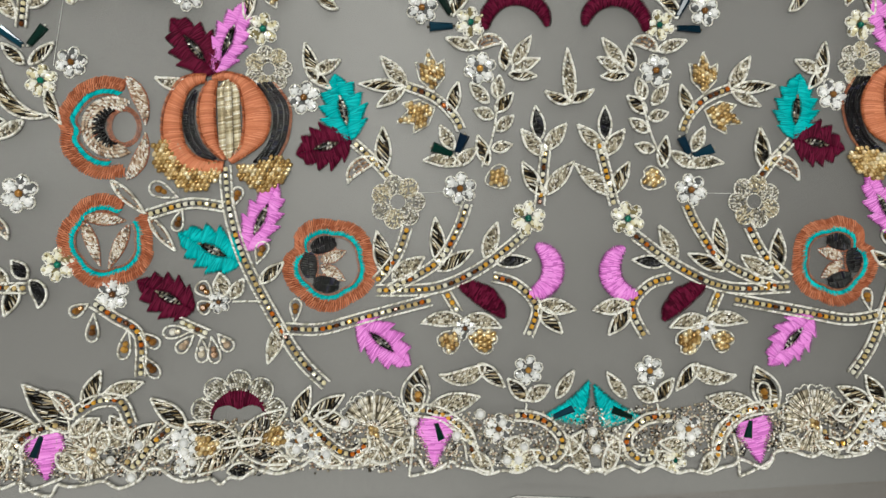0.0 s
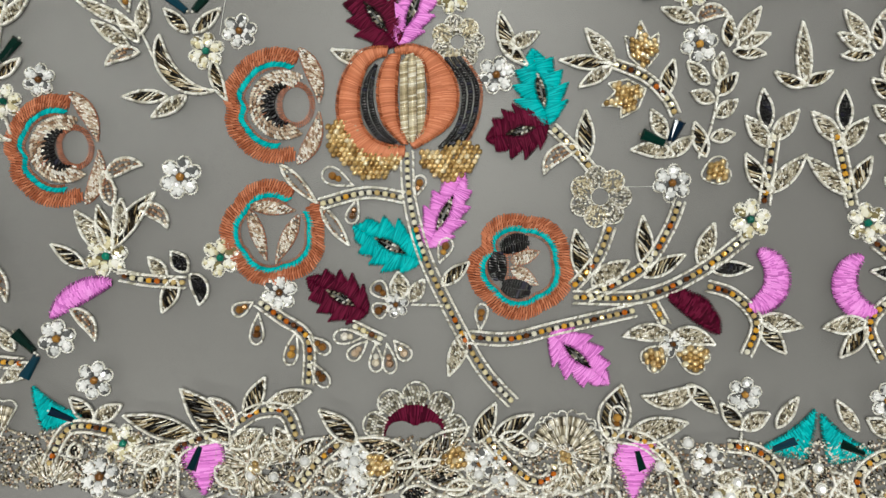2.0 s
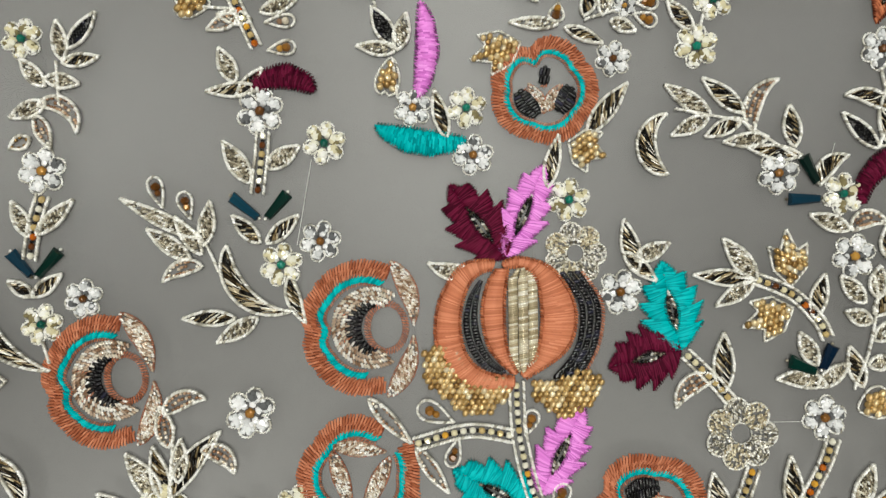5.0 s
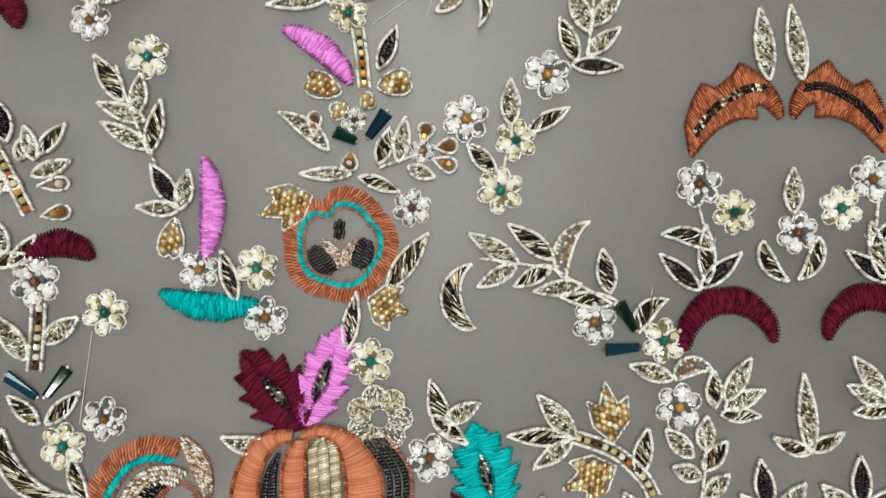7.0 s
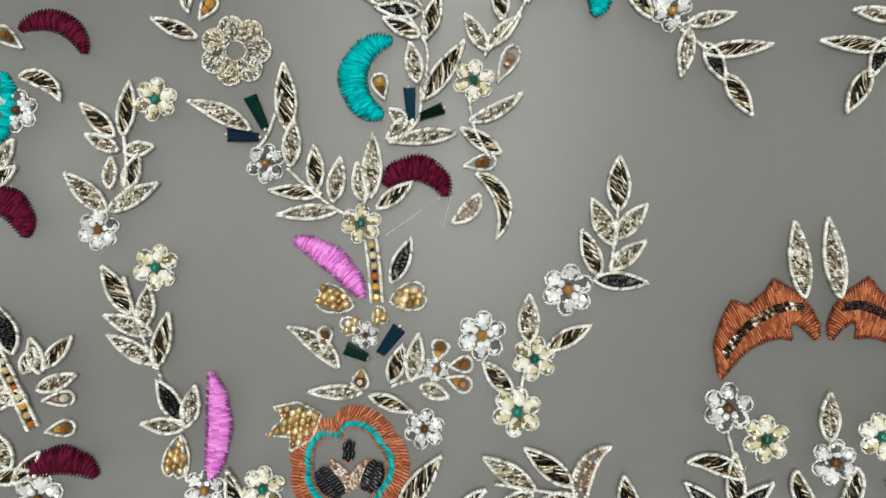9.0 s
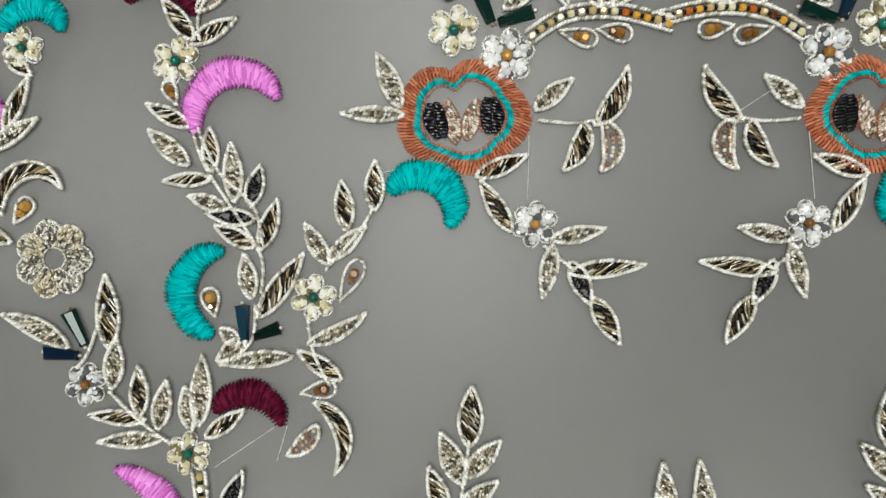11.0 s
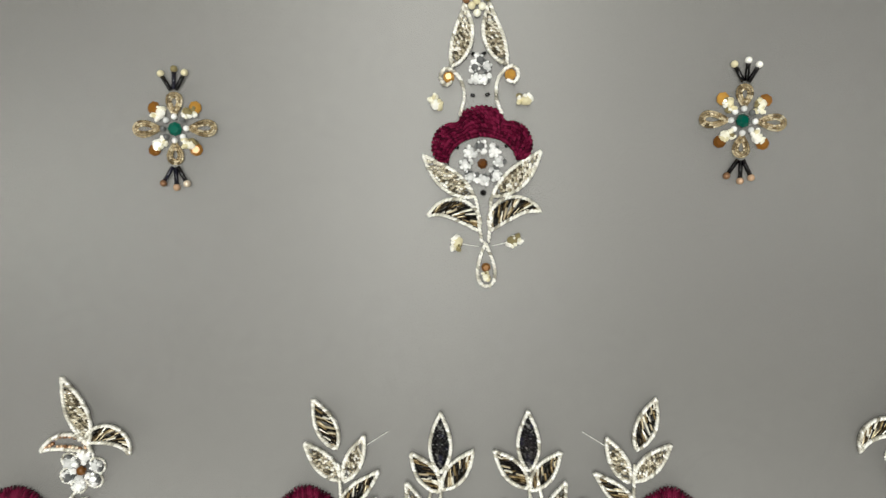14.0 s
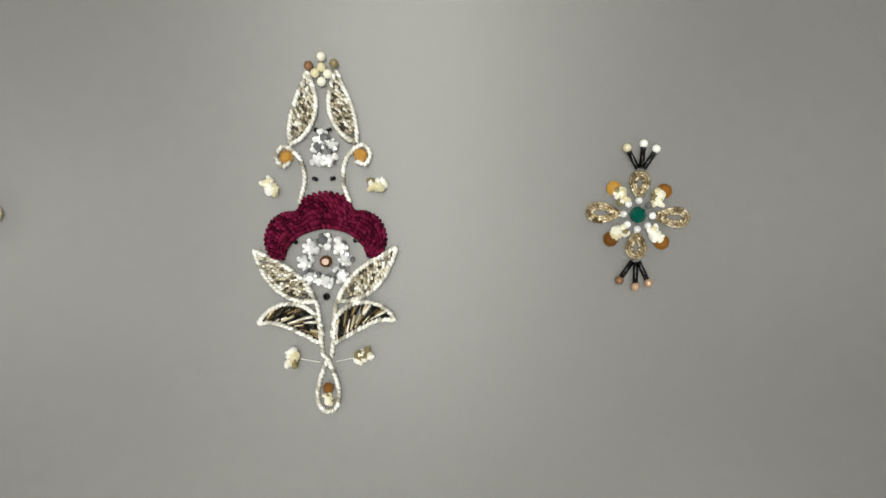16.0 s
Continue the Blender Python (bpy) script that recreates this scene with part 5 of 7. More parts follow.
flower(-131.9, -16.7, 20.0, 6.3, 'w')
cord_line(-144.1, -30.2, -141.7, -37.1)
leaf(-86.6, 52.8, 118.9, 12.2, 5.5, 0.0, 's')
leaf(-79.6, 50.7, -174.8, 16.4, 4.5, 0.0, 'b')
leaf(-85.4, 48.5, 47.8, 11.8, 4.1, 0.0, 'b')
crescent(-80.7, 50.8, -2.5, 19.2, 6.0, 4.8, 'maroon', 3)
flower(-78.5, 43.6, 20.0, 7.7, 'w')
flower(-58.0, 34.0, 20.0, 7.0, 'y')
stem(3.9, -77.3, 37.1, -77.6, 29.2, -78.6, 17.3)
leaf(-81.1, 21.2, 124.4, 15.8, 6.2, 0.0, 's')
leaf(-75.4, 25.8, 38.9, 12.4, 5.8, 0.0, 's')
baguette(-78.1, 10.0, 142.7, 10.7, 3.9)
baguette(-75.5, 10.0, 51.9, 10.1, 3.9)
leaf(-77.5, 2.3, 138.5, 12.3, 4.8, 0.0, 'b')
leaf(-74.9, 2.3, 41.6, 13.3, 4.8, 0.0, 'b')
flower(-70.5, -4.7, 20.0, 7.0, 'y')
flower(-58.4, 3.0, 20.0, 6.7, 'w')
loose_thread(-61.9, 28.7, -65.7, 1.5)
leaf(-67.5, -8.7, -71.0, 15.4, 4.5, -1.1, 'b')
loop(-108.0, 12.2, 110.9, 10.4, 5.3, 'a')
loop(-99.2, 8.9, 109.3, 9.0, 5.3, 'a')
leaf(-95.0, 1.2, 80.5, 14.0, 5.2, 0.0, 's')
leaf(-96.7, 3.6, 157.7, 27.6, 4.5, 0.0, 's')
leaf(-99.3, -3.3, 148.0, 16.6, 5.2, 0.0, 's')
leaf(-95.6, -1.7, 128.3, 14.6, 4.5, 0.0, 's')
leaf(-95.4, -6.1, -157.1, 13.1, 4.8, -2.1, 'p')
leaf(-84.9, -21.8, -179.1, 16.3, 4.8, 0.0, 'b')
leaf(-77.7, -21.8, -146.2, 14.8, 5.2, 0.0, 's')
leaf(-37.0, 66.1, 123.8, 14.0, 5.8, 0.0, 'k')
leaf(-35.7, 64.4, 75.0, 12.3, 5.2, 0.0, 's')
leaf(-36.7, 63.8, 172.3, 12.3, 4.5, 0.0, 's')
heart(-37.2, 61.7, -100.1, 12.2, 7.6)
crescent(-29.1, 48.8, 89.4, 31.1, 6.3, -2.5, 'pink', 3)
flower(-30.3, 46.0, 20.0, 6.3, 'w')
leaf(-19.5, 37.1, 107.0, 15.8, 4.8, 0.0, 'b')
flower(-13.4, 46.3, 20.0, 6.7, 'y')
crescent(-12.9, 36.1, 172.2, 29.5, 7.4, 2.8, 'teal', 4)
flower(-10.9, 31.4, 20.0, 6.7, 'w')
star(3.5, 67.6, -159.4, 17.1, 13.5)
rosette(11.2, 52.7, 1.2, 17.5, [(220, 0.42, 0.42), (-24, 0.44, 0.38), (88, 0.26, 0.14)], [(0.02, -0.42, -0.28, 0.12), (0.05, -0.38, 0.30, 0.10)], notch=108)
flower(33.0, 63.2, 20.0, 6.0, 'w')
leaf(25.6, 39.7, 53.9, 20.4, 6.2, 0.0, 'b')
star(19.2, 36.4, -20.7, 12.9, 13.8)
leaf(12.9, 22.1, 80.6, 17.0, 4.8, 0.0, 'b')
flower(19.8, 17.9, 20.0, 7.0, 'y')
leaf(51.1, 27.3, 90.7, 19.1, 6.2, 7.0, 'b')
leaf(64.0, 46.1, 145.8, 17.5, 5.5, 0.0, 's')
leaf(63.4, 45.0, -153.2, 13.2, 4.8, 0.0, 's')
leaf(74.6, 47.3, 140.1, 17.2, 5.8, 0.0, 'b')
leaf(74.0, 44.5, -156.2, 12.9, 4.8, 0.0, 'b')
leaf(78.5, 41.3, 64.3, 18.7, 5.5, 4.2, 'p')
leaf(82.6, 39.2, -171.2, 14.4, 4.5, 0.0, 's')
leaf(91.5, 36.9, 98.7, 13.5, 5.8, 0.0, 'b')
leaf(93.1, 33.9, 174.7, 17.0, 4.5, 0.0, 'b')
cord_line(74.4, 44.3, 90.5, 34.3, 95.9, 30.9)
flower(86.6, 28.0, 20.0, 7.0, 'w')
baguette(99.1, 25.3, 121.6, 9.7, 3.9)
baguette(99.9, 20.3, -176.9, 10.2, 3.9)
leaf(100.0, 24.8, 47.3, 13.2, 5.5, 2.5, 'b')
crescent(113.8, 18.6, 3.7, 26.8, 7.0, 13.9, 'maroon', 4)
leaf(150.3, -12.0, 93.1, 23.7, 5.6, 0.0, 's')
leaf(150.4, -11.8, 158.2, 12.5, 4.3, 1.0, 'b')
leaf(138.5, 50.8, -57.7, 14.1, 5.0, -2.4, 'b')
flower(149.0, 53.4, 20.0, 6.7, 'w')
leaf(147.8, 59.7, 87.8, 13.7, 5.6, 0.0, 's')
leaf(-86.7, 85.8, 105.1, 14.0, 6.5, 0.0, 'k')
stem(3.3, -93.4, 89.4, -86.3, 76.1, -80.1, 63.8)
leaf(-77.2, 81.6, 49.3, 12.2, 4.6, 0.0, 'b')
leaf(-78.3, 79.9, 109.6, 11.0, 4.6, 0.0, 's')
leaf(-78.9, 75.2, 18.2, 12.3, 4.6, 0.0, 's')
loop(-77.8, 71.8, 5.5, 9.7, 4.7, 'p')
loop(-76.7, 62.9, 10.2, 8.9, 5.3, 'a')
leaf(-82.3, 72.4, 173.1, 11.0, 4.6, 0.0, 's')
flower(-45.7, 159.6, 20.0, 6.6, 'y')
leaf(-55.0, 149.4, 83.1, 16.1, 5.2, 0.0, 'b')
leaf(-57.9, 149.0, 134.0, 14.1, 4.9, 0.0, 'b')
leaf(-56.6, 144.8, 156.4, 10.9, 4.2, 0.0, 's')
leaf(-54.4, 144.2, 11.2, 9.0, 4.2, 0.0, 's')
leaf(-58.9, 133.7, 88.8, 9.2, 3.9, 0.0, 'p')
leaf(-54.0, 133.3, 69.3, 11.0, 4.9, 0.0, 'b')
leaf(-59.9, 126.9, 137.4, 17.0, 5.9, 0.0, 's')
leaf(-58.6, 127.0, 30.2, 16.8, 4.9, 0.0, 's')
flower(-62.0, 121.3, 20.0, 6.3, 'w')
flower(-45.0, 110.1, 20.0, 6.9, 'y')
leaf(-52.5, 97.1, 120.2, 16.4, 5.9, 0.0, 'b')
leaf(-48.1, 93.2, 85.7, 12.1, 5.2, 0.0, 's')
leaf(-46.2, 91.0, 159.3, 15.0, 4.9, 0.0, 's')
leaf(-44.7, 81.4, 75.7, 16.6, 5.2, 0.0, 'b')
leaf(-45.3, 82.6, 149.6, 16.1, 4.9, 0.0, 's')
cord_line(-44.6, 82.5, -42.8, 77.5)
crescent(-86.4, 181.0, -21.1, 21.0, 4.9, 7.1, 'maroon', 0)
loop(-85.4, 175.2, 141.9, 10.1, 5.3, 'a')
leaf(-85.7, 166.4, -33.1, 13.9, 4.9, 3.0, 'b')
crescent(-92.4, 147.2, 86.9, 21.2, 5.3, -2.3, 'teal', 0)
flower(-87.0, 156.7, 20.0, 6.6, 'w')
leaf(-93.0, 139.2, 58.3, 10.8, 4.6, 0.0, 's')
leaf(-95.0, 134.6, 32.0, 10.3, 4.6, 0.0, 'b')
crescent(-97.9, 130.2, -37.6, 18.0, 6.6, 5.4, 'maroon', 3)
ring_flower(-22.0, 173.8, 0.0, 10.3)
leaf(-6.5, 150.5, 92.9, 19.9, 6.2, 0.0, 'b')
leaf(-18.1, 150.4, 155.6, 20.2, 5.2, -1.0, 's')
baguette(-13.3, 150.7, 114.8, 10.2, 4.0)
baguette(-15.0, 148.1, 175.1, 9.2, 4.0)
leaf(-5.7, 139.7, 84.8, 13.7, 5.2, 0.0, 's')
flower(-12.9, 140.3, 20.0, 6.0, 'w')
leaf(2.0, 132.6, 94.1, 13.2, 4.9, 0.0, 'b')
leaf(6.9, 129.1, 80.6, 13.3, 4.9, 0.0, 's')
leaf(3.0, 131.1, 173.9, 15.4, 3.9, 0.0, 'b')
leaf(7.3, 126.1, -178.2, 17.2, 4.2, 0.0, 's')
cord_line(7.0, 127.0, 11.2, 124.5)
leaf(17.8, 130.4, 86.0, 18.7, 5.5, 0.0, 's')
leaf(15.8, 129.1, 102.5, 11.6, 4.6, 0.0, 's')
leaf(19.9, 127.1, 33.6, 12.6, 4.2, 0.0, 'b')
crescent(22.1, 133.3, -10.4, 17.8, 5.7, 7.5, 'maroon', 3)
flower(15.0, 122.4, 20.0, 6.0, 'y')
stem(3.3, 17.8, 117.7, 18.7, 110.2, 19.5, 99.4)
crescent(15.6, 100.7, 140.0, 27.0, 6.3, -2.7, 'pink', 3)
leaf(23.9, 105.5, 64.1, 14.2, 4.9, 0.0, 'k')
heart(12.6, 98.2, 159.1, 11.1, 8.1)
heart(23.3, 99.8, 11.9, 10.5, 8.1)
heart(14.5, 93.9, -160.5, 5.6, 5.3)
heart(18.3, 94.6, 26.1, 4.3, 5.3)
flower(16.1, 90.0, 20.0, 4.1, 'w')
baguette(16.6, 83.4, 154.5, 7.0, 4.0)
baguette(20.2, 84.7, 53.1, 9.4, 4.3)
leaf(8.0, 81.2, 139.3, 18.7, 5.2, -1.3, 's')
loop(4.0, 85.1, 85.1, 7.6, 4.7, 'a')
loop(15.3, 80.7, -99.6, 6.0, 5.6, 'a')
leaf(23.3, 76.9, 68.6, 11.4, 4.9, 0.0, 'b')
leaf(29.2, 77.4, 77.7, 13.8, 4.9, 0.0, 's')
loop(36.4, 82.9, 70.0, 5.9, 5.6, 'a')
loop(40.0, 81.1, 6.4, 7.0, 5.3, 'a')
loop(39.2, 77.8, -21.0, 7.9, 5.3, 'a')
flower(36.4, 80.3, 20.0, 4.1, 'w')
leaf(32.2, 75.2, -19.0, 8.8, 4.2, 0.0, 's')
leaf(14.7, 73.9, -179.0, 15.4, 3.9, 0.0, 's')
leaf(17.7, 72.7, -19.1, 13.2, 3.9, 0.0, 'b')
flower(49.7, 89.7, 20.0, 7.3, 'w')
leaf(58.0, 73.5, 134.0, 12.4, 5.2, 0.0, 'b')
leaf(63.2, 88.0, 90.6, 13.9, 5.9, 0.0, 's')
leaf(68.8, 86.0, 29.5, 14.2, 4.6, 0.0, 'b')
flower(64.7, 83.0, 20.0, 6.6, 'y')
flower(59.6, 67.9, 20.0, 7.3, 'y')
flower(74.6, 102.7, 20.0, 7.6, 'w')
leaf(89.5, 125.8, 88.7, 16.0, 6.5, 0.0, 'b')
leaf(87.9, 115.9, 116.8, 14.8, 5.9, 0.0, 's')
leaf(88.9, 117.7, 48.1, 13.4, 5.2, 0.0, 's')
leaf(83.5, 107.0, 108.6, 14.3, 5.2, 0.0, 'b')
leaf(87.0, 108.8, 37.7, 13.1, 4.9, 0.0, 's')
leaf(82.5, 105.5, -2.5, 15.5, 4.9, 0.0, 'k')
cord_line(86.9, 107.9, 89.5, 127.0)
crown(146.0, 88.2, -158.2, 30.4)
leaf(141.8, 100.6, 95.7, 22.3, 6.0, 0.0, 's')
flower(119.6, 68.7, 20.0, 7.3, 'w')
flower(130.1, 59.9, 20.0, 6.9, 'y')
cord_line(118.9, 62.7, 120.8, 54.7)
leaf(122.4, 48.8, 163.5, 16.1, 5.2, -2.3, 'b')
leaf(120.9, 39.5, 88.2, 17.3, 5.2, 0.0, 'b')
leaf(118.2, 37.1, 136.6, 16.1, 5.2, 0.0, 'k')
leaf(119.3, 37.9, 37.3, 16.1, 5.2, 0.0, 'k')
heart(-95.1, 77.5, -176.6, 11.2, 8.8)
leaf(-89.7, 80.9, 162.4, 18.8, 4.4, 0.0, 's')
leaf(-86.2, 73.5, -155.3, 11.0, 4.7, 0.0, 'p')
leaf(-83.2, 79.9, 67.6, 8.1, 4.7, 0.0, 'b')
cord_line(-99.4, 76.2, -87.0, 75.7)
crescent(-35.7, 234.3, 1.0, 15.2, 5.9, 8.2, 'teal', 3)
leaf(-35.0, 227.7, -34.9, 8.6, 3.8, 0.0, 'b')
leaf(-87.0, 0.3, -43.9, 28.5, 6.2, -7.4, 'b')
cord_line(-89.8, -7.6, -95.3, 2.7, -104.1, 9.5)
cord_line(53.0, 47.7, 74.4, 44.3)
cord_line(-141.3, 43.7, -142.6, 57.7)
cord_line(-37.2, 61.7, -35.2, 48.5)
loose_thread(104.7, 38.1, 101.3, 25.6)
cord_line(-56.2, 127.7, -53.9, 137.8, -54.9, 149.8)
cord_line(-45.4, 82.5, -50.6, 95.8, -54.2, 107.5)
cord_line(-6.5, 138.7, 0.3, 132.2, 7.0, 127.0)
cord_line(15.4, 126.9, 17.1, 133.7)
cord_line(23.5, 75.4, 33.4, 78.7)
cord_line(62.3, 81.7, 60.5, 73.6)
loose_thread(22.0, 118.8, 38.0, 129.7)
loose_thread(120.6, 39.5, 124.2, 52.3)
loose_thread(38.7, 120.8, 41.3, 130.0)
crescent(-53.4, 222.9, -43.7, 21.4, 5.5, 4.9, 'pink', 3)
leaf(-35.5, 208.7, 65.4, 15.6, 4.2, 0.0, 'b')
leaf(-39.9, 202.8, 34.3, 16.4, 4.5, 0.0, 's')
flower(-43.3, 198.9, 20.0, 6.3, 'w')
leaf(-35.5, 185.5, 20.8, 17.3, 5.0, 9.1, 'b')
loop(-32.8, 183.1, 56.3, 8.2, 5.5, 'a')
leaf(-33.8, 178.2, 158.7, 14.8, 4.2, 0.0, 'b')
flower(-31.0, 230.3, 20.0, 5.8, 'y')
loop(11.2, 214.8, 115.6, 7.1, 4.2, 'a')
leaf(14.4, 209.4, 154.5, 13.2, 4.2, 0.0, 'b')
crescent(16.6, 207.2, 22.4, 23.4, 6.3, 13.6, 'pink', 3)
leaf(14.3, 199.2, 140.4, 14.6, 5.0, 0.0, 's')
leaf(20.8, 197.5, 96.2, 11.9, 4.5, 0.0, 'b')
leaf(20.1, 195.3, -178.7, 12.8, 3.6, 0.0, 'b')
leaf(26.9, 189.7, 93.4, 16.0, 5.0, 0.0, 's')
leaf(31.1, 188.4, 76.2, 11.3, 4.8, 0.0, 'k')
leaf(24.3, 187.5, 160.1, 10.7, 3.9, 0.0, 's')
leaf(32.1, 184.6, 174.3, 13.3, 4.5, 0.0, 'k')
leaf(34.1, 177.0, 71.2, 14.1, 4.8, 0.0, 'b')
leaf(32.0, 177.5, 152.3, 12.1, 4.2, 0.0, 'b')
cord_line(28.1, 184.9, 34.3, 174.3, 34.2, 165.1)
crescent(21.8, 154.0, 83.3, 22.3, 6.3, 11.7, 'teal', 3)
loop(21.8, 158.6, 103.4, 7.9, 5.5, 'a')
baguette(29.5, 152.5, 92.6, 9.5, 3.6)
baguette(32.2, 153.4, 19.8, 7.4, 3.6)
leaf(31.6, 163.9, 100.9, 12.1, 4.8, 0.0, 's')
leaf(33.7, 159.1, 53.8, 20.9, 5.6, 0.0, 'b')
leaf(29.9, 152.8, -142.0, 9.8, 4.5, 0.0, 's')
leaf(42.2, 148.4, -175.7, 19.8, 4.2, 0.0, 's')
flower(48.1, 164.1, 20.0, 6.3, 'y')
loop(55.0, 163.1, 62.7, 12.3, 5.5, 'p')
leaf(51.8, 173.2, 121.4, 12.7, 4.5, 0.0, 's')
leaf(56.6, 182.2, 93.5, 13.4, 5.0, 0.0, 'b')
leaf(64.2, 187.6, 92.2, 13.2, 5.0, 0.0, 'b')
leaf(52.3, 174.2, 42.9, 13.5, 4.2, 0.0, 's')
cord_line(51.2, 171.3, 60.3, 181.9, 64.1, 188.7)
leaf(47.1, 152.2, 29.7, 17.5, 3.9, -1.2, 's')
leaf(55.4, 142.8, 147.5, 14.0, 4.5, 0.0, 'b')
loop(44.7, 138.8, 9.7, 9.7, 5.2, 'a')
leaf(48.6, 135.9, -73.7, 19.5, 4.5, 5.2, 'b')
leaf(49.1, 130.3, -134.7, 11.4, 4.8, 1.2, 'p')
rosette(87.2, 212.1, -0.4, 17.8, [(192, 0.42, 0.46), (2, 0.44, 0.46)], [(-0.10, -0.48, -0.22, 0.30), (0.06, -0.42, 0.20, 0.32)], notch=103, squash=0.87)
leaf(70.7, 214.6, 112.5, 15.8, 5.3, 0.0, 's')
leaf(71.2, 212.4, 178.5, 16.7, 3.9, 0.0, 's')
crescent(68.2, 191.3, -29.6, 17.4, 7.0, 11.0, 'teal', 3)
leaf(91.1, 196.4, 20.3, 14.7, 4.5, 0.0, 'b')
leaf(99.9, 182.2, 122.5, 15.7, 4.8, 0.0, 'b')
flower(106.3, 183.7, 20.0, 6.3, 'w')
loose_thread(104.6, 207.3, 104.3, 190.1)
leaf(106.3, 214.0, 41.9, 12.8, 4.8, 0.0, 's')
leaf(121.6, 210.3, 58.3, 17.5, 5.6, -1.8, 'b')
cord_line(106.8, 211.0, 115.7, 210.2, 123.0, 211.3)
leaf(118.6, 210.1, -114.3, 13.7, 5.3, 2.1, 'b')
leaf(123.4, 210.1, -92.3, 12.8, 5.6, 3.3, 'p')
leaf(110.8, 180.0, 9.0, 14.5, 4.2, 0.0, 's')
leaf(111.0, 178.1, -98.6, 14.4, 4.5, 0.0, 's')
cord_line(108.5, 178.2, 116.0, 172.2)
leaf(115.7, 173.8, -63.9, 12.6, 5.0, 0.0, 'k')
leaf(115.7, 171.3, 6.7, 19.9, 4.5, 0.0, 'b')
leaf(121.3, 164.5, -56.9, 14.2, 5.3, 0.0, 'b')
leaf(27.3, 265.0, 110.5, 19.4, 6.1, 0.0, 's')
leaf(27.7, 261.6, -177.6, 14.2, 4.5, -3.0, 'p')
leaf(26.8, 263.9, -15.7, 12.9, 5.2, 4.3, 'b')
flower(25.4, 256.3, 20.0, 6.9, 'w')
crescent(-2.8, 242.4, -11.6, 18.7, 5.4, 7.8, 'maroon', 3)
leaf(16.4, 240.2, 39.5, 13.3, 4.5, 0.0, 'p')
leaf(15.3, 232.5, 128.0, 13.8, 4.8, 0.0, 'b')
leaf(15.0, 231.4, 29.4, 14.2, 4.5, 0.0, 'b')
flower(10.7, 226.7, 20.0, 6.6, 'y')
leaf(97.3, 263.9, 114.2, 15.0, 5.8, 0.0, 'b')
leaf(98.2, 254.8, 134.9, 14.3, 5.2, 0.0, 's')
leaf(99.9, 254.7, 64.3, 13.8, 4.8, 0.0, 's')
leaf(98.0, 245.8, 45.9, 16.3, 4.8, 0.0, 'b')
leaf(97.9, 240.4, 38.0, 14.3, 4.8, 0.0, 's')
cord_line(99.3, 241.9, 98.1, 259.3)
loose_thread(106.1, 264.5, 111.9, 268.3)
crescent(82.8, 242.6, 5.1, 13.5, 5.1, 6.6, 'maroon', 3)
baguette(94.6, 236.7, 112.4, 11.4, 4.3)
baguette(96.3, 236.7, 18.2, 9.7, 3.9)
flower(84.7, 234.7, 20.0, 6.9, 'y')
flower(98.7, 228.0, 20.0, 7.5, 'w')
stem(3.6, 104.1, 232.5, 114.0, 238.5, 127.2, 239.5, 142.0, 235.8)
loop(114.4, 240.6, 110.2, 8.8, 5.6, 'p')
loop(112.0, 234.4, -15.0, 10.5, 5.3, 'a')
loop(121.9, 235.0, -10.7, 9.4, 5.3, 'a')
leaf(126.6, 257.6, 90.5, 16.5, 6.1, 0.0, 'k')
leaf(126.1, 251.9, 125.6, 13.3, 5.5, 0.0, 'b')
leaf(127.5, 252.6, 50.8, 13.8, 5.5, 0.0, 'b')
leaf(122.5, 240.8, 111.1, 14.4, 4.8, 0.0, 's')
leaf(123.4, 241.1, 28.6, 14.3, 4.5, 0.0, 's')
cord_line(126.1, 240.5, 127.1, 255.7)
booti_large(137.7, 342.8, 92.4, 45.8)
booti_small(207.7, 354.4, 87.3, 17.0)
booti_small(53.2, 352.1, 90.7, 17.0)
booti_large(-23.1, 345.4, 84.5, 42.8)
booti_large(287.9, 346.0, 91.1, 45.5)
leaf(-37.2, 204.8, 148.8, 10.4, 4.5, 0.0, 's')
leaf(28.2, 151.8, 140.7, 6.5, 3.9, 0.0, 's')
cord_line(15.1, 209.3, 18.9, 198.7, 28.1, 184.9)
cord_line(26.4, 147.4, 31.9, 152.8, 32.7, 162.0)
cord_line(46.6, 159.0, 48.1, 149.9, 52.7, 140.7)
cord_line(-8.0, 161.8, -12.0, 149.4, -15.3, 144.7)
loose_thread(74.0, 199.2, 65.7, 197.0)
loose_thread(158.0, 212.8, 170.8, 221.4)
cord_line(16.0, 210.8, 22.2, 197.7, 32.0, 187.9, 34.4, 178.1)
cord_line(17.2, 232.0, 17.2, 240.2, 24.6, 251.7)
cord_line(122.3, 240.9, 124.1, 252.4)
leaf(136.9, -27.9, 98.1, 14.5, 5.9, 0.0, 'k')
leaf(137.7, -34.8, 129.9, 14.4, 6.4, 0.0, 's')
leaf(139.2, -32.4, 51.1, 14.7, 6.4, 0.0, 's')
leaf(136.7, -51.5, 120.6, 16.1, 6.4, 0.0, 'b')
leaf(138.5, -51.5, 45.7, 19.5, 6.4, 0.0, 's')
leaf(69.9, -41.4, 89.9, 18.9, 6.8, 0.0, 'b')
leaf(67.0, -37.8, -139.5, 15.4, 5.9, -3.2, 'p')
leaf(71.2, -85.3, 102.8, 19.0, 7.3, 0.0, 'b')
leaf(73.9, -87.3, 36.2, 16.5, 7.3, 0.0, 's')
leaf(93.2, -80.8, 92.1, 19.8, 6.4, 0.0, 'b')
leaf(93.1, -83.7, 28.6, 17.3, 5.9, 0.0, 'b')
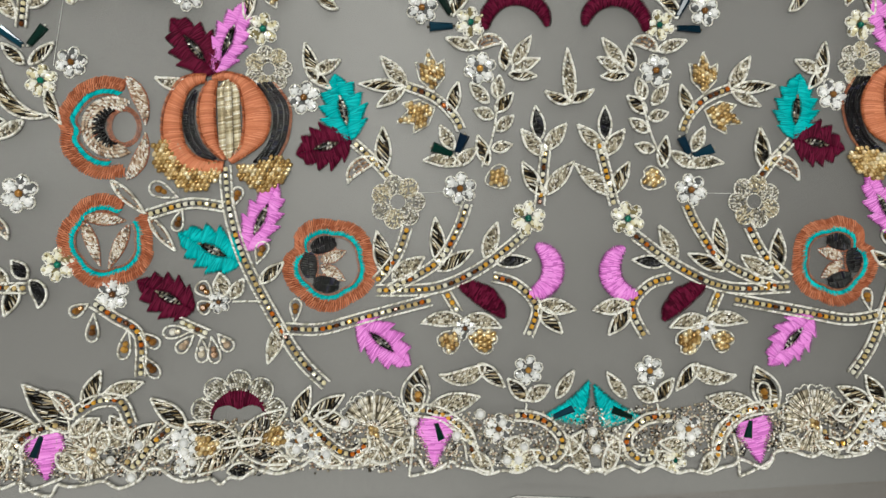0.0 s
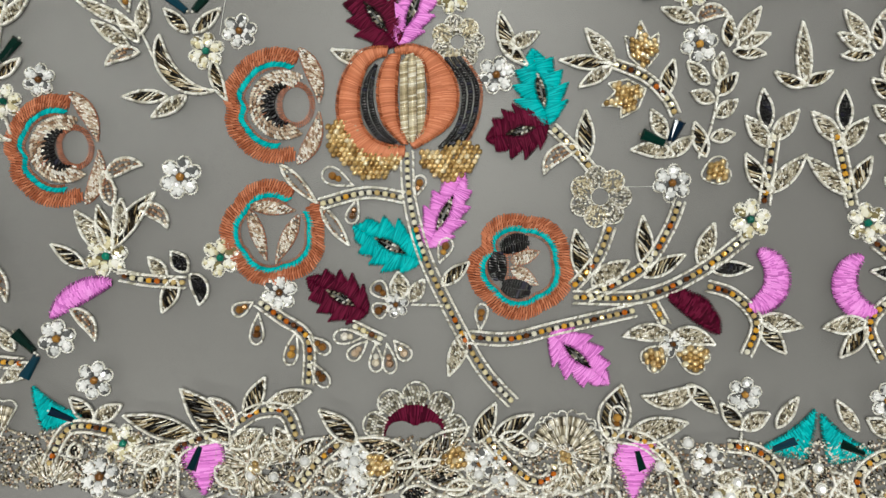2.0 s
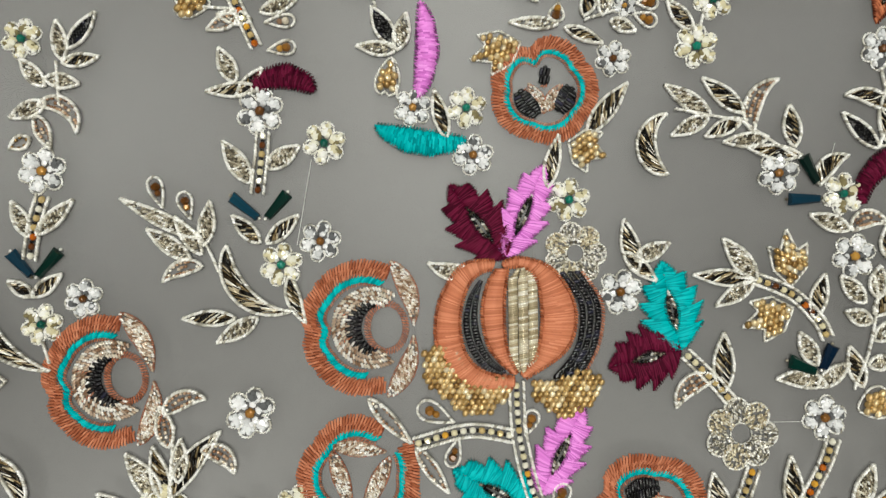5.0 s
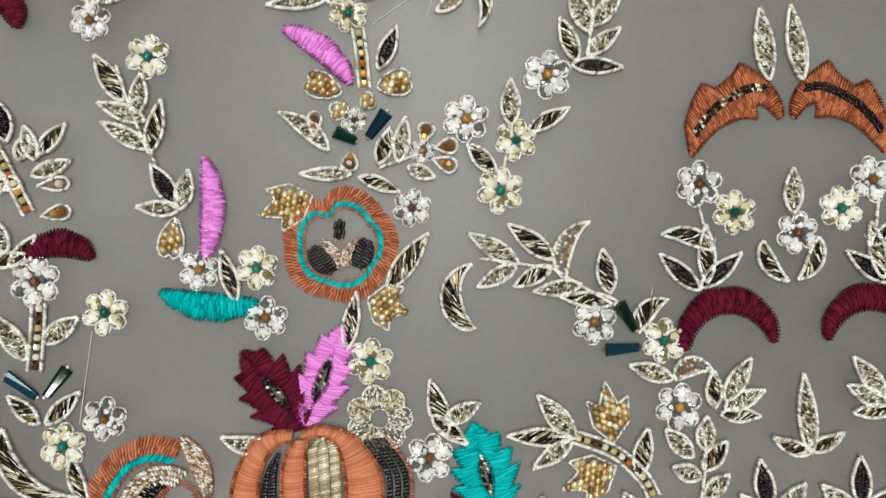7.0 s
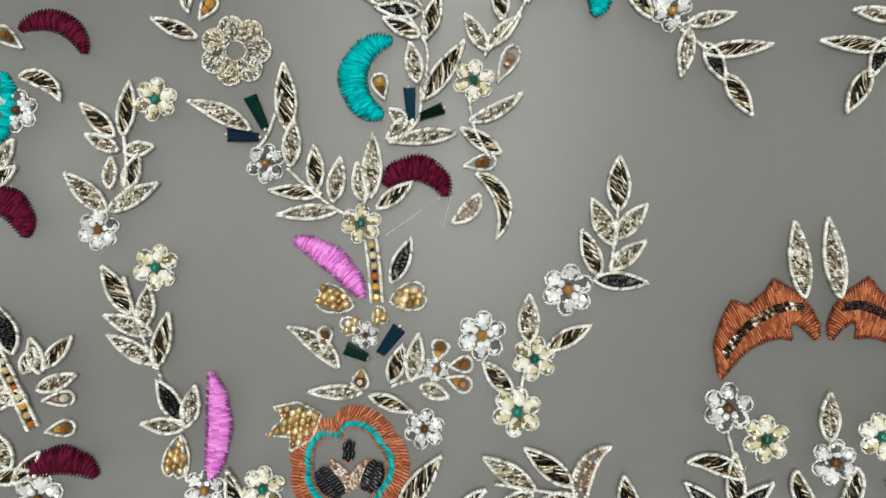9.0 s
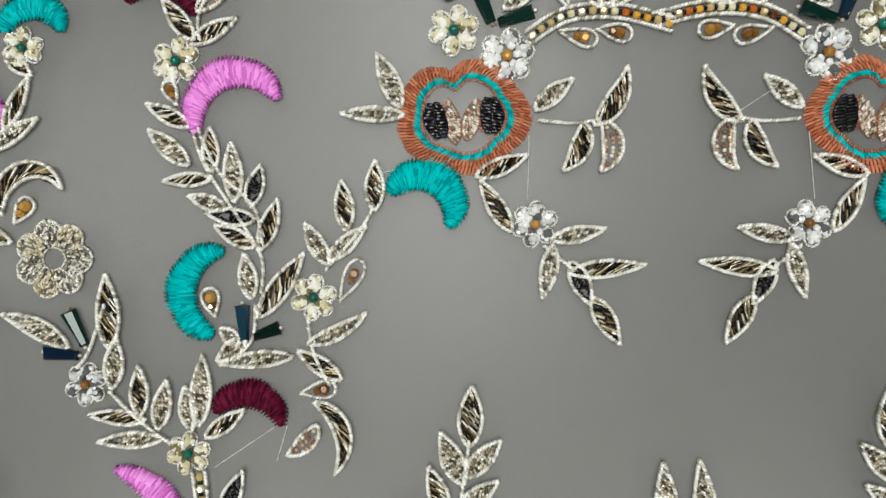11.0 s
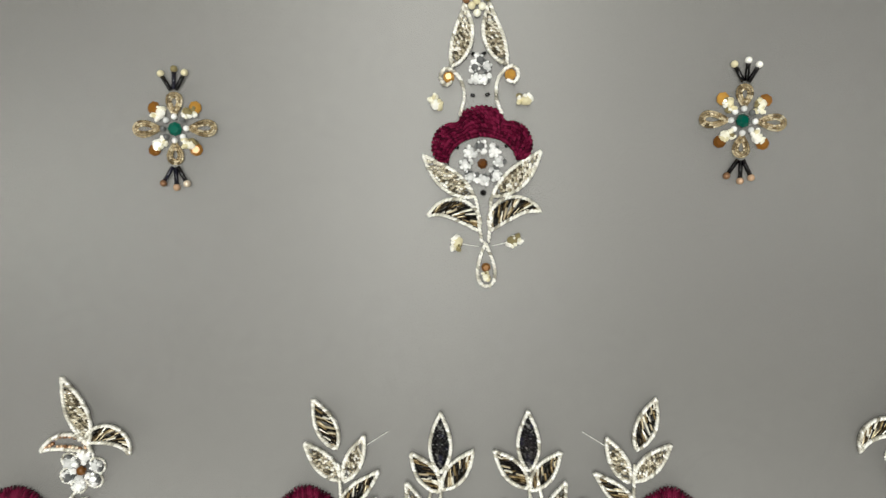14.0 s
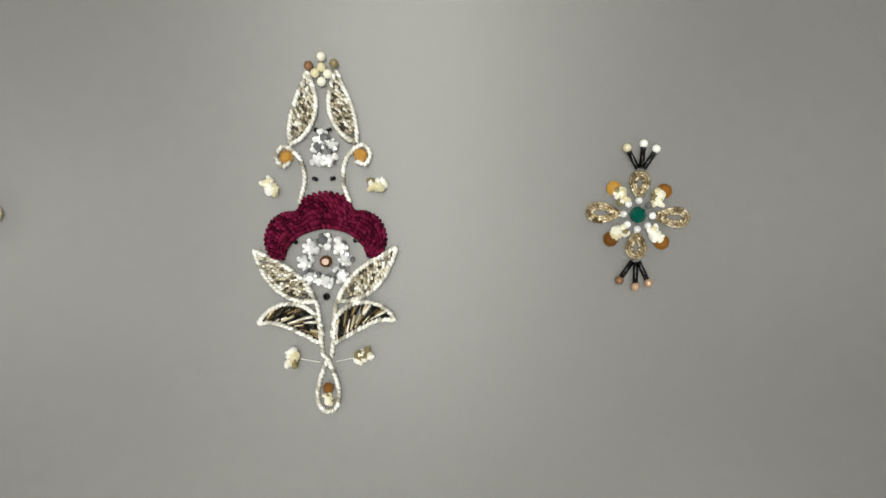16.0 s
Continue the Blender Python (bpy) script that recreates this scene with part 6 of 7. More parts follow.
leaf(112.8, -78.3, 67.6, 16.1, 6.4, 0.0, 's')
leaf(117.8, -80.6, 2.8, 15.1, 5.5, 0.0, 'k')
crescent(131.5, -94.0, 81.9, 20.4, 8.0, -10.4, 'pink', 0)
crescent(101.8, -90.4, -36.2, 23.9, 8.4, 2.3, 'maroon', 3)
leaf(135.8, -100.5, -46.2, 14.9, 6.4, 0.0, 'b')
leaf(136.0, -98.6, -9.3, 16.2, 6.8, 0.0, 's')
leaf(103.3, -105.5, -177.2, 18.2, 6.4, -1.4, 's')
leaf(104.1, -105.4, -9.3, 16.2, 6.4, 1.4, 's')
heart(102.0, -110.2, -139.8, 10.4, 9.6)
heart(105.3, -110.2, -27.6, 12.9, 10.5)
flower(104.1, -108.6, 20.0, 5.3, 'w')
leaf(112.0, -124.1, -167.3, 19.8, 6.8, 3.2, 's')
leaf(110.2, -123.8, -43.7, 14.8, 5.9, 0.0, 'b')
flower(131.0, -126.6, 20.0, 6.6, 'w')
leaf(130.0, -139.0, 131.6, 12.3, 5.9, 0.0, 'b')
leaf(130.3, -138.8, 30.8, 11.7, 6.4, 0.0, 's')
cord_line(130.1, -140.4, 129.6, -145.6)
leaf(-71.9, -146.5, 167.9, 27.4, 8.6, 0.0, 'b')
leaf(-59.1, -148.5, 130.7, 26.7, 10.9, 0.0, 'b')
leaf(-57.3, -143.5, 129.0, 14.6, 6.4, -1.4, 'p')
leaf(-52.9, -138.1, 60.9, 15.9, 6.4, 0.0, 'b')
leaf(-44.5, -134.4, 19.5, 17.1, 6.4, 0.0, 's')
stem(5.1, -57.0, -142.6, -48.2, -137.0, -38.2, -137.1, -33.8, -146.3)
stem(4.6, -82.4, -160.3, -75.8, -150.2, -62.6, -145.9)
silk_drop(-68.3, -149.5, -86.9, 18.7, 15.5, 'pink')
baguette(-69.2, -150.1, -109.2, 9.5, 3.5)
leaf(-11.9, -147.7, 137.1, 18.7, 7.7, 0.0, 'b')
leaf(-34.3, -154.0, 38.9, 13.1, 6.4, 0.0, 'b')
stem(4.2, -36.1, -160.6, -32.3, -163.4, -26.4, -155.5, -17.9, -148.1)
shell(9.7, -144.2, 89.8, 16.2)
leaf(10.0, -154.7, 160.1, 24.3, 10.0, 0.0, 'b')
leaf(9.8, -154.9, 33.8, 24.9, 10.0, 0.0, 'b')
leaf(10.9, -154.4, -145.6, 22.3, 8.6, 0.0, 'b')
leaf(10.2, -154.6, -23.5, 23.3, 10.0, 0.0, 'b')
heart(3.2, -156.0, 179.1, 11.6, 10.0)
heart(18.0, -154.0, 10.1, 11.7, 8.7)
leaf(5.6, -166.4, 4.9, 12.1, 6.4, 0.0, 'k')
flower(-12.5, -154.2, 20.0, 7.1, 'w')
flower(-11.5, -163.8, 20.0, 5.3, 'w')
flower(34.0, -154.2, 20.0, 6.6, 'w')
leaf(32.5, -146.1, 64.5, 16.2, 6.8, 0.0, 'b')
leaf(39.1, -144.8, 33.5, 17.3, 6.8, 0.0, 'b')
stem(4.2, 36.3, -144.5, 43.6, -152.7, 51.4, -159.1, 57.4, -160.4, 61.6, -157.0, 61.1, -153.5)
leaf(81.1, -143.5, 75.6, 20.4, 12.3, 0.0, 'b')
loop(83.7, -145.0, 86.8, 13.1, 6.5, 'a')
leaf(88.5, -143.0, 16.5, 23.0, 9.1, 0.0, 's')
stem(5.1, 79.0, -142.1, 94.2, -144.6, 104.8, -154.2, 107.1, -163.6)
silk_drop(91.7, -144.8, -93.0, 21.3, 15.5, 'pink')
baguette(91.4, -147.9, -71.1, 7.9, 3.5)
flower(118.2, -151.1, 20.0, 6.6, 'w')
flower(126.0, -164.4, 20.0, 5.5, 'y')
stem(4.2, 124.9, -145.5, 135.5, -147.1, 143.9, -153.6, 145.1, -160.0, 141.0, -164.1, 136.3, -163.6, 134.8, -159.8)
leaf(143.1, -138.1, 55.7, 13.8, 5.0, 0.0, 's')
crescent(137.9, -145.7, 36.9, 23.9, 13.0, -0.1, 'teal', 0)
baguette(141.5, -146.7, 22.4, 9.6, 3.5)
leaf(156.3, -170.4, 116.7, 18.4, 6.4, 0.0, 's')
hem_cord(-102.1, -168.5, -95.6, -170.4, -90.8, -168.2, -84.7, -171.1, -77.6, -168.9, -72.0, -173.1, -65.4, -174.6, -62.7, -170.1, -58.3, -171.1, -51.2, -170.4, -44.6, -169.1, -39.5, -171.9, -36.1, -171.8, -30.3, -169.2, -26.9, -165.1, -21.8, -164.7, -16.9, -168.3, -11.0, -170.2, -4.3, -169.6, -1.1, -169.0, 2.5, -171.6, 6.4, -168.7, 11.1, -169.3, 17.0, -165.9, 25.9, -167.7, 35.8, -164.9, 39.7, -162.2, 44.5, -165.0, 53.5, -165.9, 60.4, -165.3, 63.4, -162.6, 69.2, -164.8, 77.8, -161.4, 83.7, -161.8, 86.2, -166.0, 89.5, -168.4, 97.7, -164.3, 101.2, -166.5, 107.3, -167.8, 113.2, -170.0, 119.9, -168.5, 126.5, -169.5, 134.8, -166.4, 142.0, -169.4, 148.0, -166.9, 156.3, -169.9, 161.4, -168.8, 164.5, -169.8)
crescent(-113.1, -140.4, 149.2, 21.4, 12.0, 0.1, 'teal', 0)
baguette(-116.0, -142.1, 159.6, 9.7, 3.2)
leaf(-108.9, -141.5, 139.5, 12.3, 5.9, 0.0, 'b')
leaf(-108.1, -141.4, 32.0, 11.4, 5.9, 0.0, 's')
stem(4.3, -125.3, -159.0, -117.5, -144.8, -100.8, -145.6)
flower(-106.0, -162.4, 20.0, 8.1, 'w')
leaf(-112.8, -152.0, -157.0, 6.0, 5.5, 0.0, 'b')
fan(-143.7, -149.3, 96.0, 13.9, 19.3)
fan(-149.8, -149.9, 118.4, 11.1, 13.5)
leaf(-92.8, -158.7, 35.2, 16.5, 7.3, 0.0, 's')
leaf(-89.8, -167.9, 56.1, 14.5, 7.3, 0.0, 'b')
leaf(-77.0, -155.5, 172.7, 21.8, 7.3, 0.0, 's')
flower(-97.6, -149.9, 20.0, 7.1, 'y')
leaf(-57.6, -150.2, 32.5, 13.4, 6.8, 0.0, 's')
leaf(-35.7, -151.9, 125.3, 11.6, 6.8, 0.0, 's')
leaf(-46.1, -157.3, 80.0, 9.9, 6.4, 0.0, 's')
leaf(42.1, -143.7, -17.1, 14.3, 6.8, 0.0, 'b')
leaf(40.2, -160.4, -16.1, 13.4, 6.4, 0.0, 's')
flower(44.3, -161.1, 20.0, 4.9, 'w')
flower(39.7, -152.0, 20.0, 4.4, 'w')
leaf(99.1, -147.1, -46.0, 14.3, 5.9, 0.0, 's')
leaf(106.7, -161.3, -39.5, 12.2, 6.4, 0.0, 's')
leaf(120.8, -158.0, 5.4, 11.6, 6.4, 0.0, 's')
leaf(126.8, -165.3, 28.7, 10.3, 5.9, 0.0, 's')
cord_line(40.9, -143.9, 52.4, -151.0, 58.1, -146.5, 54.7, -144.1)
cord_line(31.7, -150.7, 29.4, -157.6, 33.9, -162.3, 40.8, -160.1)
cord_line(96.5, -147.0, 102.4, -151.8, 109.5, -161.3, 110.6, -166.0)
leaf(147.1, -162.4, 52.4, 12.7, 5.9, 0.0, 's')
leaf(-21.8, -161.7, 56.3, 8.8, 5.9, 0.0, 's')
leaf(-6.6, -161.2, -135.1, 10.3, 5.9, 0.0, 's')
leaf(22.1, -164.6, 19.8, 10.5, 5.9, 0.0, 's')
leaf(-63.0, -158.0, -42.1, 11.2, 6.8, 0.0, 's')
leaf(57.6, -164.2, 31.3, 11.7, 6.4, 0.0, 's')
leaf(74.0, -161.0, 44.5, 10.6, 6.4, 0.0, 's')
fan(-49.8, -156.7, 123.9, 12.6, 12.2)
fan(-49.4, -156.8, 77.4, 12.1, 11.3)
fan(-48.3, -157.5, 35.0, 12.4, 10.9)
fan(-49.4, -158.1, -66.3, 11.6, 13.5)
fan(-50.3, -158.1, -126.3, 11.3, 13.5)
fan(-50.7, -157.2, -179.7, 10.3, 12.2)
heart(-50.2, -154.5, -73.7, 6.0, 5.7)
fan(64.4, -149.3, 133.1, 13.7, 13.5)
fan(65.1, -149.4, 110.1, 14.9, 12.7)
fan(65.8, -149.4, 66.3, 15.2, 13.5)
fan(66.2, -149.8, 34.1, 14.2, 12.2)
fan(66.7, -150.8, 5.3, 12.7, 10.9)
fan(65.8, -151.7, -67.7, 13.0, 14.0)
fan(64.4, -151.7, -97.3, 12.7, 12.2)
heart(65.1, -148.4, -83.0, 5.5, 5.7)
fan(-125.1, -165.2, 124.5, 11.4, 11.3)
fan(-124.0, -165.2, 86.8, 10.5, 11.3)
fan(-122.9, -165.8, 41.0, 10.4, 10.1)

# the other half of the panel
pomegranate(298.3, -13.7, 94.4, 20.3, flip=True)
jagged(300.6, 6.7, 61.3, 29.2, 18.2, 'maroon')
jagged(300.2, 7.3, 116.5, 31.7, 14.2, 'pink')
jagged(248.9, -27.2, 83.5, 28.5, 18.2, 'teal')
jagged(248.9, -27.2, -11.1, 23.5, 18.2, 'maroon')
jagged(296.9, -69.7, 120.1, 30.6, 14.6, 'pink')
jagged(300.1, -75.0, 36.6, 28.3, 18.2, 'teal')
jagged(320.1, -92.0, 40.3, 25.8, 17.2, 'maroon')
jagged(256.0, -105.2, -133.4, 28.5, 16.6, 'pink')
rosette(266.6, -80.9, -177.7, 19.9, [(105, 0.44, 0.40), (180, 0.44, 0.40), (258, 0.44, 0.40)], [(-0.18, 0.08, 0.36, 0.26), (-0.18, -0.02, 0.32, -0.36)], notch=152, flip=True)
flower(267.1, -7.7, 164.4, 7.3, 'w')
flower(187.9, 2.0, 160.4, 7.3, 'w')
flower(202.8, -49.8, 160.8, 7.3, 'w')
flower(174.7, -62.3, 159.4, 7.7, 'y')
flower(189.7, 21.9, 160.6, 6.9, 'y')
ring_flower(230.9, -54.8, -177.9, 11.3)
ring_flower(279.7, 5.8, -173.4, 9.7)
stem(4.5, 300.8, -33.1, 301.4, -51.7, 298.5, -72.7, 291.1, -96.1, 282.6, -117.3, 273.3, -130.6)
stem(4.0, 303.2, -50.5, 316.1, -46.8, 332.0, -48.6)
stem(4.5, 286.2, -104.7, 271.9, -106.6, 252.6, -103.2, 221.3, -97.2)
stem(4.5, 246.0, -92.1, 218.6, -92.1, 197.3, -83.4, 177.4, -69.2)
stem(4.0, 245.6, -88.4, 234.7, -77.9, 228.0, -65.7)
stem(4.0, 240.5, -92.2, 217.5, -81.9, 206.0, -67.4, 200.5, -56.1)
stem(4.0, 168.9, -56.4, 165.7, -43.0, 162.4, -29.6)
stem(3.6, 220.9, -5.4, 209.3, -10.4, 201.8, -18.4, 199.2, -24.5)
stem(3.6, 247.5, -28.5, 239.4, -36.9, 233.6, -44.2)
stem(4.0, 193.6, -87.7, 183.6, -90.8, 176.2, -100.4, 181.6, -112.9)
stem(3.6, 214.6, -94.1, 210.4, -103.1)
stem(3.6, 326.0, -95.3, 315.5, -102.9)
leaf(310.5, 4.3, 17.6, 14.4, 5.2, -1.6, 's')
leaf(261.1, -1.0, 80.0, 17.0, 5.9, -0.0, 'b')
leaf(264.5, 4.5, -131.0, 13.6, 4.8, -0.0, 'b')
leaf(260.9, 2.2, 154.5, 12.3, 5.2, -0.0, 's')
loop(319.9, -43.6, 35.8, 12.6, 7.3, 'a')
loop(299.8, -50.8, 114.0, 8.6, 5.3, 'a')
loop(319.0, -48.5, -68.1, 9.6, 5.3, 'a')
loop(293.7, -76.2, 115.4, 9.8, 6.1, 'a')
leaf(293.3, -84.3, 141.2, 13.1, 5.2, -0.0, 'b')
loop(282.2, -102.9, 100.8, 10.1, 5.3, 'a')
leaf(287.8, -103.4, -67.1, 17.0, 6.3, -0.0, 's')
cord_line(304.9, -90.7, 293.6, -92.2)
loop(312.2, -87.8, 55.7, 8.3, 6.9, 'a')
loop(312.4, -89.8, -23.9, 6.4, 6.9, 'a')
flower(310.2, -90.1, 166.5, 5.0, 'w')
leaf(308.0, -87.7, 87.2, 9.9, 7.1, -0.0, 's')
leaf(305.0, -88.9, 128.7, 9.4, 5.2, -0.0, 's')
loop(320.9, -100.2, 4.8, 12.5, 6.1, 'p')
loop(321.1, -102.2, -39.7, 9.7, 5.7, 'p')
loop(318.4, -103.6, -84.4, 10.5, 5.7, 'p')
loop(314.7, -104.1, -91.0, 11.2, 5.7, 'p')
loop(312.2, -103.3, -119.4, 8.9, 6.1, 'p')
leaf(220.9, -5.4, 57.7, 16.8, 6.3, -0.0, 's')
leaf(222.2, -5.6, 6.0, 19.1, 5.2, -0.0, 'b')
leaf(222.0, -6.8, -30.7, 14.2, 4.8, -0.0, 's')
star(209.1, -7.9, 90.1, 18.4, 12.6)
star(209.3, -14.9, -19.7, 17.5, 13.7)
leaf(202.9, -17.5, 107.3, 14.4, 5.6, -0.0, 'b')
baguette(204.2, -35.2, 21.4, 9.3, 4.5)
baguette(202.1, -34.3, 117.7, 8.4, 4.5)
leaf(201.8, -39.3, 4.4, 15.8, 5.6, 1.2, 's')
leaf(203.6, -39.6, 146.6, 12.6, 5.2, -0.0, 's')
leaf(203.8, -32.8, 66.2, 11.8, 5.6, -0.0, 's')
loose_thread(220.7, -51.4, 209.6, -51.2)
cord_line(192.4, -40.5, 186.2, -28.0, 181.7, -11.6, 182.2, -3.9)
leaf(189.1, 10.7, 20.6, 13.6, 5.2, -0.0, 's')
leaf(187.4, 10.1, 166.6, 11.2, 5.6, -3.2, 'p')
leaf(173.2, 4.2, 126.1, 15.0, 5.6, -0.0, 's')
leaf(177.2, 2.0, 95.5, 11.0, 4.8, -0.0, 'b')
leaf(173.6, 1.6, 154.7, 13.2, 5.2, -0.0, 's')
leaf(175.2, -0.2, -177.4, 12.1, 4.4, -0.0, 'b')
leaf(186.2, -12.6, 51.1, 11.5, 5.6, -0.0, 's')
leaf(182.4, -10.4, 107.0, 9.9, 5.6, -0.0, 's')
leaf(184.6, -18.8, 17.9, 9.0, 5.2, -0.0, 's')
leaf(183.1, -16.5, 135.5, 11.3, 5.6, -0.0, 'b')
leaf(183.8, -24.6, 143.4, 9.9, 5.2, -0.0, 's')
leaf(189.7, -39.4, 78.4, 13.6, 5.6, -0.0, 'b')
leaf(186.6, -32.6, 167.5, 8.9, 4.8, -0.0, 's')
heart(191.5, -47.0, 160.2, 10.7, 10.3)
cord_line(227.9, -4.7, 221.3, -5.4)
crescent(321.9, 61.8, 95.8, 31.1, 6.3, 2.5, 'pink', 3)
flower(323.3, 59.1, 168.7, 6.3, 'w')
leaf(314.5, 48.2, 80.3, 15.8, 4.8, -0.0, 'b')
flower(308.0, 56.5, 167.6, 6.7, 'y')
crescent(308.5, 46.2, 19.0, 29.5, 7.4, -2.8, 'teal', 4)
flower(307.1, 41.1, 167.4, 6.7, 'w')
rosette(284.5, 59.6, -173.8, 17.5, [(220, 0.42, 0.42), (-24, 0.44, 0.38), (88, 0.26, 0.14)], [(0.02, -0.42, -0.28, 0.12), (0.05, -0.38, 0.30, 0.10)], notch=108, flip=True)
leaf(272.4, 44.5, 130.3, 20.4, 6.2, -0.0, 'b')
star(278.8, 41.9, -151.4, 12.9, 13.8)
leaf(286.1, 28.3, 104.6, 17.0, 4.8, -0.0, 'b')
flower(280.1, 23.2, 165.5, 7.0, 'y')
leaf(247.5, 29.6, 95.0, 19.1, 6.2, -7.0, 'b')
leaf(231.8, 47.6, 39.5, 17.5, 5.5, -0.0, 's')
leaf(232.5, 46.6, -23.4, 13.2, 4.8, -0.0, 's')
leaf(220.2, 48.3, 44.7, 17.2, 5.8, -0.0, 'b')
leaf(221.1, 45.5, -20.8, 12.9, 4.8, -0.0, 'b')
leaf(216.7, 42.0, 120.2, 18.7, 5.5, -4.2, 'p')
leaf(212.9, 39.8, -6.5, 14.4, 4.5, -0.0, 's')
leaf(204.2, 37.2, 87.0, 13.5, 5.8, -0.0, 'b')
leaf(202.9, 34.2, 7.0, 17.0, 4.5, -0.0, 'b')
cord_line(220.8, 45.2, 205.5, 34.6, 200.4, 31.1)
flower(209.9, 28.4, 161.7, 7.0, 'w')
baguette(197.7, 25.4, 63.1, 9.7, 3.9)
baguette(197.5, 20.4, -2.0, 10.2, 3.9)
leaf(196.9, 24.9, 135.9, 13.2, 5.5, -2.5, 'b')
crescent(183.6, 18.6, 175.6, 26.8, 7.0, -13.9, 'maroon', 4)
leaf(149.1, -10.8, 19.4, 12.5, 4.3, -1.0, 'b')
leaf(154.8, 51.6, -119.7, 14.1, 5.0, 2.4, 'b')
leaf(198.1, 126.6, 95.8, 16.0, 6.5, -0.0, 'b')
leaf(200.5, 116.7, 67.5, 14.8, 5.9, -0.0, 's')
leaf(199.4, 118.5, 135.0, 13.4, 5.2, -0.0, 's')
leaf(205.6, 107.9, 76.2, 14.3, 5.2, -0.0, 'b')
leaf(202.0, 109.7, 144.9, 13.1, 4.9, -0.0, 's')
leaf(206.7, 106.4, -175.8, 15.5, 4.9, -0.0, 'k')
cord_line(202.1, 108.7, 198.0, 127.9)
crown(148.3, 88.4, -21.8, 30.4, flip=True)
leaf(152.1, 100.5, 97.5, 23.1, 6.0, 0.0, 's')
flower(172.6, 69.1, 160.0, 7.3, 'w')
flower(162.6, 60.5, 159.5, 6.9, 'y')
cord_line(173.9, 63.1, 172.8, 55.0)
leaf(171.6, 49.2, 16.1, 16.1, 5.2, 2.3, 'b')
leaf(174.1, 39.7, 97.5, 17.3, 5.2, -0.0, 'b')
leaf(177.2, 37.3, 45.6, 16.1, 5.2, -0.0, 'k')
leaf(175.9, 38.2, 144.6, 16.1, 5.2, -0.0, 'k')
cord_line(243.3, 50.0, 220.8, 45.2)
cord_line(328.0, 76.3, 327.5, 62.6)
loose_thread(190.8, 38.3, 195.5, 25.7)
loose_thread(174.4, 39.7, 169.4, 52.6)
leaf(269.4, 216.2, 34.0, 13.2, 4.2, -0.0, 'b')
crescent(267.5, 213.8, 163.2, 23.4, 6.3, -13.6, 'pink', 3)
leaf(258.0, 195.0, 90.5, 16.0, 5.0, -0.0, 's')
leaf(253.7, 193.2, 107.1, 11.3, 4.8, -0.0, 'k')
leaf(261.0, 193.1, 27.8, 10.7, 3.9, -0.0, 's')
leaf(252.9, 189.3, 12.6, 13.3, 4.5, -0.0, 'k')
leaf(251.5, 181.5, 112.1, 14.1, 4.8, -0.0, 'b')
leaf(253.6, 182.2, 34.8, 12.1, 4.2, -0.0, 'b')
cord_line(257.1, 190.1, 251.5, 178.8, 252.2, 169.6)
baguette(258.1, 157.4, 91.7, 9.5, 3.6)
baguette(255.3, 158.1, 165.1, 7.4, 3.6)
leaf(255.1, 168.7, 83.7, 12.1, 4.8, -0.0, 's')
leaf(253.3, 163.6, 129.7, 20.9, 5.6, -0.0, 'b')
leaf(257.8, 157.7, -33.7, 9.8, 4.5, -0.0, 's')
leaf(245.2, 152.0, 1.2, 19.8, 4.2, -0.0, 's')
flower(237.7, 167.3, 163.9, 6.3, 'y')
loop(230.3, 165.7, 120.7, 12.3, 5.5, 'p')
leaf(233.0, 176.1, 63.6, 12.7, 4.5, -0.0, 's')
leaf(227.3, 184.8, 90.4, 13.4, 5.0, -0.0, 'b')
leaf(218.7, 189.7, 91.6, 13.2, 5.0, -0.0, 'b')
leaf(232.4, 177.1, 140.5, 13.5, 4.2, -0.0, 's')
cord_line(233.8, 174.2, 223.2, 184.2, 218.6, 190.8)
leaf(239.7, 155.5, 154.0, 17.5, 3.9, 1.2, 's')
leaf(231.7, 145.4, 37.9, 14.0, 4.5, -0.0, 'b')
loop(243.4, 142.2, 174.7, 9.7, 5.2, 'a')
leaf(239.4, 138.9, -101.2, 19.5, 4.5, -5.2, 'b')
rosette(193.6, 212.9, -178.3, 17.8, [(192, 0.42, 0.46), (2, 0.44, 0.46)], [(-0.10, -0.48, -0.22, 0.30), (0.06, -0.42, 0.20, 0.32)], notch=103, squash=0.87, flip=True)
leaf(210.4, 216.3, 71.2, 15.8, 5.3, -0.0, 's')
leaf(210.0, 214.1, 5.0, 16.7, 3.9, -0.0, 's')
crescent(214.3, 193.1, -146.9, 17.4, 7.0, -11.0, 'teal', 3)
leaf(191.3, 197.3, 161.3, 14.7, 4.5, -0.0, 'b')
leaf(183.3, 182.9, 60.4, 15.7, 4.8, -0.0, 'b')
flower(176.8, 184.4, 160.7, 6.3, 'w')
loose_thread(176.9, 208.0, 178.3, 190.8)
leaf(174.7, 214.7, 140.2, 12.8, 4.8, -0.0, 's')
leaf(159.3, 211.1, 124.8, 17.5, 5.6, 1.8, 'b')
cord_line(174.4, 211.6, 165.4, 210.9, 157.7, 212.1)
leaf(162.4, 210.9, -62.2, 13.7, 5.3, -2.1, 'b')
leaf(157.5, 210.9, -83.9, 12.8, 5.6, -3.3, 'p')
leaf(172.4, 180.7, 170.9, 14.5, 4.2, -0.0, 's')
leaf(172.3, 178.8, -77.3, 14.4, 4.5, -0.0, 's')
cord_line(174.9, 178.8, 167.7, 172.9)
leaf(167.8, 174.5, -113.4, 12.6, 5.0, -0.0, 'k')
leaf(168.0, 172.0, 172.8, 19.9, 4.5, -0.0, 'b')
